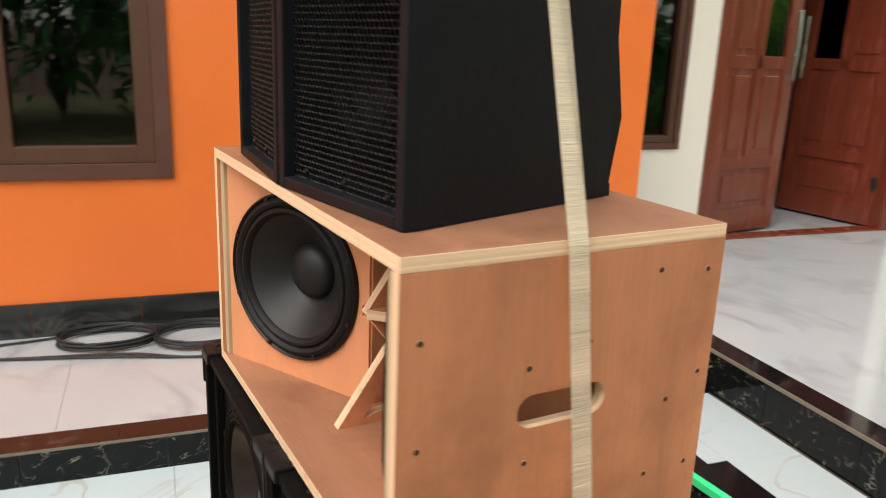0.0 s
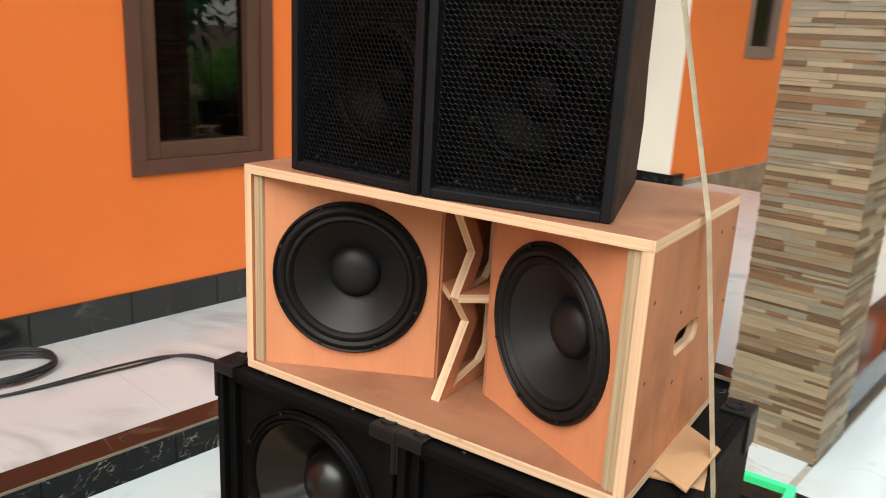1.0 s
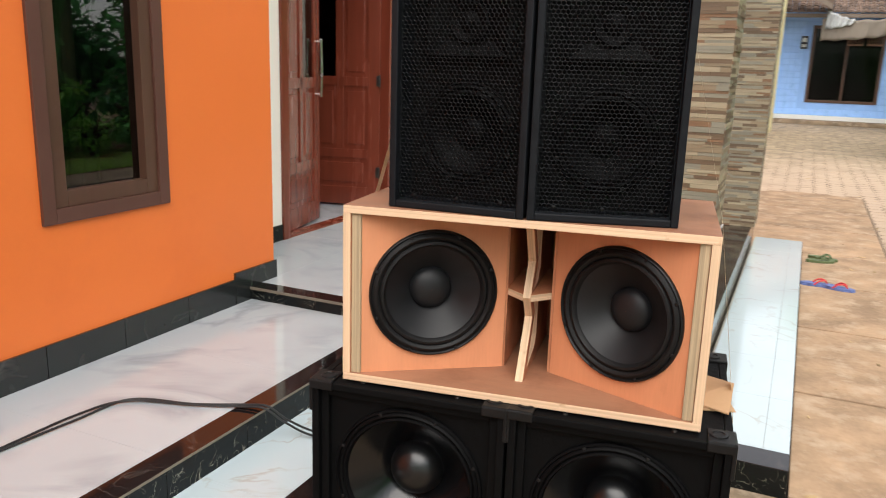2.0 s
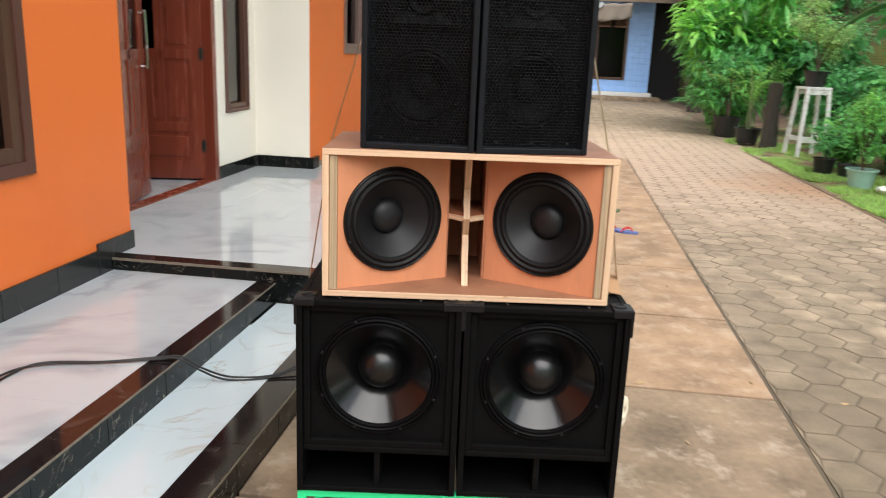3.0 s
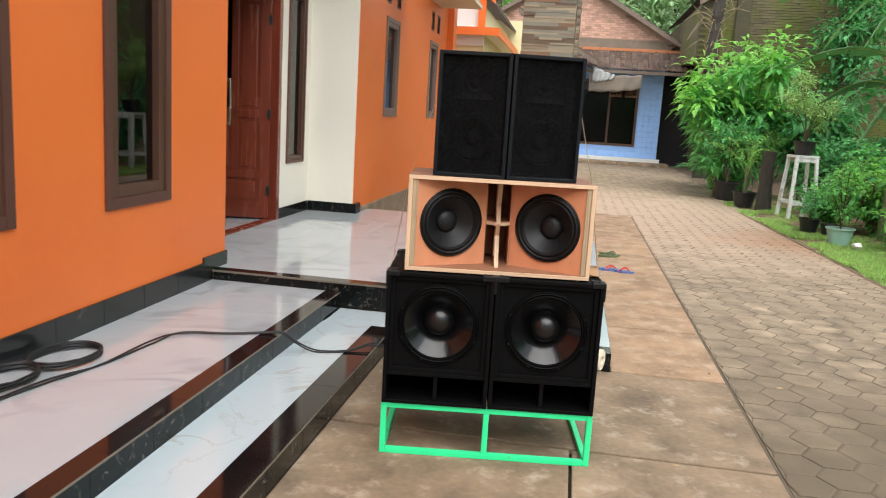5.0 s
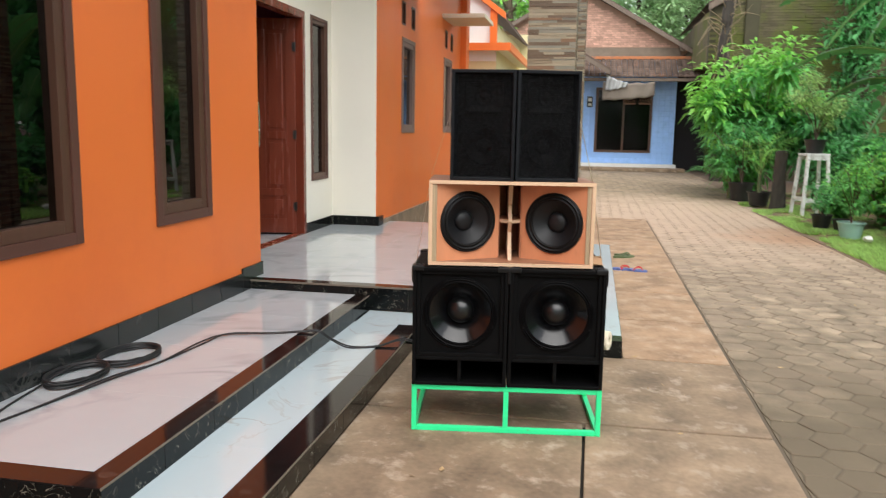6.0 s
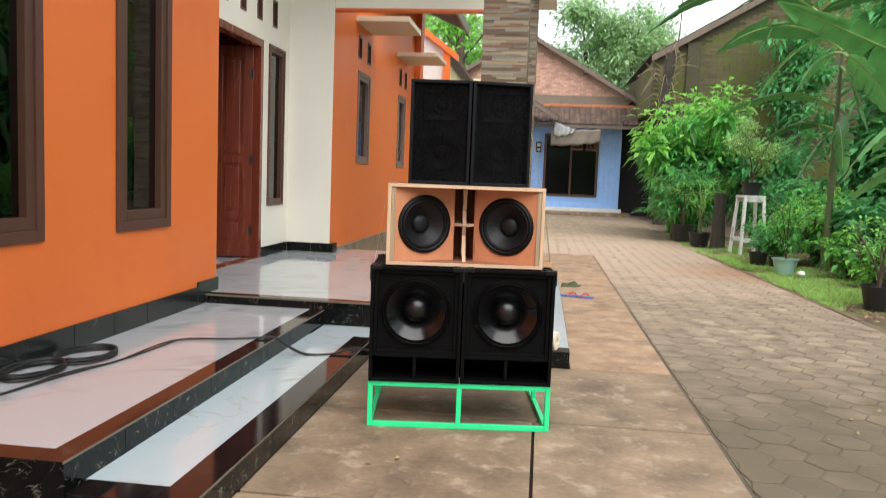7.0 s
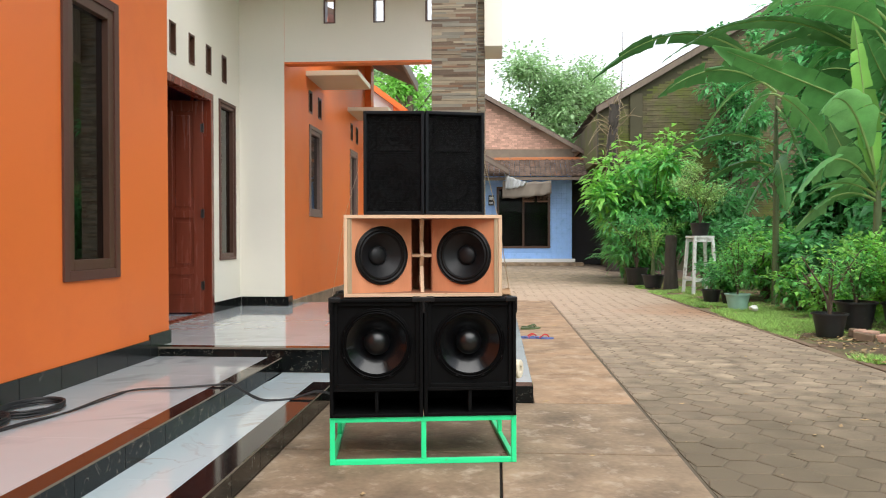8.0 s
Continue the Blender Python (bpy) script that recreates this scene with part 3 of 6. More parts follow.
for x0, x1 in ((XD + 0.014, -2.5), (-2.497, XF + 0.04)):
    part("baseboard_tile", one_box(x0, x1, YB - 0.012, YB, Z3, 0.425, 0.002), BLACK_MARBLE, bb)
part("baseboard_tile", one_box(XF - 0.002, XF + 0.04, YB, YB + 0.2, Z3 - 0.1, 0.425, 0.002), BLACK_MARBLE, bb)
structure("plinth_far", one_box(XF, XF + 0.03, YB + 0.2, 11.9, 0, 0.36, 0.004), CONCRETE, "grey cement plinth under the far wall", "plinth")

# canopies over the small windows, roof edge and the house beyond
for y0, y1 in ((6.7, 7.75), (9.7, 10.8)):
    structure("canopy", one_box(XF, -1.52, y0, y1, 3.38, 3.45, 0.006), CREAM_EDGE, "thin cream concrete canopy over a window", "canopy")
structure("pilaster", one_box(XF, XF + 0.12, 11.55, 11.9, 0, 4.9, 0.004), ORANGE, "orange corner pilaster", "pilaster")
roof = empty("house_roof", "brown tiled roof edge with timber fascia", "roof", kind="structure")
bm = bmesh.new()
extrude_outline(bm, [(-3.2, 5.1), (-1.25, 4.22), (-1.25, 4.3), (-3.2, 5.2)], 8.2, 12.0)
part("roof_slope", bm, ROOF_TILE, roof)
part("fascia", one_box(-1.27, -1.23, 8.2, 12.0, 4.14, 4.32), BROWN_FRAME, roof)
bm = bmesh.new()
extrude_outline(bm, [(-2.3, 4.5), (-1.25, 4.05), (-1.25, 4.2), (-2.3, 4.68)], 8.15, 8.2)
part("bargeboard", bm, BROWN_OUTER, roof)
hb = empty("neighbour_house", "white and yellow house with orange roof trim", "house")
part("wall", one_box(-5.5, -1.8, 13.56, 19.0, 0, 3.8), YELLOW, hb)
part("porch_wall", one_box(-2.6, -0.4, 19.0, 24.0, 0, 4.2), YELLOW, hb, "pale yellow side wall")
bm = bmesh.new()
extrude_outline(bm, [(-3.6, 5.35), (-1.6, 3.86), (-1.6, 4.0), (-3.6, 5.5)], 13.35, 13.5)
part("roof_trim", bm, ORANGE, hb)
bm = bmesh.new()
extrude_outline(bm, [(-3.6, 3.0), (-1.8, 3.0), (-1.8, 4.0), (-3.6, 5.34)], 13.5, 13.56)
part("gable", bm, WHITE_WALL, hb)
part("canopy", one_box(-2.6, -1.52, 13.32, 18.4, 3.24, 3.32), CREAM_EDGE, hb, "cream underside of a flat canopy")
bm = bmesh.new()
box(bm, -2.6, -1.46, 13.26, 13.32, 3.2, 3.36)
box(bm, -1.52, -1.46, 13.32, 18.4, 3.2, 3.36)
part("canopy_trim", bm, ORANGE, hb, "orange painted canopy edge")
part("corner_trim", one_box(-1.93, -1.78, 13.4, 13.5, 3.32, 4.12), ORANGE, hb, "orange corner post")
bm = bmesh.new()
extrude_outline(bm, [(-3.6, 5.35), (-1.6, 3.86), (-1.6, 3.93), (-3.6, 5.45)], 13.5, 19.0)
part("roof", bm, ROOF_TILE, hb)

# ---- steps and porch floor ----
sp = empty("porch_step", "black marble steps with pale polished treads", "steps", kind="structure")
part("step_core", one_box(-1.27, -0.806, -1.35, YP - 0.01, 0, Z1 - 0.012), GROUT, sp)
part("step_core", one_box(-0.80, 0.61, 1.56, YP - 0.01, 0, Z1 - 0.012), GROUT, sp)
part("step_core", one_box(0.21, 0.61, YP - 0.01, 6.2, 0, Z1 - 0.012), GROUT, sp)
up = empty("porch_landing", "white tiled landing edged in dark polished tile", "landing", kind="structure")
part("step_core", one_box(XW, -1.29, -1.35, YP, 0, Z2 - 0.012), GROUT, up)
fl = empty("floor", "polished white tiled porch floor with a dark edge", "floor", kind="structure")
part("floor_core", one_box(XD, 0.19, YP + 0.01, 6.2, 0, Z3 - 0.012), GROUT, fl)
part("floor_core", one_box(XD - 0.13, XD, 3.07, 4.69, 0, Z3 - 0.006), WHITE_TILE, fl)


def tiles(parent, x0, x1, y0, y1, z, size_x, size_y, mat, name="tile", gap=0.0005, thick=0.012):
    """Single tiles over a rectangle, with fine joints."""
    nx, ny = max(1, round((x1 - x0) / size_x)), max(1, round((y1 - y0) / size_y))
    dx, dy = (x1 - x0) / nx, (y1 - y0) / ny
    bm = bmesh.new()
    box(bm, gap, dx - gap, gap, dy - gap, -thick, 0, 0.0007)
    me = mesh_of(name, bm, mat)
    for i in range(nx):
        for k in range(ny):
            ob = new(name, me)
            ob.parent = parent
            ob.location = (x0 + i * dx, y0 + k * dy, z)


def risers(parent, a, b, z0, z1, size, axis, face, out):
    """Upright tiles along x or y on a plane; out is the side to which they stand proud."""
    n = max(1, round((b - a) / size))
    d = (b - a) / n
    for i in range(n):
        u0, u1 = a + i * d + 0.0012, a + (i + 1) * d - 0.0012
        w = sorted((face, face + out * 0.01))
        if axis == "y":
            bm = one_box(w[0], w[1], u0, u1, z0, z1, 0.0012)
        else:
            bm = one_box(u0, u1, w[0], w[1], z0, z1, 0.0012)
        part("riser_tile", bm, BLACK_MARBLE, parent)


# lower step
tiles(sp, -1.2795, -0.945, -1.22, 1.62, Z1, 0.33, 0.6, BLUE_WHITE_TILE)
tiles(sp, -0.945, -0.80, -1.36, 1.62, Z1, 0.15, 0.6, DARK_BAND, "border_tile")
tiles(sp, -1.27, -0.945, -1.36, -1.22, Z1, 0.33, 0.14, DARK_BAND, "border_tile")
tiles(sp, -1.27, 0.20, 1.70, YP - 0.012, Z1, 0.5, 0.3, BLUE_WHITE_TILE)
tiles(sp, -0.80, 0.618, 1.55, 1.70, Z1, 0.5, 0.15, DARK_BAND, "border_tile")
tiles(sp, -1.27, -0.80, 1.62, 1.70, Z1, 0.47, 0.08, BLUE_WHITE_TILE)
tiles(sp, 0.222, 0.52, 1.70, 6.2, Z1, 0.3, 0.6, BLUE_WHITE_TILE)
tiles(sp, 0.52, 0.618, 1.70, 6.2, Z1, 0.1, 0.6, BLUE_WHITE_TILE)
risers(sp, -1.36, 1.55, 0, Z1 - 0.004, 0.4, "y", -0.806, 1)
risers(sp, -1.27, -0.80, 0, Z1 - 0.004, 0.24, "x", -1.35, -1)
risers(sp, -0.80, 0.618, 0, Z1 - 0.004, 0.4, "x", 1.56, -1)
risers(sp, 1.56, 6.2, 0, Z1 - 0.004, 0.4, "y", 0.61, 1)
# upper landing
tiles(up, XW + 0.016, -1.39, -1.24, YP - 0.0, Z2, 0.9, 0.81, WHITE_TILE)
tiles(up, -1.39, -1.28, -1.36, YP, Z2, 0.11, 0.6, DARK_BAND, "border_tile")
tiles(up, XW, -1.39, -1.36, -1.24, Z2, 0.45, 0.12, DARK_BAND, "border_tile")
risers(up, -1.36, YP, Z1 * 0, Z2 - 0.004, 0.4, "y", -1.29, 1)
risers(up, XW, -1.28, 0, Z2 - 0.004, 0.33, "x", -1.35, -1)
bm = bmesh.new()
box(bm, -1.2815, -1.2785, -1.362, YP, Z2 - 0.008, Z2 + 0.0005)
box(bm, -0.7985, -0.7955, -1.362, 1.55, Z1 - 0.008, Z1 + 0.0005)
structure("trim_step", bm, TAN_TRIM, "thin tan edging along the steps", "trim")
# porch
tiles(fl, XD + 0.002, -0.02, YP + 0.1, 5.63, Z3, 0.56, 0.6, WHITE_TILE)
tiles(fl, -0.02, 0.20, YP + 0.27, 6.2, Z3, 0.22, 0.6, DARK_BAND, "border_tile")
tiles(fl, XF, -0.02, 5.63, 6.2, Z3, 0.56, 0.6, WHITE_TILE)
tiles(fl, XW + 0.02, -0.12, YP - 0.012, YP + 0.1, Z3, 0.5, 0.11, DARK_BAND, "border_tile")
risers(fl, XW + 0.02, -0.12, Z1, Z3 - 0.014, 0.42, "x", YP + 0.01, -1)
risers(fl, 2.27, 6.2, Z1, Z3 - 0.014, 0.42, "y", 0.19, 1)
bm = bmesh.new()
box(bm, XW + 0.02, -0.12, YP - 0.016, YP - 0.011, Z3 - 0.013, Z3 + 0.001)
structure("trim_porch", bm, TAN_TRIM, "thin pale edging along the porch", "trim")

# ---- columns clad in thin stone strips ----


def column(x0, x1, y0, y1, z0, z1, seed, pieces):
    top = empty("stone_column", "square porch column clad in brown and grey stone strips", "column", group="porch columns", kind="structure")
    part("column_core", one_box(x0 + 0.012, x1 - 0.012, y0 + 0.012, y1 - 0.012, z0, z1), GROUT, top)
    rnd = random.Random(seed)
    sides = [("x", x0, x1, y0, -1), ("x", x0, x1, y1, 1), ("y", y0, y1, x0, -1), ("y", y0, y1, x1, 1)]
    made = 0
    for axis, a, b, face, out in sides:
        bms = [bmesh.new() for _ in STONE_TONES]
        z = z0
        while z < z1 - 0.001:
            h = min(rnd.choice((0.011, 0.014, 0.017, 0.023)), z1 - z)
            u = a
            while u < b - 0.001:
                ln = rnd.uniform(0.07, 0.3)
                e = u + ln
                if b - e < 0.04:
                    e = b
                k = rnd.choices(range(5), (5, 4, 4, 1.3, 4))[0]
                d = rnd.uniform(0.0, 0.005)
                f0, f1 = (face, face + 0.013) if out < 0 else (face - 0.013, face)
                if out < 0:
                    f0 -= d
                else:
                    f1 += d
                g = 0.0006
                if axis == "x":
                    arg = (u, e - g, f0, f1, z, z + h - g)
                else:
                    arg = (f0, f1, u + (0.0), e - g, z, z + h - g)
                if made < pieces and z < 2.6 and out < 0 and axis == "x":
                    part("stone_strip", one_box(*arg), STONE_TONES[k], top)
                    made += 1
                else:
                    box(bms[k], *arg)
                u = e
            z += h
        for k, bm in enumerate(bms):
            ob = part("stone_cladding", bm, STONE_TONES[k], top)
            ob["kind"] = "stuff"


column(-0.113, 0.217, 1.93, 2.26, Z1, 4.25, 3, 280)
column(-0.113, 0.222, 5.60, 5.93, Z3, 4.25, 4, 0)

# ---- the door ----
door = empty("door_1", "open double door of varnished red brown wood", "door", kind="structure")
bm = bmesh.new()
for a in ((3.07, 3.15, Z3, 2.76), (4.61, 4.69, Z3, 2.76), (3.15, 4.61, 2.68, 2.76)):
    box(bm, XD - 0.11, XD + 0.02, *a, bevel=0.005)
part("door_frame", bm, DOOR_WOOD, door)
part("threshold", one_box(XD - 0.1, XD + 0.01, 3.15, 4.61, Z3 - 0.005, Z3 + 0.012), DOOR_WOOD, door)


def door_leaf(hinge_y, turn, flip):
    """A leaf 0.72 wide: panels, glass and a long handle. It swings inwards about its hinge."""
    w, h, t = 0.72, 2.35, 0.04
    M = pose(XD - 0.07, hinge_y, Z3 + 0.015, 0, 0, turn)
    s = 1 if flip else -1

    def bx(bm, u0, u1, d0, d1, z0, z1, bv=0.0):
        ys = sorted((s * u0, s * u1))
        vs = box(bm, d0, d1, ys[0], ys[1], z0, z1, bv)
        return vs
    leaf = part("door_leaf", bmesh.new(), DOOR_WOOD, door)
    bm = bmesh.new()
    for a in ((0, 0.11, 0, h), (w - 0.11, w, 0, h), (0.11, w - 0.11, 0, 0.16), (0.11, w - 0.11, 0.42, 0.5), (0.11, w - 0.11, 1.05, 1.13), (0.11, w - 0.11, h - 0.12, h), (0.33, 0.4, 0.5, h - 0.12)):
        bx(bm, a[0], a[1], -t / 2, t / 2, a[2], a[3], 0.004)
    bx(bm, 0.11, w - 0.11, -0.008, 0.008, 0.16, 1.05)
    bx(bm, 0.11, 0.33, -0.008, 0.008, 1.13, h - 0.12)
    for a in ((0.15, w - 0.15, 0.2, 0.38), (0.14, 0.30, 0.54, 1.01), (0.43, w - 0.14, 0.54, 1.01), (0.14, 0.30, 1.17, h - 0.16)):
        bx(bm, a[0], a[1], -0.017, 0.017, a[2], a[3], 0.007)
    bmesh.ops.recalc_face_normals(bm, faces=bm.faces)
    bm.to_mesh(leaf.data)
    bm.free()
    leaf.matrix_world = M
    bm = bmesh.new()
    bx(bm, 0.4, w - 0.11, -0.004, 0.004, 1.13, h - 0.12)
    part("pane", bm, GLASS, leaf, "dark glass strip")
    bm = bmesh.new()
    c = s * (w - 0.055)
    tube(bm, [(0.055, c, 0.98), (0.06, c, 1.2), (0.055, c, 1.42)], 0.012, 10)
    for z in (1.0, 1.4):
        tube(bm, [(0.018, c, z), (0.055, c, z)], 0.008, 8)
    part("door_handle", bm, CHROME, leaf, "long steel pull handle")
    for z in (0.3, 1.1, 2.05):
        bm = bmesh.new()
        tube(bm, [(0.024, 0, z - 0.05), (0.024, 0, z + 0.05)], 0.011, 8)
        bx(bm, 0, 0.03, 0.019, 0.023, z - 0.045, z + 0.045)
        part("hinge", bm, STEEL, leaf)


door_leaf(3.15, 12, True)
door_leaf(4.61, -77, False)

# ---- ground, path and paving ----
bm = bmesh.new()
bmesh.ops.create_grid(bm, x_segments=2, y_segments=2, size=600, matrix=Matrix.Translation((0, 0, -0.06)))
structure("ground", bm, SOIL, "reddish bare soil reaching far away", "ground")
structure("path_bed", one_box(-0.806, 1.32, -9.0, 10.5, -0.055, -0.03), BED, "dark bed under the concrete path", "path")
pb = empty("pavement", "worn concrete path of cast slabs", "pavement", kind="structure")
ys = [-9.0, -7.2, -5.6, -4.2, -2.55, -0.93, 0.30, 1.575, 2.72, 3.9, 5.1, 6.3, 7.6, 9.0, 10.5]
for a, b in zip(ys, ys[1:]):
    cols = [(-0.7955, 0.381), (0.395, 1.326)] if b <= 0.31 else ([(-0.7955, 1.326)] if b < 1.6 else [(0.63, 1.326)])
    if b > 6.3:
        cols = [(-0.1, 1.326)]
    for c0, c1 in cols:
        part("slab", one_box(c0, c1, a + 0.011, b - 0.011, -0.05, 0.0, 0.006), CONCRETE if a < 1.5 else CONCRETE_FAR, pb)

pv = empty("paved_lane", "lane of worn hexagonal concrete pavers", "lane", kind="structure")
part("joint_sand", one_box(1.322, 3.66, -9, 4.4, -0.055, -0.004), JOINT, pv)
part("joint_sand", one_box(1.322, 3.66, 4.4, 10.5, -0.055, -0.002), DUST_JOINT, pv)
part("joint_sand", one_box(-9.0, 4.6, 10.5, 45, -0.055, -0.002), DUST_JOINT, pv)
HS = 0.132


def hexagon(r, z0, z1, inset):
    v, f = [], []
    for rr, z in ((r, z0), (r, z1 - 0.003), (r - inset, z1)):
        v += [(rr * math.cos(math.pi / 3 * k), rr * math.sin(math.pi / 3 * k), z) for k in range(6)]
    for lv in (0, 6):
        f += [(lv + k, lv + (k + 1) % 6, lv + 6 + (k + 1) % 6, lv + 6 + k) for k in range(6)]
    f.append(tuple(range(12, 18)))
    return v, f


hv, hf = hexagon(HS - 0.005, -0.03, 0.0, 0.013)
hex_meshes = [raw_mesh("paver", hv, hf, PAVER)]
rnd = random.Random(11)
far_v, far_f = [], []
near = 0
x = 1.36 + HS * 0.55
cells = []
for i in range(-50, 20):
    cx = x + i * 1.5 * HS
    for k in range(-36, 170):
        cy = (k + 0.5 * (i % 2)) * HS * math.sqrt(3)
        if cy < 10.4 and not (1.345 - HS * 0.95 < cx < 3.68 + HS * 0.5):
            continue
        if cy >= 10.4 and not (-6.0 < cx < 3.75 + max(0, cy - 15) * 0.03):
            continue
        cells.append((cx, cy))
for cx, cy in cells:
    z = rnd.uniform(-0.0015, 0.0025)
    tx, ty = rnd.uniform(-0.006, 0.006), rnd.uniform(-0.006, 0.006)
    edge = cy < 10.4 and (cx < 1.345 + HS or cx > 3.66 - HS - 0.016 * (cy - 3))
    if -1.6 < cy < 4.2 and near < 300 and not edge:
        ob = new("paver", hex_meshes[0])
        ob.parent = pv
        ob.matrix_world = pose(cx, cy, z, math.degrees(tx), math.degrees(ty), rnd.choice((0, 60, 120, 180)))
        near += 1
    else:
        o = len(far_v)
        far_v += [(max(cx + a, 1.345) if edge else cx + a, cy + b, z + c + tx * b + ty * a) for a, b, c in hv]
        if edge and cx > 3:
            far_v[o:] = [(min(a, 3.655 - 0.016 * (b - 3)), b, c) for a, b, c in far_v[o:]]
        far_f += [tuple(o + q for q in p) for p in hf]
ob = new("pavers", raw_mesh("pavers", far_v, far_f, PAVER_FAR))
ob.parent = pv
ob["kind"] = "stuff"
# half pavers that close the lane's edge by the path
structure("lane_edge", one_box(1.330, 1.345, -9, 10.5, -0.05, -0.006, 0.004), KERB, "narrow worn cement edge between path and lane", "edge")
kb = empty("kerb", "low old kerb between lane and grass", "kerb", kind="structure")
y = -3.0
while y < 12:
    ln = rnd.uniform(0.7, 1.1)
    m0 = pose(3.66 - 0.016 * (y - 3), y, 0, 0, 0, 1 + rnd.uniform(-0.6, 0.6))
    bm = one_box(0, 0.085, 0, ln - 0.012, -0.06, 0.008 + rnd.uniform(-0.006, 0.006), 0.008)
    ob = part("kerb_stone", bm, KERB, kb)
    ob.matrix_world = m0
    y += ln
# lawn soil sheet with gentle lumps
vs, fs = [], []
NX, NY = 40, 90
for i in range(NX + 1):
    for k in range(NY + 1):
        px, py = 3.72 + 9 * i / NX, -4 + 22 * k / NY
        px -= 0.016 * (py - 3) * (1 - i / NX)
        z = -0.012 + 0.05 * min(1, i / 6) * (1 + noise.noise((px * 0.8, py * 0.8, 0))) + 0.02 * noise.noise((px * 4, py * 4, 2))
        vs.append((px, py, z))
for i in range(NX):
    for k in range(NY):
        a = i * (NY + 1) + k
        fs.append((a, a + NY + 1, a + NY + 2, a + 1))
LAWN = lambda px, py: 0.04 + 0.04 * noise.noise((px * 0.8, py * 0.8, 0))
tagged(new("lawn_soil", raw_mesh("lawn_soil", vs, fs, LAWN_SOIL, True)), "lumpy brown soil under the grass", "soil", kind="structure")

# ---- the speaker stack ----
STACK = pose(-0.003, 0.063, 0, 0, 0, 7.6)
TO_FRONT = Matrix.Rotation(radians(90), 4, "X")    # turns +z to the front, -y


def holed_plate(bm, x0, x1, z0, z1, cx, cz, r, y0, y1, seg=48):
    """An upright plate with a round hole, between y0 (front) and y1."""
    rings = []
    for y in (y0, y1):
        outer, inner = [], []
        for i in range(seg):
            a = 2 * math.pi * i / seg + math.pi / 4
            c, s = math.cos(a), math.sin(a)
            k = 1e9
            if c > 1e-6:
                k = min(k, (x1 - cx) / c)
            if c < -1e-6:
                k = min(k, (x0 - cx) / c)
            if s > 1e-6:
                k = min(k, (z1 - cz) / s)
            if s < -1e-6:
                k = min(k, (z0 - cz) / s)
            outer.append(bm.verts.new((cx + c * k, y, cz + s * k)))
            inner.append(bm.verts.new((cx + c * r, y, cz + s * r)))
        # the corners of the plate
        for X, Z in ((x0, z0), (x0, z1), (x1, z0), (x1, z1)):
            o = min(outer, key=lambda v: (v.co.x - X) ** 2 + (v.co.z - Z) ** 2)
            o.co.x, o.co.z = X, Z
        rings.append((outer, inner))
    (o0, i0), (o1, i1) = rings
    for i in range(seg):
        j = (i + 1) % seg
        for q in ((o0[i], o0[j], i0[j], i0[i]), (o1[i], i1[i], i1[j], o1[j]), (i0[i], i0[j], i1[j], i1[i]), (o0[i], o1[i], o1[j], o0[j])):
            bm.faces.new(q)


def driver(parent, M, R, glossy, cap_r, veiled=False):
    """A bass driver with rim, rolled surround, cone, dust cap and screws; M puts its front on the baffle."""
    T = M @ TO_FRONT
    cone_mat, dome = (GLOSS_CONE, 0.85) if glossy else (CONE, 0.5)
    rim_mat, roll_mat = (CONE_RIM, CONE_RIM) if glossy else (PLASTIC, RUBBER)
    if veiled:
        cone_mat = rim_mat = roll_mat = CONE_RIM
    c0 = 0.83 if glossy else 0.735      # outer edge of the cone
    g = (0.96 - c0) / (0.885 - 0.735)   # width of the rolled edge
    bm = bmesh.new()
    lathe(bm, [(R * (c0 + 0.125 * g), -0.02), (R, -0.001), (R, 0.006), (R * 0.99, 0.0085), (R * (c0 + 0.16 * g), 0.0095), (R * (c0 + 0.15 * g), 0.007), (R * (c0 + 0.125 * g), 0.0)], 56, m=T)
    d = part("driver", bm, rim_mat, parent, "black round bass driver", True)
    bm = bmesh.new()
    lathe(bm, [(R * (c0 + k * g), h) for k, h in ((0.15, 0.004), (0.13, 0.009), (0.105, 0.0115), (0.08, 0.009), (0.07, 0.005), (0.055, 0.0095), (0.03, 0.011), (0.01, 0.006), (0.0, 0.0))], 56, m=T)
    part("surround", bm, roll_mat, d, "", True)
    depth = (0.42 if glossy else 0.34) * R
    bm = bmesh.new()
    rings = [(R * c0, 0.0)]
    for k in range(1, 9):
        f = k / 8
        rings.append((R * c0 + (cap_r - R * c0) * f, -depth * f))
    lathe(bm, rings, 56, m=T)
    part("cone", bm, cone_mat, d, "", True)
    bm = bmesh.new()
    rings = [(cap_r * 1.04, -depth - 0.001), (cap_r, -depth + 0.003)]
    for k in range(1, 8):
        a = math.pi / 2 * k / 8
        rings.append((cap_r * math.cos(a), -depth + 0.003 + cap_r * dome * math.sin(a)))
    lathe(bm, rings + [(0.0004, -depth + 0.003 + cap_r * dome)], 40, m=T)
    part("dust_cap", bm, GLOSS_CAP if glossy else cone_mat, d, "", True)
    for i in range(8):
        a = 2 * math.pi * (i + 0.5) / 8
        bm = bmesh.new()
        lathe(bm, [(0.0002, 0.004), (0.0035, 0.006), (0.0045, 0.009), (0.0045, 0.0105), (0.0025, 0.0112), (0.0002, 0.0106)], 8, m=T @ Matrix.Translation((math.cos(a) * R * 0.955, math.sin(a) * R * 0.955, 0)))
        part("screw", bm, RUBBER, d)
    return d


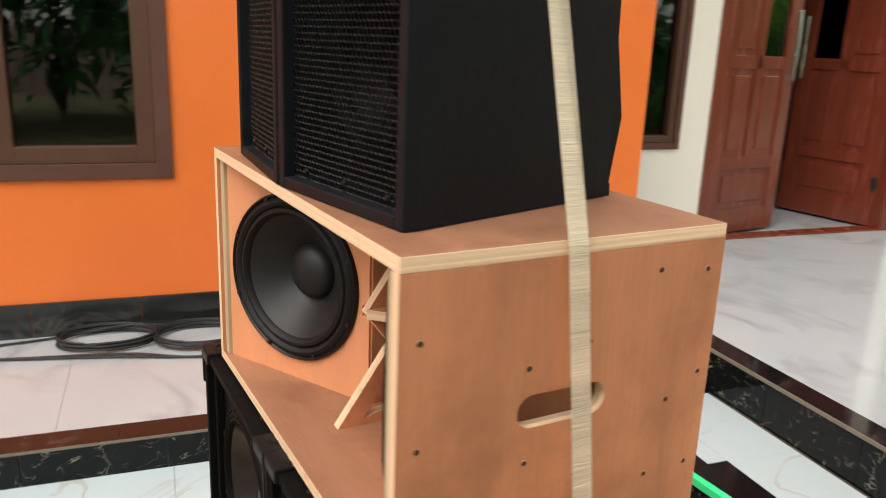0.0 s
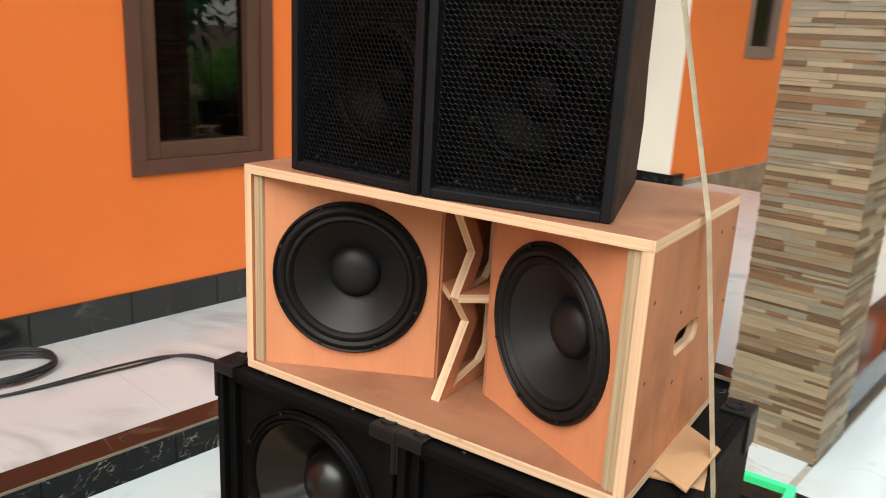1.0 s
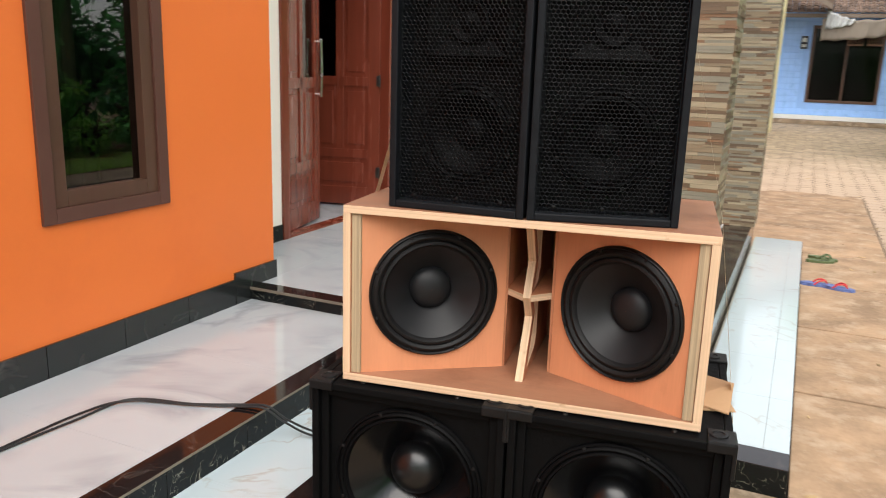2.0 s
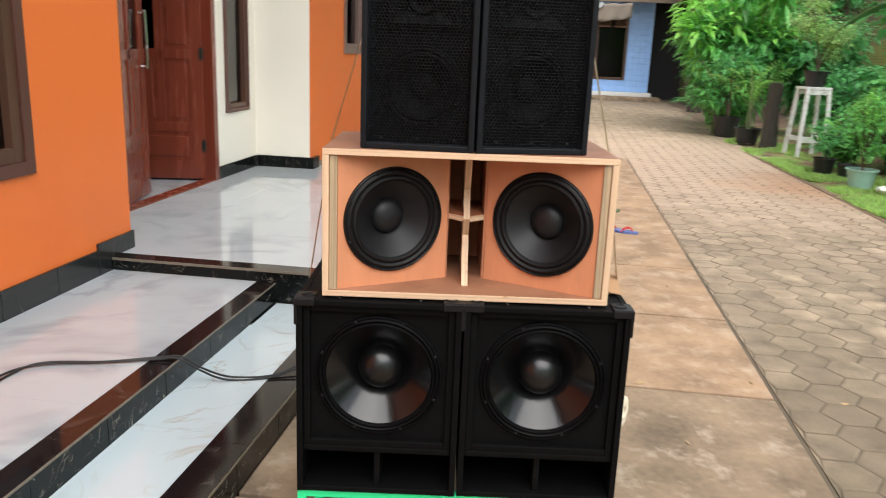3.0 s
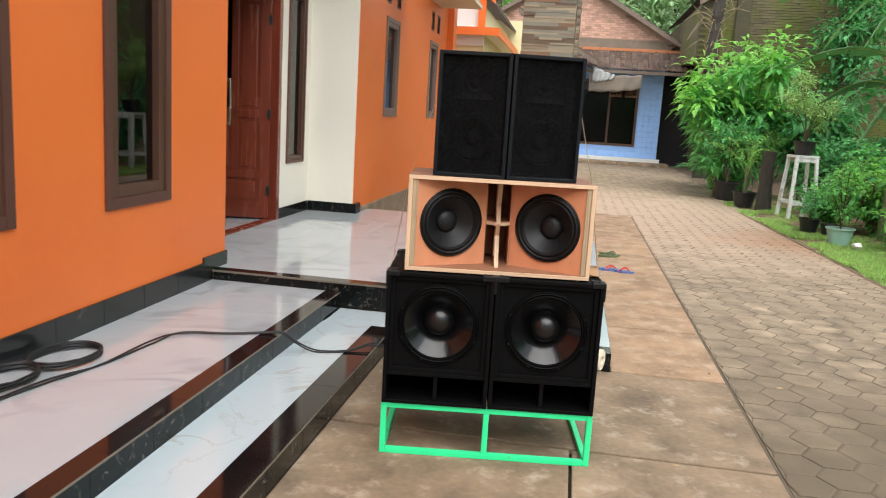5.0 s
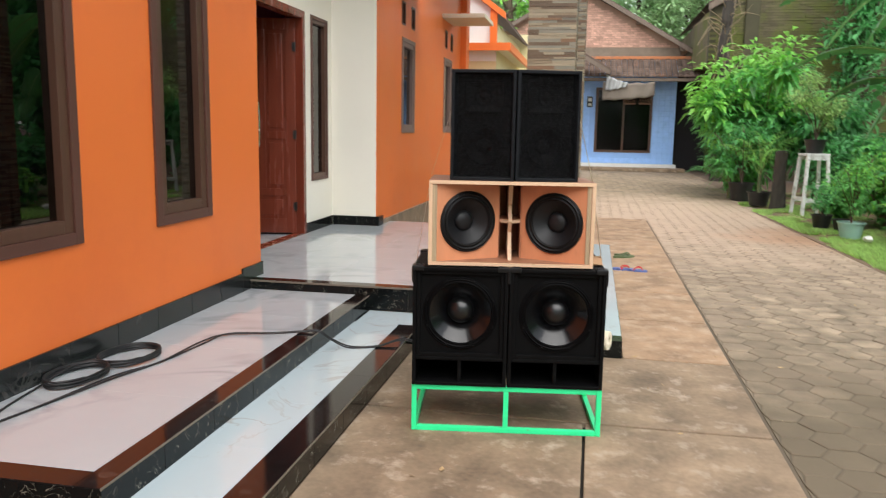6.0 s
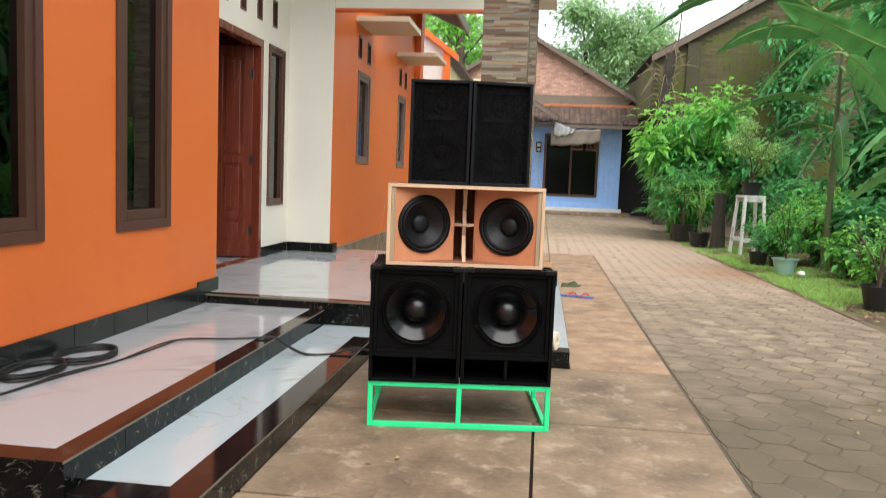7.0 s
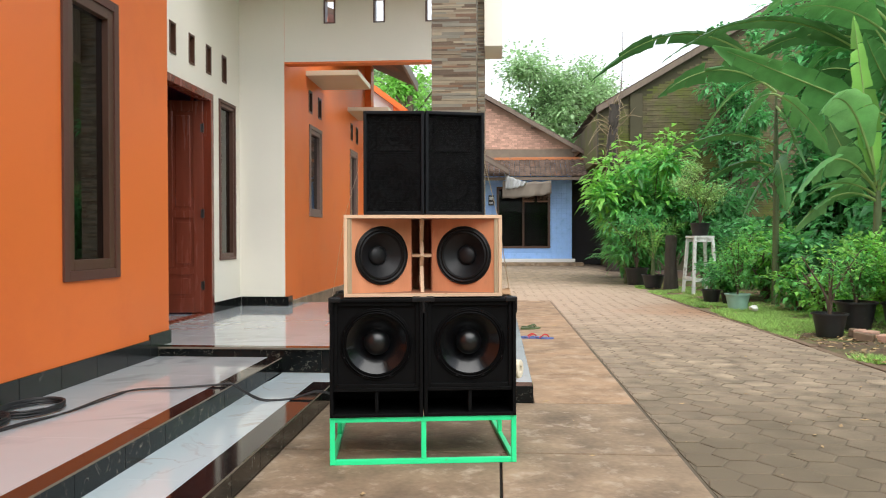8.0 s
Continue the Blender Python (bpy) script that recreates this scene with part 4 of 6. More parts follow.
def subwoofer(at, label):
    w, d, h, t = 0.470, 0.545, 0.60, 0.018
    top = empty("subwoofer", label, "speaker", at, "subwoofers on the stand")
    for nm, a in (("side_panel", (0, t, 0, d, 0, h)), ("side_panel", (w - t, w, 0, d, 0, h)), ("top_panel", (t, w - t, 0.001, d - 0.001, h - t, h - 0.0005)),
                  ("bottom_panel", (t, w - t, 0.001, d - 0.001, 0.0005, t)), ("back_panel", (t, w - t, d - t, d - 0.002, t, h - t)),
                  ("port_shelf", (t, w - t, 0.012, 0.36, 0.128, 0.146)), ("port_divider", (w / 2 - 0.009, w / 2 + 0.009, 0.02, 0.36, t, 0.128)), ("port_back", (t, w - t, 0.36, 0.37, t, 0.146))):
        part(nm, one_box(*a, bevel=0.003), CARPET, top)
    bm = bmesh.new()
    holed_plate(bm, t, w - t, 0.146, h - t, w / 2, 0.368, 0.160, 0.03, 0.045)
    part("baffle", bm, CARPET, top)
    bm = bmesh.new()
    for a in ((t, t + 0.02, 0.146, h - t), (w - t - 0.02, w - t, 0.146, h - t), (t + 0.02, w - t - 0.02, h - t - 0.02, h - t), (t + 0.02, w - t - 0.02, 0.146, 0.166)):
        box(bm, a[0], a[1], 0.014, 0.031, a[2], a[3], 0.003)
    part("front_moulding", bm, CARPET, top)
    driver(top, Matrix.Translation((w / 2, 0.03, 0.368)), 0.184, True, 0.067)
    for cx, sx in ((0, 1), (w, -1)):
        for cy, sy in ((0, 1), (d, -1)):
            bm = bmesh.new()
            xs = sorted((cx - sx * 0.004, cx + sx * 0.054))
            yy = sorted((cy - sy * 0.004, cy + sy * 0.062))
            box(bm, xs[0], xs[1], yy[0], yy[1], h - 0.002, h + 0.006, 0.003)
            xs2 = sorted((cx - sx * 0.005, cx + sx * 0.004))
            box(bm, xs2[0], xs2[1], yy[0], yy[1], h - 0.075, h + 0.004, 0.003)
            y2 = sorted((cy - sy * 0.005, cy + sy * 0.004))
            box(bm, xs[0], xs[1], y2[0], y2[1], h - 0.018, h + 0.004, 0.003)
            lathe(bm, [(0.02, 0.005), (0.019, 0.009), (0.013, 0.0095), (0.012, 0.0075), (0.0003, 0.0072)], 18, m=Matrix.Translation((cx + sx * 0.032, cy + sy * 0.032, h)))
            part("corner_guard", bm, PLASTIC, top, "moulded black plastic corner")
    for sx in (0.12, w - 0.12):
        bm = bmesh.new()
        lathe(bm, [(0.006, 0), (0.005, 0.003), (0.0002, 0.0035)], 10, m=Matrix.Translation((sx, 0.03, h)))
        part("screw", bm, STEEL, top)
    return top


subwoofer(STACK @ Matrix.Translation((-0.4735, -0.012, 0.243)), "black bass speaker with a glossy cone beside the steps")
subwoofer(STACK @ Matrix.Translation((0.0025, -0.009, 0.243)), "black bass speaker with a glossy cone, cardboard on top")

# the raw plywood cabinet with two angled drivers
W2, D2, H2, T2 = 0.403, 0.455, 0.417, 0.018
MID = STACK @ pose(0.001, 0.015, 0.8495, 0, 0, 0.9)
mid = empty("plywood_speaker", "unpainted reddish plywood speaker with two angled drivers", "speaker", MID)


def edged(bm, thin):
    """Marks the narrow faces of a panel as raw edge; thin is its thickness."""
    for f in bm.faces:
        c = f.normal
        k = max(range(3), key=lambda i: abs(c[i]))
        f.material_index = 0 if k == thin else 1
    return bm


def panel(name, a, thin, edge, parent=mid, face=PLY):
    bm = one_box(*a, bevel=0.0015)
    bm.normal_update()
    edged(bm, thin)
    return part(name, bm, [face, edge], parent)


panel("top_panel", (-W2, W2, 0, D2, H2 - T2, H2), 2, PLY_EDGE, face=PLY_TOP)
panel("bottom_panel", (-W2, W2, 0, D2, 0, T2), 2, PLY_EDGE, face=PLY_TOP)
panel("back_panel", (-W2 + T2, W2 - T2, D2 - T2, D2 - 0.001, T2, H2 - T2), 1, PLY_EDGE)


def slotted_side(x, name):
    """A side panel with a rounded hand hole."""
    bm = bmesh.new()
    yc, zc, hl, r, seg = 0.217, 0.215, 0.043, 0.021, 32
    rings = []
    for X in (x, x + T2):
        outer, inner = [], []
        for i in range(seg):
            a = 2 * math.pi * (i + 0.5) / seg
            c, s = math.cos(a), math.sin(a)
            inner.append(bm.verts.new((X, yc + (hl if c > 0 else -hl) + r * c, zc + r * s)))
            k = min((D2 - yc if c > 0 else yc) / max(abs(c), 1e-6), ((H2 - T2 - zc) if s > 0 else zc - T2) / max(abs(s), 1e-6))
            outer.append(bm.verts.new((X, yc + c * k, zc + s * k)))
        for Y, Z in ((0, T2), (0, H2 - T2), (D2, T2), (D2, H2 - T2)):
            o = min(outer, key=lambda v: (v.co.y - Y) ** 2 + (v.co.z - Z) ** 2)
            o.co.y, o.co.z = Y, Z
        rings.append((outer, inner))
    (o0, i0), (o1, i1) = rings
    for i in range(seg):
        j = (i + 1) % seg
        for q, mi in (((o0[i], o0[j], i0[j], i0[i]), 0), ((o1[i], i1[i], i1[j], o1[j]), 0), ((i0[i], i0[j], i1[j], i1[i]), 1), ((o0[i], o1[i], o1[j], o0[j]), 1)):
            bm.faces.new(q).material_index = mi
    return part(name, bm, [PLY, PLY_EDGE_V], mid, "plywood side with a rounded hand hole")


slotted_side(-W2, "side_panel")
slotted_side(W2 - T2, "side_panel")
part("hole_backing", one_box(W2 - T2 - 0.035, W2 - T2 - 0.02, 0.16, 0.43, T2, H2 - T2), PLY, mid)
part("hole_backing", one_box(-W2 + T2 + 0.035, -W2 + T2 + 0.05, 0.16, 0.43, T2, H2 - T2), PLY, mid)
for s in (-1, 1):
    xs = sorted((s * (W2 - T2 - 0.0005), s * (W2 - T2 - 0.022)))
    part("batten", one_box(xs[0], xs[1], 0.006, 0.04, T2, H2 - T2, 0.002), PLY_GREY, mid, "weathered narrow plywood batten")
TILT = math.degrees(math.atan2(0.155, 0.305))
LB = math.hypot(0.155, 0.305)
for s in (-1, 1):
    if s < 0:
        M = pose(-0.362, 0.013, T2, 0, 0, TILT)
    else:
        M = pose(0.060, 0.168, T2, 0, 0, -TILT)
    bm = bmesh.new()
    cx = LB / 2 + (-0.003 if s < 0 else 0.003)
    holed_plate(bm, 0, LB, 0, H2 - 2 * T2, cx, (H2 - 2 * T2) / 2, 0.132, 0, 0.015)
    bmesh.ops.transform(bm, matrix=M, verts=bm.verts)
    part("baffle", bm, PLY_LIT, mid, "angled plywood baffle in a lighter, lit tone")
    driver(mid, M @ Matrix.Translation((cx, 0, (H2 - 2 * T2) / 2)), 0.152, False, 0.05)
    part("port_side", one_box(s * 0.060 - 0.0075, s * 0.060 + 0.0075, 0.172, D2 - T2, T2, H2 - T2), PLY, mid)
# zigzag divider and shelf in the port


def cut_board(name, outline, label, half=0.008):
    """An upright board in the middle of the port, from its (y, z) outline, with raw edges."""
    bm = bmesh.new()
    extrude_outline(bm, outline, -half, half, Matrix.Rotation(radians(90), 4, "Z"))
    for f in bm.faces:
        f.normal_update()
        f.material_index = 0 if abs(f.normal.x) > 0.7 else 1
    part(name, bm, [PLY, PLY_EDGE_V], mid, label)


ZT = H2 - T2
cut_board("port_divider", [(0.088, T2), (0.178, 0.150), (0.134, 0.207), (0.186, 0.285), (0.111, ZT), (0.148, ZT), (0.218, 0.285), (0.176, 0.207), (0.212, 0.150), (0.126, T2)], "zigzag cut plywood divider", 0.009)
cut_board("port_back_board", [(0.105, T2), (0.15, 0.034), (0.235, 0.05), (0.262, 0.075), (0.266, 0.165), (0.245, 0.192), (0.16, 0.199), (0.16, 0.215), (0.24, 0.222), (0.266, 0.25), (0.268, 0.345), (0.262, ZT), (D2 - T2, ZT), (D2 - T2, T2)], "plywood board with rounded openings")
for x0, x1 in ((-0.0525, -0.0093), (0.0093, 0.0525)):
    bm = bmesh.new()
    e = 0.175
    ya, yb = (e, 0.135) if x0 < 0 else (0.135, e)
    v0 = [bm.verts.new(p) for p in ((x0, ya, 0.199), (x1, yb, 0.199), (x1, 0.4, 0.199), (x0, 0.4, 0.199))]
    v1 = [bm.verts.new((v.co.x, v.co.y, 0.215)) for v in v0]
    bm.faces.new(v0)
    bm.faces.new(v1)
    for i in range(4):
        f = bm.faces.new((v0[i], v0[(i + 1) % 4], v1[(i + 1) % 4], v1[i]))
        f.material_index = 1 if i == 0 else 0
    part("port_shelf", bm, [PLY, PLY_EDGE], mid)
# screws in the side
for y, z in ((0.025, 0.322), (0.025, 0.198), (0.027, 0.07), (0.165, 0.27), (0.167, 0.15), (0.25, 0.29), (0.351, 0.367), (0.383, 0.19), (0.36, 0.088), (0.43, 0.36), (0.435, 0.22), (0.43, 0.09)):
    bm = bmesh.new()
    lathe(bm, [(0.0044, 0.0002), (0.0035, 0.0009), (0.0033, 0.0011), (0.0015, 0.0006), (0.0002, 0.0005)], 10, m=Matrix.Translation((W2, y, z)) @ Matrix.Rotation(radians(90), 4, "Y"))
    bm.faces.ensure_lookup_table()
    for q in range(10):
        bm.faces[q].material_index = 1
    part("screw", bm, [STEEL, PLY], mid)

# the two full-range boxes on top
HB, WB, DB, TAPER = 0.527, 0.3095, 0.37, 0.047


def grille(parent, x0, x1, z0, z1, y):
    """Perforated steel: a honeycomb of real holes."""
    p = 0.0096
    R = p / math.sqrt(3)
    v, f = [], []
    rows = int((z1 - z0) / (p * math.sqrt(3) / 2))
    cols = int((x1 - x0) / p)
    for k in range(rows):
        for i in range(cols):
            cx = x0 + p * (i + 0.5 + 0.5 * (k % 2))
            cz = z0 + p * math.sqrt(3) / 2 * (k + 0.6)
            if cx > x1 - p * 0.4:
                continue
            o = len(v)
            for q, dy in ((R, 0), (R * 0.9, 0.0002), (R * 0.76, 0.0016)):
                v += [(cx + q * math.sin(math.pi / 3 * a), y + dy, cz + q * math.cos(math.pi / 3 * a)) for a in range(6)]
            for a in range(6):
                b = (a + 1) % 6
                f.append((o + a, o + b, o + 6 + b, o + 6 + a))
                f.append((o + 6 + a, o + 6 + b, o + 12 + b, o + 12 + a))
    ob = new("grille", raw_mesh("grille", v, f, MESH_STEEL))
    ob.parent = parent
    ob["label"] = "perforated black steel grille"


def top_box(at, label):
    top = empty("full_range_speaker", label, "speaker", at, "full range speakers on top")
    bm = bmesh.new()
    t = 0.018
    for nm, z0, z1 in (("bottom_panel", 0, t), ("top_panel", HB - t, HB)):
        bm = bmesh.new()
        a = [bm.verts.new(p) for p in ((-WB / 2, 0, z0), (WB / 2, 0, z0), (WB / 2 - TAPER, DB, z0), (-WB / 2 + TAPER, DB, z0))]
        b = [bm.verts.new((q.co.x, q.co.y, z1)) for q in a]
        bm.faces.new(a)
        bm.faces.new(b)
        for i in range(4):
            bm.faces.new((a[i], a[(i + 1) % 4], b[(i + 1) % 4], b[i]))
        part(nm, bm, BOX_PAINT, top)
    for s in (-1, 1):
        bm = bmesh.new()
        # side with a back edge that swells a little above the base
        outline = [(0, t), (DB - 0.004, t), (DB + 0.012, 0.11), (DB - 0.012, 0.22), (DB - 0.02, HB - t), (0, HB - t)]
        rows = []
        for off in (0, t):
            rows.append([bm.verts.new((s * (WB / 2 - off - TAPER * min(1.0, q / DB)), q, z)) for q, z in outline])
        n = len(outline)
        bm.faces.new(rows[0])
        bm.faces.new(rows[1])
        for i in range(n):
            j = (i + 1) % n
            bm.faces.new((rows[0][i], rows[0][j], rows[1][j], rows[1][i]))
        part("side_panel", bm, BOX_PAINT, top)
    part("back_panel", one_box(-WB / 2 + TAPER, WB / 2 - TAPER, DB - 0.03, DB - 0.012, t, HB - t), BOX_PAINT, top)
    bm = bmesh.new()
    holed_plate(bm, -WB / 2 + t, WB / 2 - t, t, 0.30, 0, 0.165, 0.098, 0.05, 0.06)
    box(bm, -WB / 2 + t, WB / 2 - t, 0.05, 0.06, 0.30, HB - t)
    part("baffle", bm, CARPET, top)
    driver(top, Matrix.Translation((0, 0.05, 0.165)), 0.112, False, 0.036, True)
    bm = bmesh.new()
    rim = [(-0.1, 0.322), (0.1, 0.322), (0.1, 0.482), (-0.1, 0.482)]
    loops = []
    for k, y in ((1.0, 0.05), (1.0, 0.03), (0.9, 0.026), (0.84, 0.03), (0.5, 0.044), (0.2, 0.049)):
        loops.append([bm.verts.new((x * k, y, 0.402 + (z - 0.402) * k)) for x, z in rim])
    for p, q in zip(loops, loops[1:]):
        for i in range(4):
            bm.faces.new((p[i], p[(i + 1) % 4], q[(i + 1) % 4], q[i]))
    bm.faces.new(loops[-1])
    h = part("horn", bm, CONE_RIM, top, "black rectangular horn flare")
    bm = bmesh.new()
    lathe(bm, [(0.045, 0.0), (0.04, 0.004), (0.024, -0.002), (0.016, 0.006), (0.0003, 0.010)], 28, m=Matrix.Translation((0, 0.034, 0.40)) @ TO_FRONT)
    part("horn_throat", bm, CONE_RIM, h, "", True)
    bm = bmesh.new()
    e = 0.016
    for a in ((-WB / 2, -WB / 2 + e, 0, HB), (WB / 2 - e, WB / 2, 0, HB), (-WB / 2 + e, WB / 2 - e, 0, e), (-WB / 2 + e, WB / 2 - e, HB - e, HB)):
        box(bm, a[0], a[1], -0.02, 0.004, a[2], a[3], 0.003)
    part("front_frame", bm, BOX_PAINT, top)
    grille(top, -WB / 2 + e, WB / 2 - e, e, HB - e, -0.004)
    for i in (-1, 0, 1):
        for z in (e + 0.012, HB - e - 0.012):
            bm = bmesh.new()
            lathe(bm, [(0.0045, 0.0), (0.004, 0.002), (0.0002, 0.003)], 12, m=Matrix.Translation((i * 0.1, -0.0045, z)) @ TO_FRONT)
            part("screw", bm, PLASTIC, top)
    bm = bmesh.new()
    tube(bm, [(WB / 2 - TAPER, DB - 0.03, 0.36), (WB / 2 - TAPER + 0.03, DB + 0.02, 0.36), (WB / 2 - TAPER - 0.02, DB + 0.03, 0.36)], 0.008, 8)
    part("handle", bm, PLASTIC, top)
    return top


# their fronts stand splayed, touching in the middle
top_box(STACK @ pose(-0.1475, 0.043, 1.2675, 0, 0, -4.3), "charcoal speaker with a perforated grille, turned towards the porch")
top_box(STACK @ pose(0.1625, 0.0575, 1.2675, 0, 0, 9.4), "charcoal speaker with a perforated grille, turned towards the lane")

# green steel stand
stand = empty("speaker_stand", "mint green welded steel stand with chipped paint", "stand", STACK)
SW, SD, SH, ST = 0.475, 1.40, 0.243, 0.026


def bar(name, a, b, s=ST):
    bm = bmesh.new()
    box(bm, min(a[0], b[0]) - (s / 2 if a[0] == b[0] else 0), max(a[0], b[0]) + (s / 2 if a[0] == b[0] else 0),
        min(a[1], b[1]) - (s / 2 if a[1] == b[1] else 0), max(a[1], b[1]) + (s / 2 if a[1] == b[1] else 0),
        min(a[2], b[2]) - (s / 2 if a[2] == b[2] else 0), max(a[2], b[2]) + (s / 2 if a[2] == b[2] else 0), 0.003)
    part(name, bm, GREEN_PAINT, stand)


c = ST / 2
for y in (c, SD - c):
    for z in (c, SH - c - 0.001):
        bar("rail", (-SW + ST, y, z), (SW - ST, y, z))
    for x in (-SW + c, SW - c):
        bar("leg", (x, y, 0.0005), (x, y, SH - 0.0005))
    bar("middle_post", (0, y, ST), (0, y, SH - ST - 0.001))
for x in (-SW + c, SW - c):
    for z in (c, SH - c - 0.001):
        bar("side_rail", (x, ST, z), (x, SD - ST, z))
for x in (-SW + c, SW - c):
    bar("middle_post", (x, 0.55, ST), (x, 0.55, SH - ST - 0.001))
bar("cross_rail", (-SW + ST, 0.55, SH - c - 0.001), (SW - ST, 0.55, SH - c - 0.001))

# webbing straps over the stack
TT = 1.2675 + HB
for s in (1, -1):
    line = [(0.0, 0.22, TT + 0.003), (s * 0.262 + 0.01, 0.22, TT + 0.003), (s * 0.272 + 0.012, 0.222, TT - 0.02),
            (s * 0.411, 0.235, 1.262), (s * 0.483, 0.235, 0.80), (s * 0.486, 0.235, 0.46)]
    w = 0.014
    bm = bmesh.new()
    rows = []
    for x, y, z in line:
        for dy in (-w, w):
            rows.append(bm.verts.new((x, y + dy, z)))
    for i in range(len(line) - 1):
        bm.faces.new((rows[2 * i], rows[2 * i + 1], rows[2 * i + 3], rows[2 * i + 2]))
    bmesh.ops.solidify(bm, geom=bm.faces[:], thickness=0.0022)
    st = part("tie_strap", bm, STRAP)
    st.matrix_world = STACK
    tagged(st, "cream webbing strap tied tight over the speakers", "strap", "tie straps")

# ---- cables, cardboard and small things ----


def cable(name, pts, r, label, steps=8):
    bm = bmesh.new()
    tube(bm, smooth_line(pts, steps), r, 8)
    return tagged(part(name, bm, CABLE, None, "", True), label, "cable")


rnd = random.Random(5)
zt = Z2 + 0.004


def coil(cx, cy, rx, ry, turns, label):
    pts = []
    for i in range(int(turns * 14)):
        a = 2 * math.pi * i / 14
        k = 1 + 0.04 * math.sin(i * 0.9) + 0.03 * rnd.uniform(-1, 1) + 0.03 * math.sin(i // 14 * 2.1)
        pts.append((cx + rx * k * math.cos(a), cy + ry * k * math.sin(a), zt + 0.006 + 0.005 * (i // 14) + 0.003 * rnd.random()))
    return cable("cable_coil", pts, 0.0048, label, 3)


coil(-2.13, -0.31, 0.115, 0.185, 7, "coiled black cable lying on the white landing")
coil(-2.075, 0.06, 0.135, 0.19, 7, "coiled black cable lying on the white landing")
for off, nm in ((0.0, "long black cable running over the steps"), (0.022, "second black cable running over the steps")):
    cable("power_cable", [(-2.07, -0.92 + off, zt + 0.004), (-2.03, -0.7 + off, zt + 0.004), (-1.95 - off, -0.28 + off * 2, zt + 0.004), (-1.875, 0.04 - off, zt + 0.004), (-1.86 + off * 1.5, 0.45 - off * 1.4, zt + 0.004), (-1.79, 0.64 + off * 0.7, zt + 0.005), (-1.54, 0.735 + off * 0.3, zt + 0.005),
                          (-1.36, 0.81 + off, zt + 0.006), (-1.272, 0.835 + off, Z2 + 0.012), (-1.20, 0.87 + off, Z1 + 0.07), (-1.10, 0.93 + off * 1.5, Z1 + 0.008), (-0.93, 1.0 + off, Z1 + 0.008), (-0.80, 1.1 + off * 2, Z1 + 0.03), (-0.62, 1.12 + off, 0.12), (-0.44, 0.80 + off, 0.20 + off), (-0.33, 0.66, 0.34 + off)], 0.0048, nm)
# cables along the wall behind the coils
cable("power_cable", [(-2.1, -1.0, zt + 0.004), (-2.17, -0.75, zt + 0.004), (-2.21, -0.5, zt + 0.006), (-2.22, -0.25, zt + 0.03), (-2.21, -0.05, zt + 0.02)], 0.005, "loose black cable along the foot of the wall")

cb = empty("cardboard_scrap", "folded scraps of brown cardboard wedged under the speaker", "cardboard", STACK @ pose(0.385, 0.215, 0.8445, 0, 0, 12))
bm = bmesh.new()
extrude_outline(bm, [(-0.02, 0.0), (0.085, 0.0), (0.06, 0.004), (-0.02, 0.004)], -0.07, 0.10)
part("lower_sheet", bm, CARD, cb)
bm = bmesh.new()
v0 = [bm.verts.new(p) for p in ((-0.02, -0.03, 0.005), (0.06, -0.10, 0.006), (0.10, 0.02, 0.03), (0.03, 0.13, 0.012))]
v1 = [bm.verts.new(v.co + Vector((0, 0, 0.003))) for v in v0]
bm.faces.new(v0)
bm.faces.new(v1)
for i in range(4):
    bm.faces.new((v0[i], v0[(i + 1) % 4], v1[(i + 1) % 4], v1[i]))
part("upper_sheet", bm, CARD, cb)

bm = bmesh.new()
for k in range(5):
    lathe(bm, [(0.046, -0.012 + k * 0.006), (0.05, -0.009 + k * 0.006), (0.046, -0.006 + k * 0.006)], 24, m=STACK @ pose(0.512, 0.2, 0.445, 90, 0, 62))
lathe(bm, [(0.02, -0.014), (0.046, -0.014), (0.046, 0.018), (0.02, 0.018), (0.02, -0.014)], 24, m=STACK @ pose(0.512, 0.2, 0.445, 90, 0, 62))
tagged(part("strap_roll", bm, STRAP), "roll of cream webbing hung beside the bass speaker", "strap roll")


def sandal(at, sole, thong, label, group):
    top = empty("sandal", label, "sandal", at, group)
    outline = []
    for i in range(28):
        a = 2 * math.pi * i / 28
        w = 0.046 + 0.008 * math.cos(a)
        outline.append((0.125 * math.cos(a), w * math.sin(a)))
    bm = bmesh.new()
    a = [bm.verts.new((x, y, 0)) for x, y in outline]
    b = [bm.verts.new((x, y, 0.018 + 0.006 * (x < -0.05))) for x, y in outline]
    bm.faces.new(a)
    bm.faces.new(b)
    for i in range(28):
        bm.faces.new((a[i], a[(i + 1) % 28], b[(i + 1) % 28], b[i]))
    part("sole", bm, sole, top, "", False)
    bm = bmesh.new()
    for s in (-1, 1):
        tube(bm, smooth_line([(0.07, 0, 0.02), (0.05, s * 0.012, 0.045), (0.01, s * 0.035, 0.045), (-0.03, s * 0.042, 0.014)], 5), 0.006, 8)
    part("thong", bm, thong, top, "", True)


sandal(pose(0.78, 5.96, 0.001, 0, 0, 20), FOAM_GREEN, FOAM_GREEN, "olive green rubber sandal on the path", "green sandals")
sandal(pose(0.80, 6.08, 0.001, 0, 0, -15), FOAM_GREEN, FOAM_GREEN, "olive green rubber sandal on the path", "green sandals")
sandal(pose(0.75, 5.08, 0.001, 0, 0, 8), FOAM_BLUE, RED_RUBBER, "blue patterned sandal with a red thong", "blue sandals")
sandal(pose(0.89, 5.04, 0.001, 0, 0, -12), FOAM_BLUE, RED_RUBBER, "blue patterned sandal with a red thong", "blue sandals")

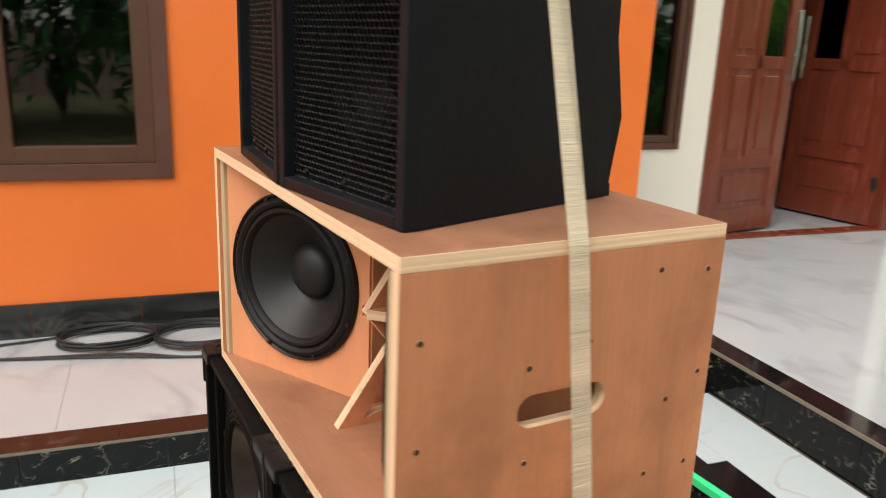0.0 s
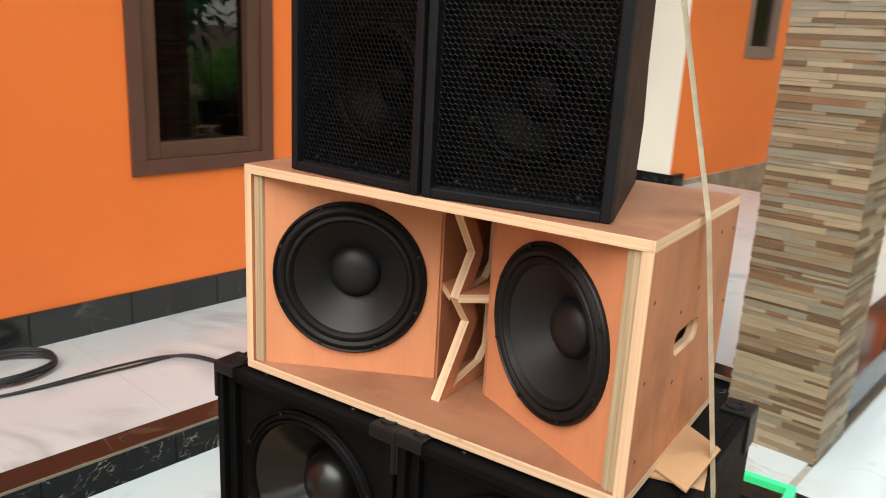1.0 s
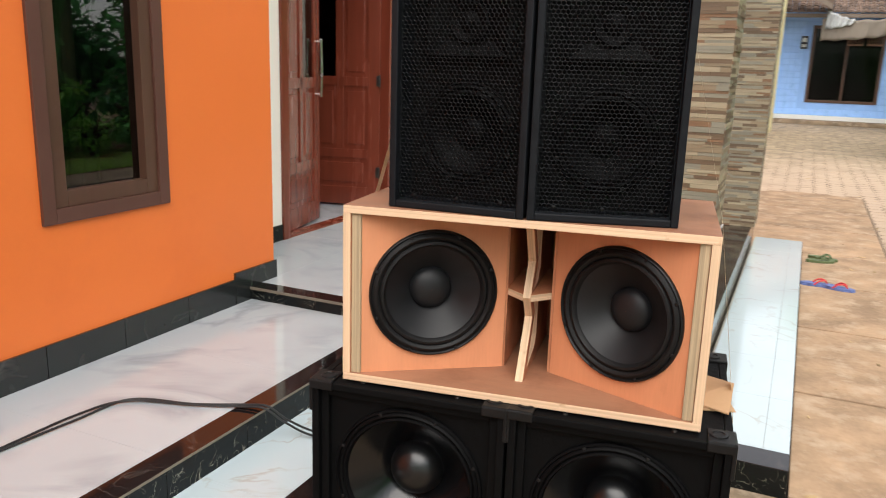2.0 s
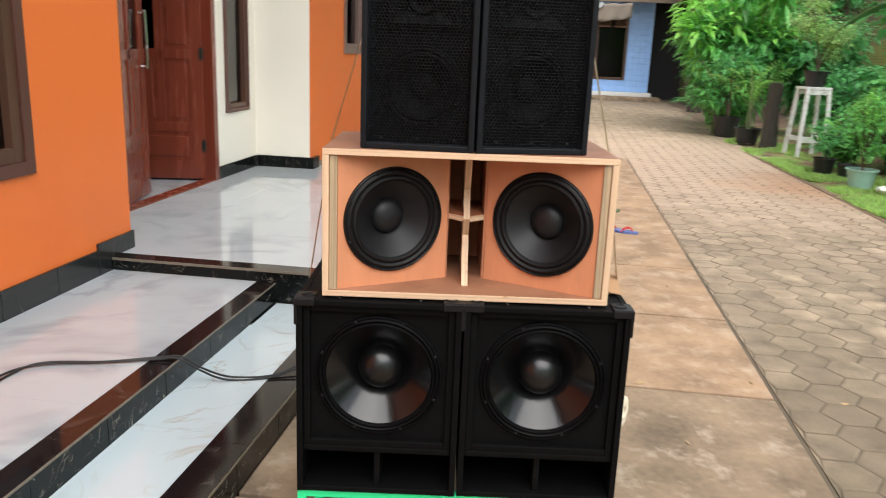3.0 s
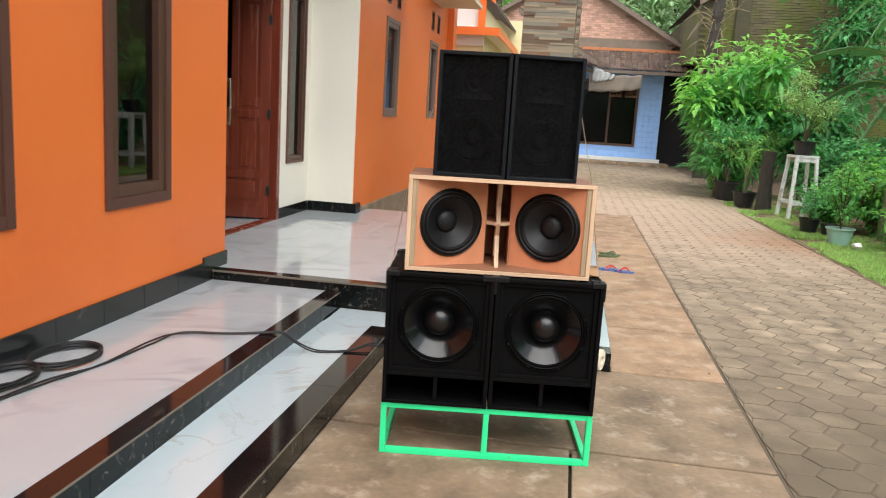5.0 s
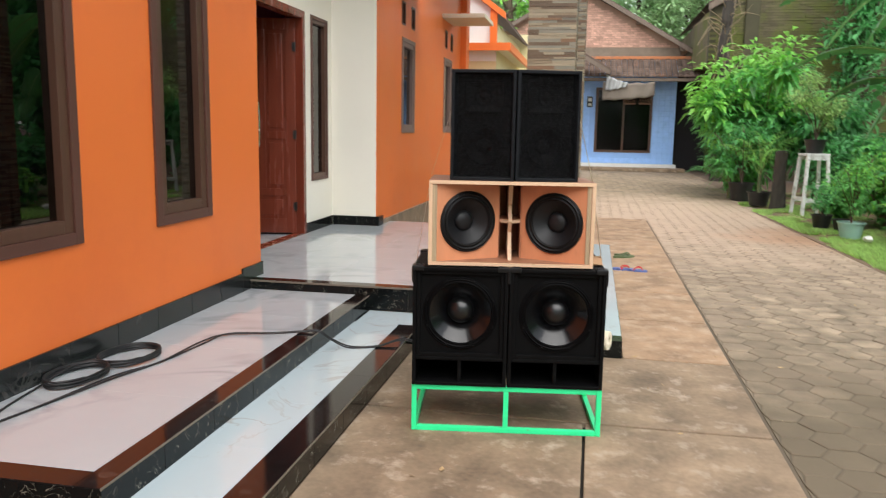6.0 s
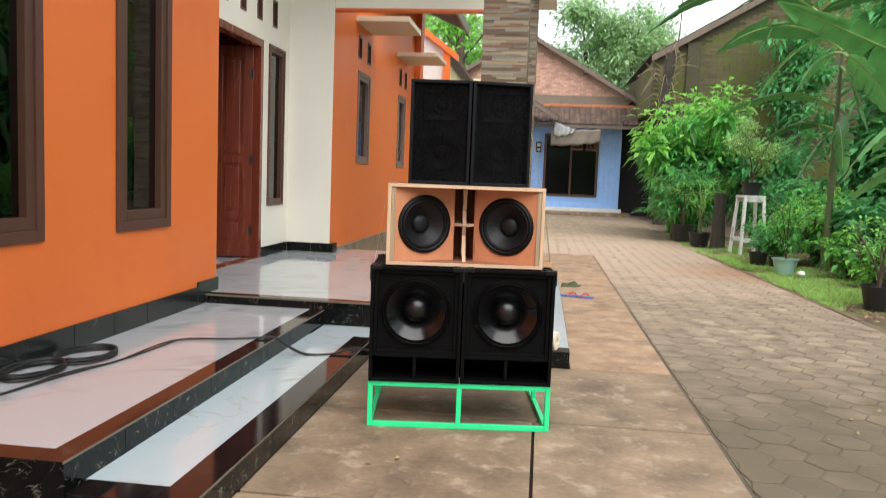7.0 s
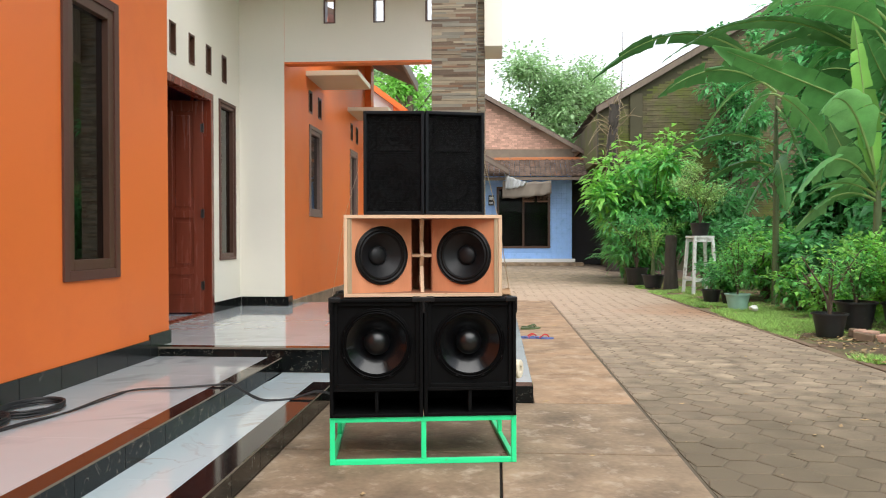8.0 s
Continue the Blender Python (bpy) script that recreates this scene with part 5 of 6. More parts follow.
# dead leaves and grit on the path and the lane
DRY = material("dry_leaf", (0.35, 0.24, 0.12), 0.8, vary=0.3, scale=20, per_island=0.5, bump=0)
v, f = [], []
for i in range(420):
    x, y = rnd.uniform(-0.5, 3.6), rnd.uniform(-3.5, 14)
    if x < 0.65 and y > -0.2:
        continue
    s, a = rnd.choice((0.008, 0.012, 0.02, 0.03)) * rnd.uniform(0.6, 1.2), rnd.uniform(0, 6.3)
    o = len(v)
    for dx, dy, dz in ((-s, 0, 0.004), (0, -s * 0.4, 0.003), (s, 0, 0.005 + s * 0.2), (0, s * 0.4, 0.007)):
        v.append((x + dx * math.cos(a) - dy * math.sin(a), y + dx * math.sin(a) + dy * math.cos(a), dz))
    f.append((o, o + 1, o + 2, o + 3))
tagged(new("leaf_litter", raw_mesh("leaf_litter", v, f, DRY)), "scattered dry leaves and grit on the paving", "leaf litter", kind="stuff")
v, f = [], []
for i in range(2600):
    x, y = 3.75 + abs(rnd.gauss(0, 1.0)), rnd.uniform(2.5, 14)
    if y > 6.2 and rnd.random() < 0.6:
        continue
    s, a = rnd.choice((0.012, 0.02, 0.03, 0.045)) * rnd.uniform(0.6, 1.2), rnd.uniform(0, 6.3)
    z = LAWN(x, y) - 0.035 + rnd.uniform(0, 0.03)
    o = len(v)
    for dx, dy, dz in ((-s, 0, 0.0), (0, -s * 0.45, rnd.uniform(0, 0.02)), (s, 0, rnd.uniform(0, 0.02)), (0, s * 0.45, 0.012)):
        v.append((x + dx * math.cos(a) - dy * math.sin(a), y + dx * math.sin(a) + dy * math.cos(a), z + dz))
    f.append((o, o + 1, o + 2, o + 3))
tagged(new("garden_litter", raw_mesh("garden_litter", v, f, DRY)), "dead leaves and twigs on the garden soil", "leaf litter", kind="stuff")

# ---- plants ----


def leaf_into(v, f, p, d, up, ln, w, fold=0.25, droop=0.2):
    """One pointed leaf of four quads: p its foot, d its direction."""
    d = d.normalized()
    side = d.cross(up)
    if side.length < 1e-3:
        side = d.cross(Vector((1, 0, 0)))
    side.normalize()
    nrm = side.cross(d)
    o = len(v)
    for t, k in ((0.0, 0.12), (0.45, 1.0), (1.0, 0.06)):
        c = p + d * (ln * t) - Vector((0, 0, 1)) * (droop * ln * t * t)
        e = nrm * (fold * w * k)
        v += [tuple(c - side * (w * k) + e), tuple(c), tuple(c + side * (w * k) + e)]
    for r in (0, 3):
        f.append((o + r, o + r + 1, o + r + 4, o + r + 3))
        f.append((o + r + 1, o + r + 2, o + r + 5, o + r + 4))


def shrub(name, at, height, spread, leaves, leaf, width, mat, label, category, seed, trunk=0.02, stems=6, bare=0.15, clumps=26, tight=1.0, group="", droop=0.25, up=0.2, fresh=None):
    """Branching stems with clumps of single leaves."""
    rnd = random.Random(seed)
    top = empty(name, label, category, Matrix.Translation(at), group)
    bm = bmesh.new()
    tips = []
    for i in range(stems):
        a = 2 * math.pi * (i + rnd.uniform(-0.3, 0.3)) / stems
        r = spread * rnd.uniform(0.3, 0.95)
        h = height * rnd.uniform(0.6, 0.97)
        k = Vector((math.cos(a) * r, math.sin(a) * r, h))
        line = smooth_line([(0, 0, 0), (k.x * 0.15, k.y * 0.15, h * 0.35), (k.x * 0.6, k.y * 0.6, h * 0.72), k], 3)
        tube(bm, line, trunk * rnd.uniform(0.6, 1), 6, 0.25)
        for q in range(len(line) // 3, len(line)):
            tips.append(line[q])
        for _ in range(3):
            b = line[rnd.randrange(len(line) // 2, len(line) - 1)]
            e = b + Vector((rnd.uniform(-1, 1), rnd.uniform(-1, 1), rnd.uniform(0.1, 0.9))).normalized() * spread * rnd.uniform(0.25, 0.5)
            tube(bm, [b, (b + e) / 2 + Vector((0, 0, 0.03)), e], trunk * 0.35, 5, 0.4)
            tips += [e, (b + e) / 2]
    part("stem", bm, BARK, top)
    v, f, v2, f2 = [], [], [], []
    centres = [rnd.choice(tips) + Vector((rnd.gauss(0, 0.12), rnd.gauss(0, 0.12), rnd.gauss(0, 0.1))) * spread for _ in range(clumps)]
    per = max(1, leaves // clumps)
    for c in centres:
        rad = spread * tight * rnd.uniform(0.10, 0.26)
        # clumps high in the crown take the second, brighter leaf material
        young = fresh is not None and c.z > height * rnd.uniform(0.55, 1.05)
        for _ in range(int(per * rnd.uniform(0.6, 1.4))):
            q = Vector((rnd.gauss(0, 1), rnd.gauss(0, 1), rnd.gauss(0, 0.7))) * rad
            p = c + q
            if p.z < height * bare:
                continue
            d = (q + Vector((rnd.uniform(-1, 1), rnd.uniform(-1, 1), rnd.uniform(-0.6, 1) + up)) * rad)
            if d.length < 1e-4:
                continue
            leaf_into(v2 if young else v, f2 if young else f, p, d, Vector((rnd.uniform(-0.4, 0.4), rnd.uniform(-0.4, 0.4), 1)), leaf * rnd.uniform(0.6, 1.25), width * rnd.uniform(0.7, 1.2), 0.25, droop)
    ob = new("crown", raw_mesh("crown", v, f, mat))
    ob.parent = top
    if v2:
        ob = new("young_leaves", raw_mesh("young_leaves", v2, f2, fresh))
        ob.parent = top
        ob["label"] = "bright green leaves high in the crown"
    return top


def banana(at, height, leaf_specs, seed, label, stem=0.12, blade=BANANA, ragged=0.4):
    """A banana plant: a sheathed stem and long arching blades torn along their veins.
    A leaf: height of its foot, tip from the foot (x, y, z), rise of its middle, half width, turn about its rib."""
    rnd = random.Random(seed)
    top = empty("banana_plant", label, "banana plant", Matrix.Translation(at), "banana plants")
    bm = bmesh.new()
    lathe(bm, [(stem * 1.15, 0), (stem, height * 0.25), (stem * 0.85, height * 0.5), (stem * 0.7, height * 0.75), (stem * 0.4, height * 0.95), (0.01, height)], 14)
    for q in bm.verts:
        q.co += Vector((noise.noise(q.co * 2), noise.noise(q.co * 2 + Vector((5, 0, 0))), 0)) * stem * 0.5
    part("stem", bm, BANANA_TRUNK, top, "", True)
    n = 40
    for number, (fz, tx, ty, tz, lift, w, roll) in enumerate(leaf_specs):
        foot, tip = Vector((0, 0, fz)), Vector((tx, ty, fz + tz))
        ctrl = (foot + tip) / 2 + Vector((0, 0, 2 * lift))
        pts = [foot * (1 - t) ** 2 + ctrl * (2 * t * (1 - t)) + tip * t * t for t in (i / n for i in range(n + 1))]
        leaf = part("leaf", bmesh.new(), BANANA, top, "long arching banana leaf with torn edges")
        bm = bmesh.new()
        tube(bm, pts[:-3], 0.021, 6, 0.2)
        part("rib", bm, BANANA_RIB, leaf)
        start = 7 if tx * tx + ty * ty > 1 else 4
        v, f = [], []
        torn = ragged * rnd.uniform(0.4, 1.6)
        for s in (-1, 1):
            i = start
            while i < n:
                e = min(i + (rnd.choice((2, 2, 3, 5)) if rnd.random() < torn * 0.6 else rnd.choice((7, 10, 16))), n)
                sag = rnd.uniform(0.1, 0.35) + (rnd.uniform(0, 0.4) if rnd.random() < torn else 0)
                back = rnd.uniform(0.0, 0.06)
                o, m = len(v), 0
                for q in range(i, e + 1):
                    t = (q - start) / (n - start)
                    k = w * min(1.0, (t * 4 + 0.12) ** 0.7) * max(0.02, 1 - t ** 3.2) ** 0.75 * (1 + 0.05 * math.sin(q * 1.1 + s))
                    tan = (pts[q] - pts[q - 1]).normalized()
                    side = tan.cross(Vector((0, 0, 1)))
                    if side.length < 0.05:
                        side = Vector((1, 0, 0))
                    side = Matrix.Rotation(radians(roll if tx < 0 else -roll), 3, tan) @ side.normalized()
                    nr = side.cross(tan)
                    if nr.z < 0:
                        nr = -nr
                    for u in (0.0, 0.33, 0.67, 1.0):
                        wave = 0.03 * u * math.sin(q * 2.3 + s)
                        v.append(tuple(pts[q] + side * (s * k * u) + nr * (0.3 * k * u - sag * k * u * u + wave * w) - Vector((0, 0, sag * k * u * u * 0.5)) + tan * (0.22 * u * k - (back * u if q == e and e < n else 0))))
                    m += 1
                for q in range(m - 1):
                    for u in range(3):
                        x = o + q * 4 + u
                        f.append((x, x + 1, x + 5, x + 4))
                i = e
        leaf.data = raw_mesh("leaf", v, f, blade if number else LEAF if blade is BANANA_PALE else blade, True)
    return top


def pot(at, r, h, mat, label, lip=True):
    top = empty("plant_pot", label, "plant pot", Matrix.Translation(at))
    bm = bmesh.new()
    lathe(bm, [(r * 0.05, 0), (r * 0.72, 0), (r * 0.97, h * 0.93), (r * 1.06, h * 0.93), (r * 1.06, h), (r * 0.97, h), (r * 0.93, h * 0.85), (r * 0.9, h * 0.84)], 28)
    part("pot_wall", bm, mat, top, "", True)
    bm = bmesh.new()
    lathe(bm, [(r * 0.92, h * 0.86), (r * 0.5, h * 0.9), (0.001, h * 0.91)], 20)
    part("soil", bm, SOIL, top)
    return top


# potted plants by the lane
POTS = [  # x, y, radius, height, material, label
    (4.19, 5.37, 0.19, 0.27, POT_BLACK, "black plastic pot with a small tree"), (4.66, 5.78, 0.23, 0.36, POT_BLACK, "large black plastic pot with a shrub"),
    (5.15, 5.65, 0.23, 0.34, POT_BLACK, "large black plastic pot on bricks"), (4.16, 8.70, 0.19, 0.25, POT_TEAL, "pale teal pot by the grass"),
    (4.10, 10.0, 0.16, 0.24, POT_BLACK, "small black pot beside a stool"), (4.32, 9.7, 0.14, 0.2, POT_BLACK, "small black pot behind a teal pot"),
    (3.85, 13.8, 0.24, 0.3, POT_BLACK, "black pot with a young palm"), (3.75, 15.3, 0.28, 0.42, POT_BLACK, "tall black pot with a bush")]
for x, y, r, h, m, lb in POTS:
    pot((x, y, LAWN(x, y) - 0.02), r, h, m, lb)


def potted(i):
    x, y, r, h = POTS[i][:4]
    return (x, y, LAWN(x, y) - 0.02 + h * 0.86)


shrub("potted_shrub", potted(0), 0.85, 0.36, 360, 0.075, 0.018, LEAF_MID, "thin potted tree with light green leaves", "shrub", 1, 0.024, 4, 0.3, 16, fresh=LEAF)
shrub("potted_shrub", potted(1), 0.62, 0.36, 1100, 0.06, 0.017, LEAF_MID, "dense potted shrub with fresh green leaves", "shrub", 2, 0.02, 5, 0.2, 22, fresh=LEAF)
shrub("potted_shrub", potted(2), 0.85, 0.45, 750, 0.09, 0.025, LEAF, "bushy potted plant with yellow green leaves", "shrub", 3, 0.02, 5, 0.15, 20)
shrub("potted_shrub", potted(3), 1.0, 0.42, 900, 0.065, 0.018, LEAF_MID, "loose bush growing from a teal pot", "shrub", 4, 0.014, 7, 0.1, 26, fresh=LEAF)
shrub("potted_shrub", potted(4), 0.5, 0.25, 400, 0.07, 0.02, LEAF_DARK, "small dark green potted plant", "shrub", 5, 0.01, 4)
shrub("potted_shrub", potted(7), 1.3, 0.7, 900, 0.13, 0.03, LEAF_DARK, "dark green bush in a tall pot", "shrub", 6, 0.02, 6)


def palm(at, fronds, ln, mat, label, seed, lift=62):
    rnd = random.Random(seed)
    top = empty("young_palm", label, "palm", Matrix.Translation(at))
    bm = bmesh.new()
    lathe(bm, [(0.05, 0), (0.045, 0.25), (0.02, 0.5), (0.002, 0.55)], 10)
    part("stem", bm, BANANA_TRUNK, top)
    for i in range(fronds):
        a = 2 * math.pi * i / fronds + rnd.uniform(-0.2, 0.2)
        out = Vector((math.cos(a), math.sin(a), 0))
        el, p = radians(rnd.uniform(lift - 25, lift + 22)), Vector((0, 0, 0.35))
        v, f, line = [], [], [p]
        n = 16
        for k in range(n):
            e = el - radians(75) * (k / n) ** 2
            p = p + (out * math.cos(e) + Vector((0, 0, math.sin(e)))) * (ln / n)
            line.append(p)
            if k > 3:
                side = out.cross(Vector((0, 0, 1)))
                for s in (-1, 1):
                    leaf_into(v, f, p, side * s + out * 0.9 + Vector((0, 0, 0.25)), Vector((0, 0, 1)), ln * 0.32 * math.sin(math.pi * (k - 2) / (n - 1)) + 0.05, 0.014, 0.2, 0.3)
        fr = new("frond", raw_mesh("frond", v, f, mat))
        fr.parent = top
        bm = bmesh.new()
        tube(bm, line, 0.007, 5, 0.3)
        part("rib", bm, BANANA_RIB, fr)


palm(potted(6), 9, 1.1, LEAF, "young palm with feathery bright fronds", 3, 76)
palm((3.55, 15.6, 0.02), 11, 1.0, LEAF_DARK, "low spiky palm by the lane", 5, 58)

# the painted stool with a pot
stool = empty("plant_stool", "tall stool of greyed white wood with a pot", "stool", pose(4.48, 12.25, 0.0, 0, 0, 12))
part("seat", one_box(-0.22, 0.22, -0.19, 0.19, 1.14, 1.185, 0.006), STOOL_PAINT, stool)
for sx in (-1, 1):
    for sy in (-1, 1):
        bm = bmesh.new()
        tube(bm, [(sx * 0.25, sy * 0.23, 0.0), (sx * 0.185, sy * 0.16, 1.145)], 0.038, 4)
        part("leg", bm, STOOL_PAINT, stool)
for sy in (-1, 1):
    part("stretcher", one_box(-0.22, 0.22, sy * 0.215 - 0.018, sy * 0.215 + 0.018, 0.26, 0.32, 0.004), STOOL_PAINT, stool)
    part("apron", one_box(-0.18, 0.18, sy * 0.165 - 0.015, sy * 0.165 + 0.015, 1.06, 1.14, 0.004), STOOL_PAINT, stool)
for sx in (-1, 1):
    part("stretcher", one_box(sx * 0.232 - 0.018, sx * 0.232 + 0.018, -0.2, 0.2, 0.30, 0.36, 0.004), STOOL_PAINT, stool)
pot((4.48, 12.25, 1.186), 0.2, 0.26, POT_BLACK, "black pot standing on a stool")
shrub("potted_tree", (4.48, 12.25, 1.40), 1.2, 0.68, 2600, 0.075, 0.015, LEAF_PALE, "feathery pale potted tree on the stool", "shrub", 8, 0.018, 6, 0.12, 22, 0.75)
# stump
bm = bmesh.new()
lathe(bm, [(0.16, 0), (0.135, 0.3), (0.12, 0.8), (0.125, 1.15), (0.1, 1.2), (0.001, 1.21)], 14)
for q in bm.verts:
    q.co += Vector((noise.noise(q.co * 5), noise.noise(q.co * 5 + Vector((3, 0, 0))), 0)) * 0.04
st = tagged(part("tree_stump", bm, DARK_BARK, None, "", True), "dark weathered tree stump standing in the bed", "tree stump")
st.matrix_world = pose(4.13, 13.3, 0)
# stones and bricks under the pots
rnd = random.Random(21)
for i in range(11):
    x, y = 4.35 + rnd.uniform(0, 1.0), 4.75 + rnd.uniform(-0.1, 0.55)
    bm = one_box(-0.1, 0.1, -0.06, 0.06, 0, 0.09, 0.012)
    ob = part("loose_brick", bm, KERB if i % 3 else BRICK)
    ob.matrix_world = pose(x, y, 0.0 + LAWN(x, y) - 0.03, rnd.uniform(-6, 6), rnd.uniform(-6, 6), rnd.uniform(0, 180))
    tagged(ob, "worn loose brick by the flower pots", "brick", "loose bricks")
bm = bmesh.new()
bmesh.ops.create_icosphere(bm, subdivisions=2, radius=0.07)
for q in bm.verts:
    q.co *= 1 + 0.35 * noise.noise(q.co * 20)
    q.co.z *= 0.7
ob = tagged(part("plastic_bag", bm, WHITE_WALL, None, "", True), "crumpled white plastic bag on the grass", "bag")
ob.matrix_world = pose(4.25, 8.2, 0.08)

# grass
rnd = random.Random(9)
v, f = [], []
for i in range(110000):
    y = rnd.uniform(3.4, 14.5)
    x = 3.72 - 0.016 * (y - 3) + abs(rnd.gauss(0, 1.1))
    if noise.noise((x * 1.3, y * 1.3, 4)) < (0.2 if y < 5.6 else (-0.25 if y < 9.5 else 0.05)):
        continue
    z = LAWN(x, y) - 0.05
    h = rnd.uniform(0.0, 0.05)
    a = rnd.uniform(0, 6.3)
    dx, dy = math.cos(a) * 0.009, math.sin(a) * 0.009
    lx, ly = rnd.uniform(-0.07, 0.07), rnd.uniform(-0.07, 0.07)
    o = len(v)
    v += [(x - dx, y - dy, z), (x + dx, y + dy, z), (x + lx + dx * 0.3, y + ly + dy * 0.3, z + h + 0.03)]
    f.append((o, o + 1, o + 2))
tagged(new("grass", raw_mesh("grass", v, f, GRASS)), "short bright green grass beside the lane", "grass", kind="stuff")

# bushes behind the pots
# x, y, height, spread, leaves, leaf, width, material, clumps, tightness, label
LANE_BUSHES = [
    (4.3, 16.6, 3.4, 1.45, 4600, 0.33, 0.065, LEAF_MID, 80, 0.66, "tall bush with long glossy bright green leaves"),
    (4.0, 18.6, 3.2, 1.3, 2800, 0.32, 0.065, LEAF_MID, 60, 0.7, "dense dark bush overhanging the lane"),
    (5.5, 16.0, 2.3, 1.1, 3000, 0.24, 0.05, LEAF_DARK, 50, 0.7, "leafy dark green bush behind the stool"),
    (3.9, 16.2, 1.6, 0.8, 1500, 0.24, 0.045, LEAF_MID, 30, 0.7, "low bush with drooping bright leaves"),
    (5.4, 13.2, 1.5, 0.9, 2400, 0.16, 0.05, LEAF_DARK, 40, 0.8, "dark green bush behind the stool"),
    (5.35, 11.0, 1.25, 0.85, 2000, 0.14, 0.06, LEAF_MID, 40, 0.8, "low bush with broad leaves"),
    (5.0, 9.9, 1.0, 0.65, 1500, 0.12, 0.045, LEAF_MID, 30, 0.8, "low light green bush beside the pots"),
    (5.9, 9.4, 1.2, 0.9, 1500, 0.16, 0.07, LEAF_DARK, 36, 0.8, "low green bush in the garden bed")]
BED_BUSHES = [
    (6.1, 7.4, 1.1, 0.9, 1500, 0.16, 0.045, LEAF_MID, 30, 0.8, "low green bush under the banana plants"),
    (4.9, 7.3, 0.7, 0.5, 700, 0.10, 0.035, LEAF, 20, 0.8, "small weedy plant at the edge of the grass"),
    (5.3, 6.2, 1.0, 0.6, 900, 0.12, 0.04, LEAF, 24, 0.8, "leggy green plant behind the pots"),
    (4.95, 8.3, 0.6, 0.5, 900, 0.13, 0.04, LEAF_MID, 30, 0.8, "leafy green plant at the foot of a banana"),
    (4.6, 10.6, 0.8, 0.5, 1100, 0.12, 0.04, LEAF_MID, 26, 0.8, "low weedy plant behind the pots"),
    (7.5, 12.6, 6.6, 1.7, 4200, 0.3, 0.07, LEAF_DARK, 70, 0.85, "tall dark tree behind the banana plants"),
    (8.1, 22.4, 8.3, 1.3, 3200, 0.24, 0.06, LEAF_DARK, 50, 0.8, "climbing tree over the old roof edge"),
    (7.2, 13.0, 3.4, 1.6, 2000, 0.32, 0.08, LEAF_DARK, 50, 0.8, "dark bush against the brick wall")]
WALL_BUSHES = [
    (7.6, 9.5, 2.6, 1.6, 1600, 0.3, 0.08, LEAF_DARK, 46, 0.8, "dark undergrowth behind the banana plants"),
    (5.9, 21.0, 4.3, 0.8, 2600, 0.16, 0.04, LEAF_DARK, 40, 0.8, "thin climbing shrub by the brick wall"),
    (10.4, 18.5, 8.5, 1.8, 3600, 0.26, 0.06, LEAF_DARK, 60, 0.8, "leafy dark tree against the brick wall"),
    (7.0, 4.5, 2.2, 1.5, 1600, 0.28, 0.07, LEAF_DARK, 46, 0.9, "dark bush beside the lane"),
    (7.2, 0.5, 3.2, 1.9, 1800, 0.34, 0.09, LEAF_DARK, 46, 0.9, "dark bush opposite the house"),
    (7.0, -3.5, 3.4, 1.9, 1800, 0.34, 0.09, LEAF_DARK, 46, 0.9, "dark bush opposite the house"),
    # tall trees out of view, there for the reflections in the windows
    (8.6, -1.5, 5.0, 2.4, 2400, 0.36, 0.1, LEAF_DARK, 50, 0.9, "unseen tall dark tree opposite the house, for reflections"),
    (8.8, 3.5, 5.2, 2.4, 2400, 0.36, 0.1, LEAF_DARK, 50, 0.9, "unseen tall dark tree opposite the house, for reflections")]
FAR_BUSHES = [
    (9.6, 13.5, 7.0, 2.6, 2600, 0.36, 0.1, LEAF_DARK, 60, 0.9, "tall dark tree behind the banana plants"),
    (8.9, 7.0, 6.2, 2.2, 2400, 0.36, 0.1, LEAF_DARK, 56, 0.9, "tall dark tree behind the banana plants"),
    # unseen row added behind the camera to darken reflections in the speaker cones
    (-1.0, -12.0, 4.8, 2.4, 2200, 0.38, 0.11, LEAF_DARK, 50, 0.9, "unseen tall dark bush added behind the camera for reflections"),
    (2.6, -12.5, 5.4, 2.6, 2400, 0.38, 0.11, LEAF_DARK, 50, 0.9, "unseen tall dark tree added behind the camera for reflections"),
    (6.2, -11.5, 5.0, 2.6, 2400, 0.38, 0.11, LEAF_DARK, 50, 0.9, "unseen tall dark tree added behind the camera for reflections"),
    (9.0, -7.5, 5.2, 2.4, 2200, 0.38, 0.11, LEAF_DARK, 50, 0.9, "unseen tall dark tree opposite the house, for reflections")]
for i, (x, y, h, s, n, l, w, m, cl, tg, lb) in enumerate(LANE_BUSHES + BED_BUSHES + WALL_BUSHES + FAR_BUSHES):
    shrub("bush", (x, y, 0.0), h, s, n, l, w, m, lb, "bush", 40 + i, 0.035, 9, 0.04, cl, tg, droop=0.5, fresh=LEAF if m is LEAF_MID else None)

banana((5.34, 6.7, 0.0), 2.0, [(1.75, -0.44, -0.28, 2.22, -0.03, 0.17, 70), (1.83, -0.96, -0.54, 0.85, 0.57, 0.27, 35), (1.72, -1.4, -0.69, -0.26, 0.55, 0.22, 45), (1.83, -0.58, 0.19, 0.96, -0.17, 0.2, 65), (1.68, -1.02, -0.26, -0.01, 0.18, 0.14, 30), (1.68, 0.77, -0.23, 0.13, 0.44, 0.24, 30), (1.72, -0.1, -0.58, 0.7, 0.1, 0.2, 60), (1.61, -1.28, -0.48, -0.44, 0.29, 0.16, 40)], 3, "young banana plant with a pale rolled leaf", 0.07, BANANA_PALE)
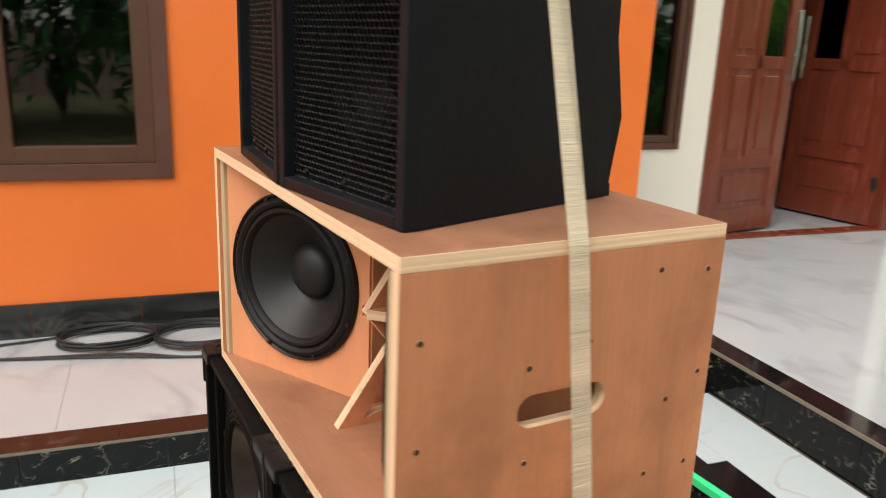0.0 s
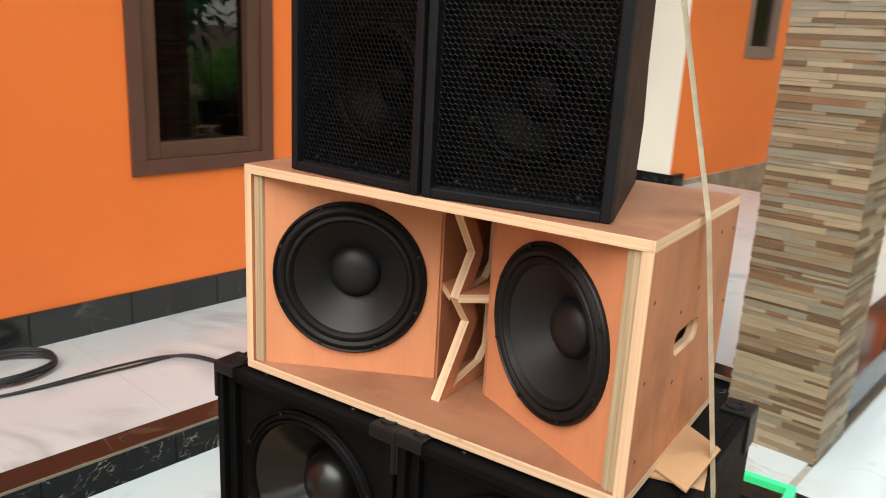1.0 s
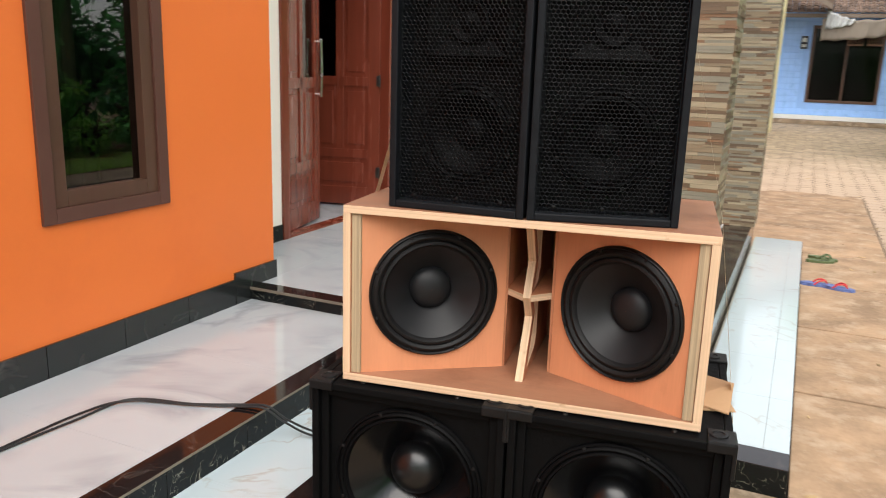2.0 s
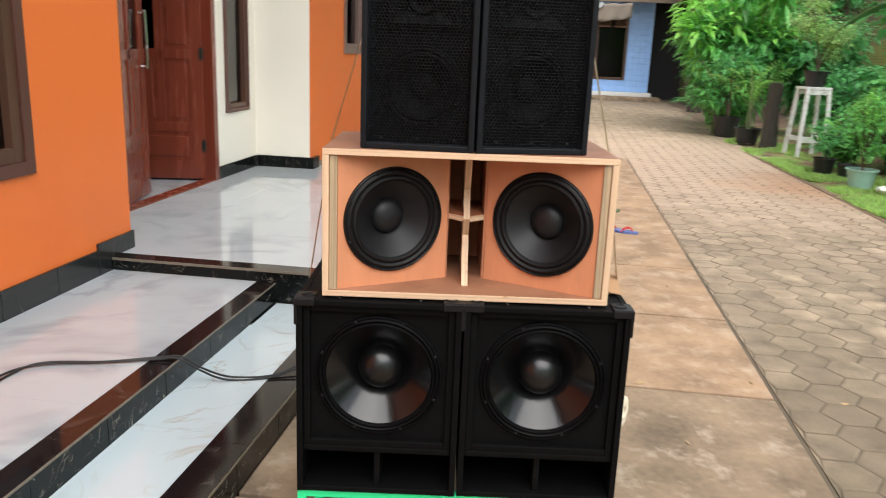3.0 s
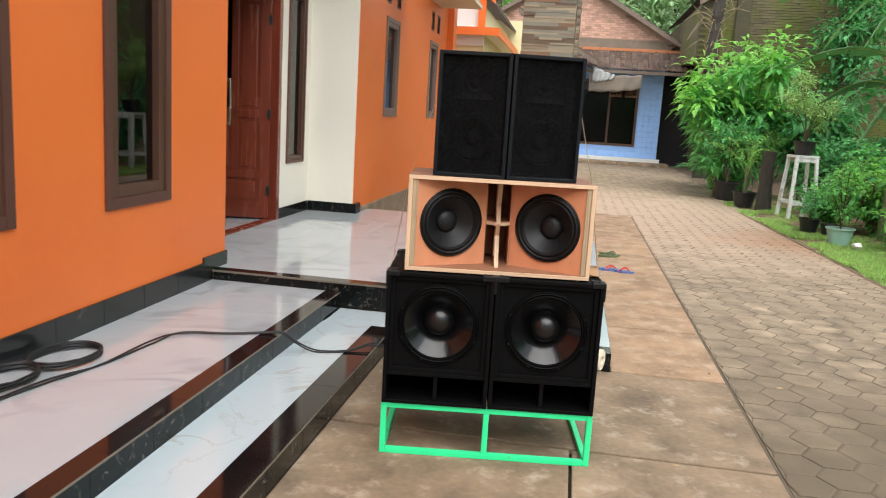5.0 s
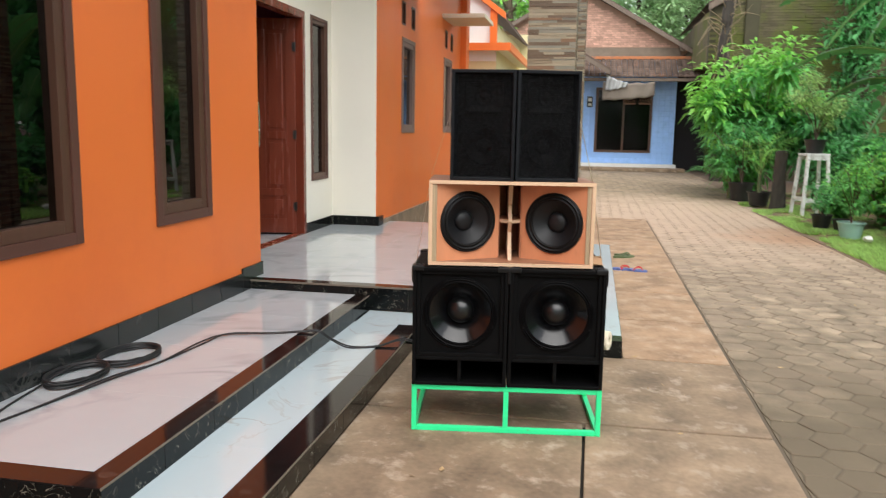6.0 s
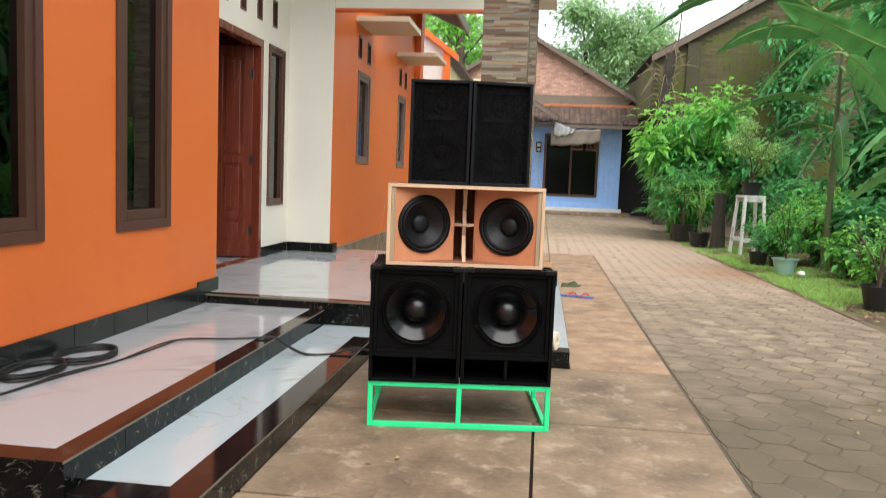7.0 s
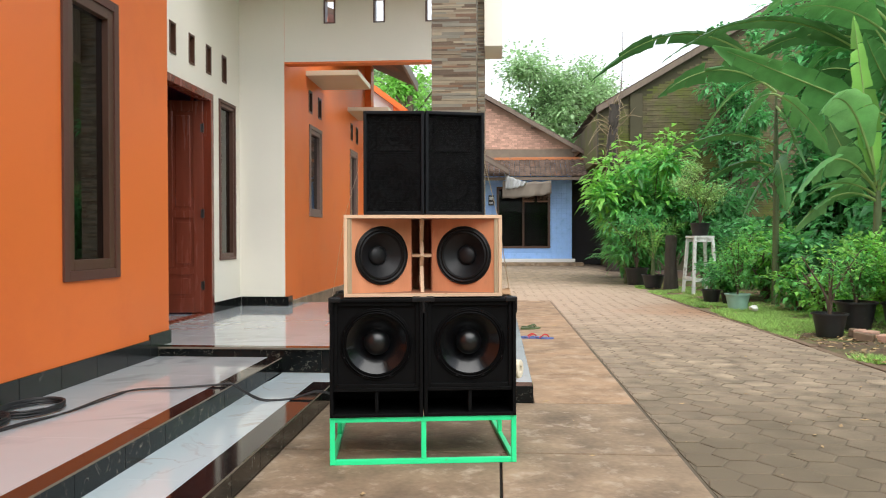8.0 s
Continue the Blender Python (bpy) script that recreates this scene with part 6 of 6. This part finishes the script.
banana((6.3, 8.17, 0.0), 3.9, [(3.44, -3.6, -0.81, 0.19, 0.75, 0.24, 12), (2.89, -2.97, -1.06, 0.9, 0.01, 0.24, 58), (3.82, -2.02, 0.31, 0.1, 0.36, 0.2, 35), (4.03, -1.86, -0.88, 0.27, 0.25, 0.26, 30), (3.1, -1.37, -0.46, 0.42, 0.25, 0.2, 60), (4.19, -1.02, -0.3, 1.4, 0.26, 0.3, 55), (4.03, 1.19, -0.17, 0.25, 0.67, 0.32, 20), (3.27, -0.89, -0.92, 0.69, -0.1, 0.25, 60), (4.19, -2.2, -0.6, 0.1, 0.57, 0.24, 35), (3.69, -0.58, -0.52, -1.16, 0.19, 0.25, 60)], 5, "tall banana plant with broad arching leaves")
banana((4.94, 9.28, 0.0), 3.6, [(3.77, -3.09, -0.68, -0.15, 0.73, 0.2, 30), (3.53, -2.11, -1.01, -0.23, 0.39, 0.2, 45), (3.67, -1.39, -0.67, -0.96, 0.33, 0.12, 40), (2.65, -1.85, -0.51, -0.21, 0.26, 0.1, 35), (3.49, 0.63, -0.74, -1.1, 0.16, 0.28, 60), (3.49, -0.98, -1.04, -0.77, 0.2, 0.22, 55), (2.28, -1.24, -0.27, -0.29, 0.23, 0.1, 30), (2.28, -0.75, -0.55, -0.94, 0.17, 0.13, 50), (2.37, -0.12, -0.8, -0.82, 0.28, 0.2, 60), (3.3, 0.05, -1.18, -1.13, 0.11, 0.25, 60)], 7, "tall banana plant with torn drooping leaves", 0.055, BANANA, 1.0)
banana((7.6, 10.8, 0.0), 4.6, [(4.2, -1.6, -0.6, 0.6, 0.6, 0.34, 40), (4.0, -1.2, 1.0, 0.3, 0.6, 0.32, 30), (4.3, 1.2, -1.2, 0.5, 0.6, 0.32, 30), (3.8, -1.5, -0.9, -0.6, 0.5, 0.32, 50),
                             (4.4, -0.6, -0.4, 2.0, 0.1, 0.28, 60), (3.6, 0.6, -1.4, -0.4, 0.4, 0.3, 30), (3.4, -1.0, -0.6, -1.2, 0.3, 0.3, 60)], 11, "tall banana plant against the brick wall")


def far_tree(at, height, crown, n, mat, label, seed):
    rnd = random.Random(seed)
    top = empty("tree", label, "tree", Matrix.Translation(at))
    bm = bmesh.new()
    tube(bm, smooth_line([(0, 0, 0), (0.2, 0.1, height * 0.4), (0, 0, height * 0.8)], 4), 0.28, 8, 0.35)
    tips = []
    for i in range(11):
        a = rnd.uniform(0, 6.3)
        z = height * rnd.uniform(0.4, 0.75)
        e = Vector((math.cos(a) * crown * rnd.uniform(0.4, 0.9), math.sin(a) * crown * rnd.uniform(0.4, 0.9), min(height * 0.98, z + height * rnd.uniform(0.1, 0.3))))
        tube(bm, smooth_line([(0, 0, z), (e.x * 0.4, e.y * 0.4, z + (e.z - z) * 0.35), e], 3), 0.09, 6, 0.2)
        tips += [e, e * 0.75 + Vector((0, 0, z * 0.25))]
    part("trunk", bm, BARK, top)
    v, f = [], []
    for _ in range(60):
        c = rnd.choice(tips) + Vector((rnd.gauss(0, 0.2), rnd.gauss(0, 0.2), rnd.gauss(0, 0.16))) * crown
        rad = crown * rnd.uniform(0.1, 0.24)
        for _ in range(n // 60):
            q = Vector((rnd.gauss(0, 1), rnd.gauss(0, 1), rnd.gauss(0, 0.7))) * rad
            leaf_into(v, f, c + q, q + Vector((rnd.uniform(-1, 1), rnd.uniform(-1, 1), rnd.uniform(-0.8, 0.6))) * rad, Vector((rnd.uniform(-0.5, 0.5), rnd.uniform(-0.5, 0.5), 1)), rnd.uniform(0.16, 0.34), 0.08, 0.2, 0.2)
    ob = new("crown", raw_mesh("crown", v, f, mat))
    ob.parent = top


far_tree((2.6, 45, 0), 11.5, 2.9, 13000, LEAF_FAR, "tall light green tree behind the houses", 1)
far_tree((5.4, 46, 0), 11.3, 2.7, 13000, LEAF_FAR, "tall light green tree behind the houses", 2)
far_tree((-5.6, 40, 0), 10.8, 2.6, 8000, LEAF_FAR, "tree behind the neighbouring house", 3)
far_tree((-3.4, 30, 0), 9.2, 1.6, 2200, LEAF, "tree behind the neighbouring house", 4)

# ---- the blue house at the end of the lane ----
YH = 29.0
bh = empty("blue_house", "old brick house with blue tiled front and clay roof", "house")
part("wall", holed_wall(-5.0, 3.5, YH, YH + 0.2, 0.1, 4.45, [(0.36, 2.6, 0.72, 3.3)], "x"), BLUE_WALL, bh, "pale blue front wall")
part("side_wall", one_box(3.3, 3.5, YH + 0.2, YH + 8, 0.1, 4.4), BLUE_WALL, bh)
part("inside", one_box(-4.8, 3.2, YH + 0.9, YH + 1.0, 0.1, 4.4), ROOM_DARK, bh)
part("terrace", one_box(-5.2, 3.9, YH - 0.9, YH, 0, 0.14, 0.02), CONCRETE, bh, "low pale terrace step")
part("terrace_edge", one_box(-5.0, 3.6, YH - 0.35, YH - 0.004, 0.14, 0.28, 0.01), WHITE_WALL, bh)
part("pillar", one_box(-0.95, -0.68, YH - 1.3, YH - 1.05, 0.14, 3.5, 0.01), PINK, bh, "pale lilac porch pillar")
# a near-black sheet paints the shade of the open passage
part("passage_shade", one_box(3.6, 5.4, YH + 1.2, YH + 1.3, 0, 4.0), ROOM_DARK, bh, "near-black sheet for the shaded side passage")
win = part("window_frame", bmesh.new(), BROWN_FRAME, bh)
bm = bmesh.new()
for a in ((0.36, 0.46, 0.72, 3.3), (2.5, 2.6, 0.72, 3.3), (0.46, 2.5, 0.72, 0.81), (0.46, 2.5, 3.2, 3.3), (1.44, 1.52, 0.81, 3.2)):
    box(bm, a[0], a[1], YH - 0.03, YH + 0.1, a[2], a[3], 0.006)
bm.to_mesh(win.data)
bm.free()
for x0, x1 in ((0.45, 1.45), (1.51, 2.51)):
    part("pane", one_box(x0, x1, YH + 0.03, YH + 0.04, 0.8, 3.21), GLASS_FAR, win)
# blue tiles on the front
v, f = [], []
for i in range(40):
    for k in range(17):
        x0, z0 = -4.9 + i * 0.21, 0.3 + k * 0.21
        if x0 + 0.2 > 3.5 or (x0 + 0.21 > 0.34 and x0 < 2.62 and z0 + 0.21 > 0.70 and z0 < 3.32) or z0 > 3.6:
            continue
        o = len(v)
        v += [(x0, YH - 0.002, z0), (x0 + 0.2, YH - 0.002, z0), (x0 + 0.2, YH - 0.002, z0 + 0.2), (x0, YH - 0.002, z0 + 0.2)]
        v += [(x0 + 0.008, YH - 0.012, z0 + 0.008), (x0 + 0.192, YH - 0.012, z0 + 0.008), (x0 + 0.192, YH - 0.012, z0 + 0.192), (x0 + 0.008, YH - 0.012, z0 + 0.192)]
        f += [(o + 4, o + 5, o + 6, o + 7)] + [(o + j, o + (j + 1) % 4, o + 4 + (j + 1) % 4, o + 4 + j) for j in range(4)]
ob = new("wall_tiles", raw_mesh("wall_tiles", v, f, BLUE_TILE))
ob.parent, ob["kind"] = bh, "stuff"


def brick_courses(v, f, inside, x0, x1, z0, z1, y, bl, bh_, depth=0.02):
    """Bricks laid in courses where inside(x, z) holds."""
    r = random.Random(3)
    k = 0
    z = z0
    while z < z1:
        x = x0 - (bl / 2 if k % 2 else 0)
        while x < x1:
            if inside(x + 0.02, z + bh_) and inside(x + bl - 0.02, z + bh_):
                d = depth * r.uniform(0.4, 1.1)
                o = len(v)
                for yy in (y, y - d):
                    v += [(x, yy, z), (x + bl - 0.012, yy, z), (x + bl - 0.012, yy, z + bh_ - 0.012), (x, yy, z + bh_ - 0.012)]
                f += [(o + 4, o + 5, o + 6, o + 7)] + [(o + j, o + (j + 1) % 4, o + 4 + (j + 1) % 4, o + 4 + j) for j in range(4)]
            x += bl
        z += bh_
        k += 1


AX, AZ = -0.5, 7.35
bm = bmesh.new()
extrude_outline(bm, [(-5.0, 4.45), (3.5, 4.45), (3.9, 4.75), (AX, AZ - 0.15), (-5.0, 4.75)], YH + 0.1, YH + 0.25)
part("gable", bm, material("pale_brick_mortar", (0.36, 0.23, 0.165), 0.95, vary=0.25, scale=3), bh)
v, f = [], []
slope = (AZ - 4.6) / (4.4 - AX)
brick_courses(v, f, lambda x, z: z < AZ - 0.3 - slope * abs(x - AX), -5, 4.2, 4.9, 7.2, YH + 0.1, 0.24, 0.085)
ob = new("gable_bricks", raw_mesh("gable_bricks", v, f, BRICK))
ob.parent, ob["kind"] = bh, "stuff"
part("plaster_band", one_box(-5.0, 3.6, YH + 0.06, YH + 0.1, 4.45, 4.86), MORTAR, bh, "grey plaster band under the gable")


def roof_sheet(x0, z0, x1, z1, y0, y1, name, parent, n=26):
    """A tiled slope from (x0, z0) to (x1, z1), with courses that overlap."""
    L = math.hypot(x1 - x0, z1 - z0)
    ux, uz = (x1 - x0) / L, (z1 - z0) / L
    v, f = [], []
    cols = int((y1 - y0) / 0.24)
    for i in range(n):
        for k in range(cols):
            a, b = L * i / n, L * (i + 1) / n + 0.05
            ya, yb = y0 + (y1 - y0) * k / cols, y0 + (y1 - y0) * (k + 1) / cols
            o = len(v)
            for s, lift in ((a, 0.0), (b, 0.035)):
                for yy, hump in ((ya, 0.0), ((ya + yb) / 2, 0.04), (yb, 0.0)):
                    v.append((x0 + ux * s - uz * (lift + hump), yy, z0 + uz * s + abs(ux) * (lift + hump)))
            f += [(o, o + 1, o + 4, o + 3), (o + 1, o + 2, o + 5, o + 4)]
    ob = new(name, raw_mesh(name, v, f, ROOF_TILE))
    ob.parent, ob["kind"] = parent, "stuff"


roof_sheet(AX, AZ, 4.75, 4.30, YH - 0.3, YH + 8, "roof_tiles", bh)
roof_sheet(AX, AZ, -5.6, 4.35, YH - 0.3, YH + 8, "roof_tiles", bh)
bm = bmesh.new()
extrude_outline(bm, [(AX, AZ - 0.16), (4.75, 4.14), (4.75, 4.3), (AX, AZ + 0.02)], YH - 0.34, YH - 0.29)
extrude_outline(bm, [(AX, AZ - 0.16), (-5.6, 4.19), (-5.6, 4.35), (AX, AZ + 0.02)], YH - 0.34, YH - 0.29)
part("bargeboard", bm, OLD_WOOD, bh)
for x, z in ((1.9, 5.75), (3.6, 4.72)):
    part("roof_beam", one_box(x - 0.1, x + 0.1, YH - 0.25, YH + 0.2, z, z + 0.16), OLD_WOOD, bh)
# lean-to roof over the front: courses of clay tile falling towards the lane
v, f = [], []
rr = random.Random(8)
for i in range(9):
    for k in range(46):
        x0 = -5.2 + k * 0.21
        ya, za = YH + 0.05 - 1.35 * i / 9, 4.45 - 0.80 * i / 9
        yb, zb = YH + 0.05 - 1.35 * (i + 1.15) / 9, 4.45 - 0.80 * (i + 1.15) / 9
        o = len(v)
        j = rr.uniform(-0.01, 0.015)
        for yy, zz in ((ya, za), (yb, zb + 0.03 + j)):
            for xx, hump in ((x0, 0), (x0 + 0.1, 0.045), (x0 + 0.2, 0)):
                v.append((xx, yy, zz + hump))
        o2 = len(v)
        v += [(x0, yb, zb - 0.01), (x0 + 0.1, yb, zb + 0.02), (x0 + 0.2, yb, zb - 0.01)]
        f += [(o, o + 1, o + 4, o + 3), (o + 1, o + 2, o + 5, o + 4), (o + 3, o + 4, o2 + 1, o2), (o + 4, o + 5, o2 + 2, o2 + 1)]
ob = new("lean_to_tiles", raw_mesh("lean_to_tiles", v, f, ROOF_TILE))
ob.parent, ob["kind"] = bh, "stuff"
part("lean_to_ridge", one_box(-5.2, 4.3, YH - 0.12, YH + 0.06, 4.40, 4.52, 0.02), material("orange_clay_ridge", (0.5, 0.18, 0.07), 0.85, vary=0.3, scale=2, stain=(0.2, 0.13, 0.1), stain_at=(0.5, 0.65)), bh)
part("lean_to_beam", one_box(-5.2, 4.3, YH - 1.3, YH - 1.2, 3.48, 3.6), OLD_WOOD, bh)
# the verge of a smaller porch roof beside the lean-to
bm = bmesh.new()
extrude_outline(bm, [(-2.2, 5.48), (0.86, 3.72), (0.86, 3.86), (-2.2, 5.64)], YH - 2.45, YH - 1.25)
part("porch_roof", bm, ROOF_TILE, bh)
bm = bmesh.new()
extrude_outline(bm, [(-2.2, 5.40), (0.83, 3.64), (0.83, 3.80), (-2.2, 5.56)], YH - 2.51, YH - 2.455)
part("bargeboard", bm, OLD_WOOD, bh)
mt = part("meter_box", one_box(0.02, 0.24, YH - 0.12, YH - 0.013, 2.52, 2.94, 0.015), ROOM_DARK, bh, "dark electric meter on the wall")
part("meter_window", one_box(0.06, 0.20, YH - 0.126, YH - 0.121, 2.74, 2.88), STOOL_PAINT, mt)
part("meter_plate", one_box(0.06, 0.20, YH - 0.126, YH - 0.121, 2.57, 2.66), STOOL_PAINT, mt)


def hung_cloth(corner_l, corner_r, drop_l, drop_r, y, fold):
    """A cloth hung from a line between two points, with folds and an uneven hem."""
    v, f = [], []
    for i in range(25):
        t = i / 24
        for k in range(7):
            q = k / 6
            x = corner_l[0] + (corner_r[0] - corner_l[0]) * t
            z = corner_l[1] + (corner_r[1] - corner_l[1]) * t - 0.04 * math.sin(math.pi * t)
            v.append((x, y - fold * (0.6 + q) * math.sin(i * 1.15 + 0.5 * k), z - (drop_l + (drop_r - drop_l) * t) * q + 0.02 * math.sin(i * 0.9 + k)))
    for i in range(24):
        for k in range(6):
            a = i * 7 + k
            f.append((a, a + 1, a + 8, a + 7))
    return v, f


v, f = hung_cloth((0.72, 3.72), (1.55, 3.40), 0.62, 0.1, YH - 1.42, 0.05)
rag = tagged(new("hung_rag", raw_mesh("hung_rag", v, f, material("pale_grey_rag", (0.42, 0.43, 0.43), 0.9, vary=0.25, scale=3), True)), "pale grey rag hung over the awning", "rag")
v, f = hung_cloth((0.6, 3.44), (2.56, 3.44), 0.70, 0.52, YH - 1.34, 0.02)
ob = tagged(new("cloth_awning", raw_mesh("cloth_awning", v, f, material("grey_old_cloth", (0.22, 0.185, 0.15), 0.9, vary=0.25, scale=2), True)), "sagging grey cloth hung under the eave", "awning")
for q in (ob, rag):
    q.modifiers.new("thickness", "SOLIDIFY").thickness = 0.01
CAGE = material("bamboo_cage", (0.2, 0.1, 0.06), 0.7, vary=0.3, scale=10)
for x in (1.68, 2.25):
    cg = empty("bird_cage", "small wooden bird cage under the eave", "cage", pose(x, YH - 0.7, 2.62), "bird cages")
    part("cage_base", one_box(-0.22, 0.22, -0.15, 0.15, 0, 0.05), CAGE, cg)
    part("cage_top", one_box(-0.22, 0.22, -0.15, 0.15, 0.34, 0.38), CAGE, cg)
    for i in range(9):
        part("cage_bar", one_box(-0.21 + i * 0.0525 - 0.006, -0.21 + i * 0.0525 + 0.006, -0.145, -0.133, 0.05, 0.34), CAGE, cg)
    bm = bmesh.new()
    tube(bm, [(0, 0, 0.38), (0, 0, 1.15)], 0.006, 5)
    part("hanger", bm, STEEL, cg)

# ---- the mossy brick building beside the garden ----
mb = empty("brick_building", "old mossy brick building with a tiled gable roof", "building")
YM = 24.0
MX, MZ = 11.0, 9.9
ms = (MZ - 5.75) / (MX - 3.85)
bm = bmesh.new()
extrude_outline(bm, [(4.85, 0), (17.0, 0), (17.0, 5.9), (MX, MZ - 0.2), (3.95, MZ - 0.25 - ms * (MX - 3.95)), (3.95, 3.9), (4.85, 3.9)], YM, YM + 0.3)
part("gable_wall", bm, MORTAR_MOSS, mb)
part("side_wall", one_box(4.85, 5.1, YM + 0.3, YM + 9, 0, 5.9), BRICK_MOSS, mb)
part("upper_side_wall", one_box(3.97, 4.85, YM + 0.3, YM + 9, 3.9, 5.6), BRICK_MOSS, mb)
v, f = [], []
brick_courses(v, f, lambda x, z: z < MZ - 0.4 - ms * abs(x - MX) and 3.95 < x < 15 and (z > 4.0 or x > 4.85), 3.95, 15.0, 1.2, 9.2, YM, 0.42, 0.085, 0.035)
ob = new("wall_bricks", raw_mesh("wall_bricks", v, f, BRICK_MOSS))
ob.parent, ob["kind"] = mb, "stuff"
for x in (5.25, 8.6):
    part("pier", one_box(x - 0.22, x + 0.22, YM - 0.14, YM - 0.04, 0, 6.2 if x < 6 else 7.4, 0.02), MORTAR_MOSS, mb)
roof_sheet(MX, MZ, 3.85, 5.75, YM - 0.22, YM + 9, "roof_tiles", mb, 30)
bm = bmesh.new()
extrude_outline(bm, [(MX, MZ - 0.24), (3.85, 5.51), (3.85, 5.73), (MX, MZ - 0.02)], YM - 0.26, YM - 0.20)
part("bargeboard", bm, OLD_WOOD, mb)

dead = empty("dead_tree", "bare grey dead tree covered in dry twigs", "tree", Matrix.Translation((4.35, 23.2, 0)))
rnd = random.Random(31)
bm = bmesh.new()
tube(bm, smooth_line([(0, 0, 0), (0.06, 0, 2.0), (-0.04, 0, 4.2), (0.05, 0, 5.7)], 4), 0.24, 10, 0.7)
part("trunk", bm, DARK_BARK, dead)
bm = bmesh.new()
tube(bm, smooth_line([(0.1, 0, 4.5), (0.28, 0, 6.5), (0.3, 0, 8.2)], 4), 0.035, 6, 0.3)
part("pole_branch", bm, OLD_WOOD, dead)
DRY_TWIG = material("dry_twig", (0.26, 0.2, 0.12), 0.9, vary=0.3, scale=8)
for i in range(46):
    z = rnd.uniform(3.2, 5.7)
    a, ln = rnd.uniform(0, 6.3), rnd.uniform(0.4, 1.2)
    e = Vector((math.cos(a) * ln, math.sin(a) * ln * 0.5 - 0.2, z + rnd.uniform(-0.6, 0.7)))
    bm = bmesh.new()
    tube(bm, smooth_line([(0, 0, z), (e.x * 0.5, e.y * 0.5, z + 0.25), e], 3), 0.022, 4, 0.3)
    part("twig", bm, DRY_TWIG, dead)

# ---- a parked motorbike beyond the porch ----
bike = empty("motorbike", "dark parked motorbike with a black seat", "motorbike", pose(-1.05, 11.6, 0, 0, 0, 60))
for y in (-0.62, 0.62):
    bm = bmesh.new()
    rings = []
    for i in range(11):
        a = 2 * math.pi * i / 10
        rings.append((0.25 + 0.045 * math.cos(a), 0.045 * math.sin(a)))
    lathe(bm, rings, 28, m=Matrix.Translation((0, y, 0.295)) @ Matrix.Rotation(radians(90), 4, "Y"))
    wh = part("wheel", bm, RUBBER, bike, "", True)
    bm = bmesh.new()
    lathe(bm, [(0.205, -0.03), (0.21, 0.0), (0.205, 0.03)], 28, m=Matrix.Translation((0, y, 0.295)) @ Matrix.Rotation(radians(90), 4, "Y"))
    for k in range(6):
        a = math.pi * k / 3
        tube(bm, [(0, y, 0.295), (0, y + 0.2 * math.cos(a), 0.295 + 0.2 * math.sin(a))], 0.01, 5)
    part("rim", bm, STEEL, wh)
bm = bmesh.new()
box(bm, -0.12, 0.12, -0.3, 0.32, 0.42, 0.66, 0.05)
part("body", bm, PLASTIC, bike)
part("engine", one_box(-0.13, 0.13, -0.2, 0.22, 0.22, 0.42, 0.03), STEEL, bike)
part("seat", one_box(-0.11, 0.11, -0.75, -0.05, 0.70, 0.80, 0.04), RUBBER, bike)
part("tail", one_box(-0.09, 0.09, -0.85, -0.3, 0.60, 0.71, 0.03), RED_RUBBER, bike)
bm = bmesh.new()
tube(bm, [(0, 0.62, 0.3), (0, 0.45, 0.75), (0, 0.40, 0.98)], 0.03, 8)
tube(bm, [(-0.33, 0.28, 1.02), (-0.1, 0.4, 0.98), (0.1, 0.4, 0.98), (0.33, 0.28, 1.02)], 0.014, 8)
part("handlebar", bm, STEEL, bike)
part("headlight", one_box(-0.1, 0.1, 0.42, 0.54, 0.80, 0.98, 0.04), PLASTIC, bike)
bm = bmesh.new()
tube(bm, [(0.14, 0.1, 0.25), (0.15, -0.3, 0.27), (0.15, -0.75, 0.36)], 0.04, 8)
part("exhaust", bm, STEEL, bike)
bm = bmesh.new()
tube(bm, [(-0.1, 0.0, 0.25), (-0.22, -0.06, 0.0)], 0.012, 6)
part("side_stand", bm, STEEL, bike)
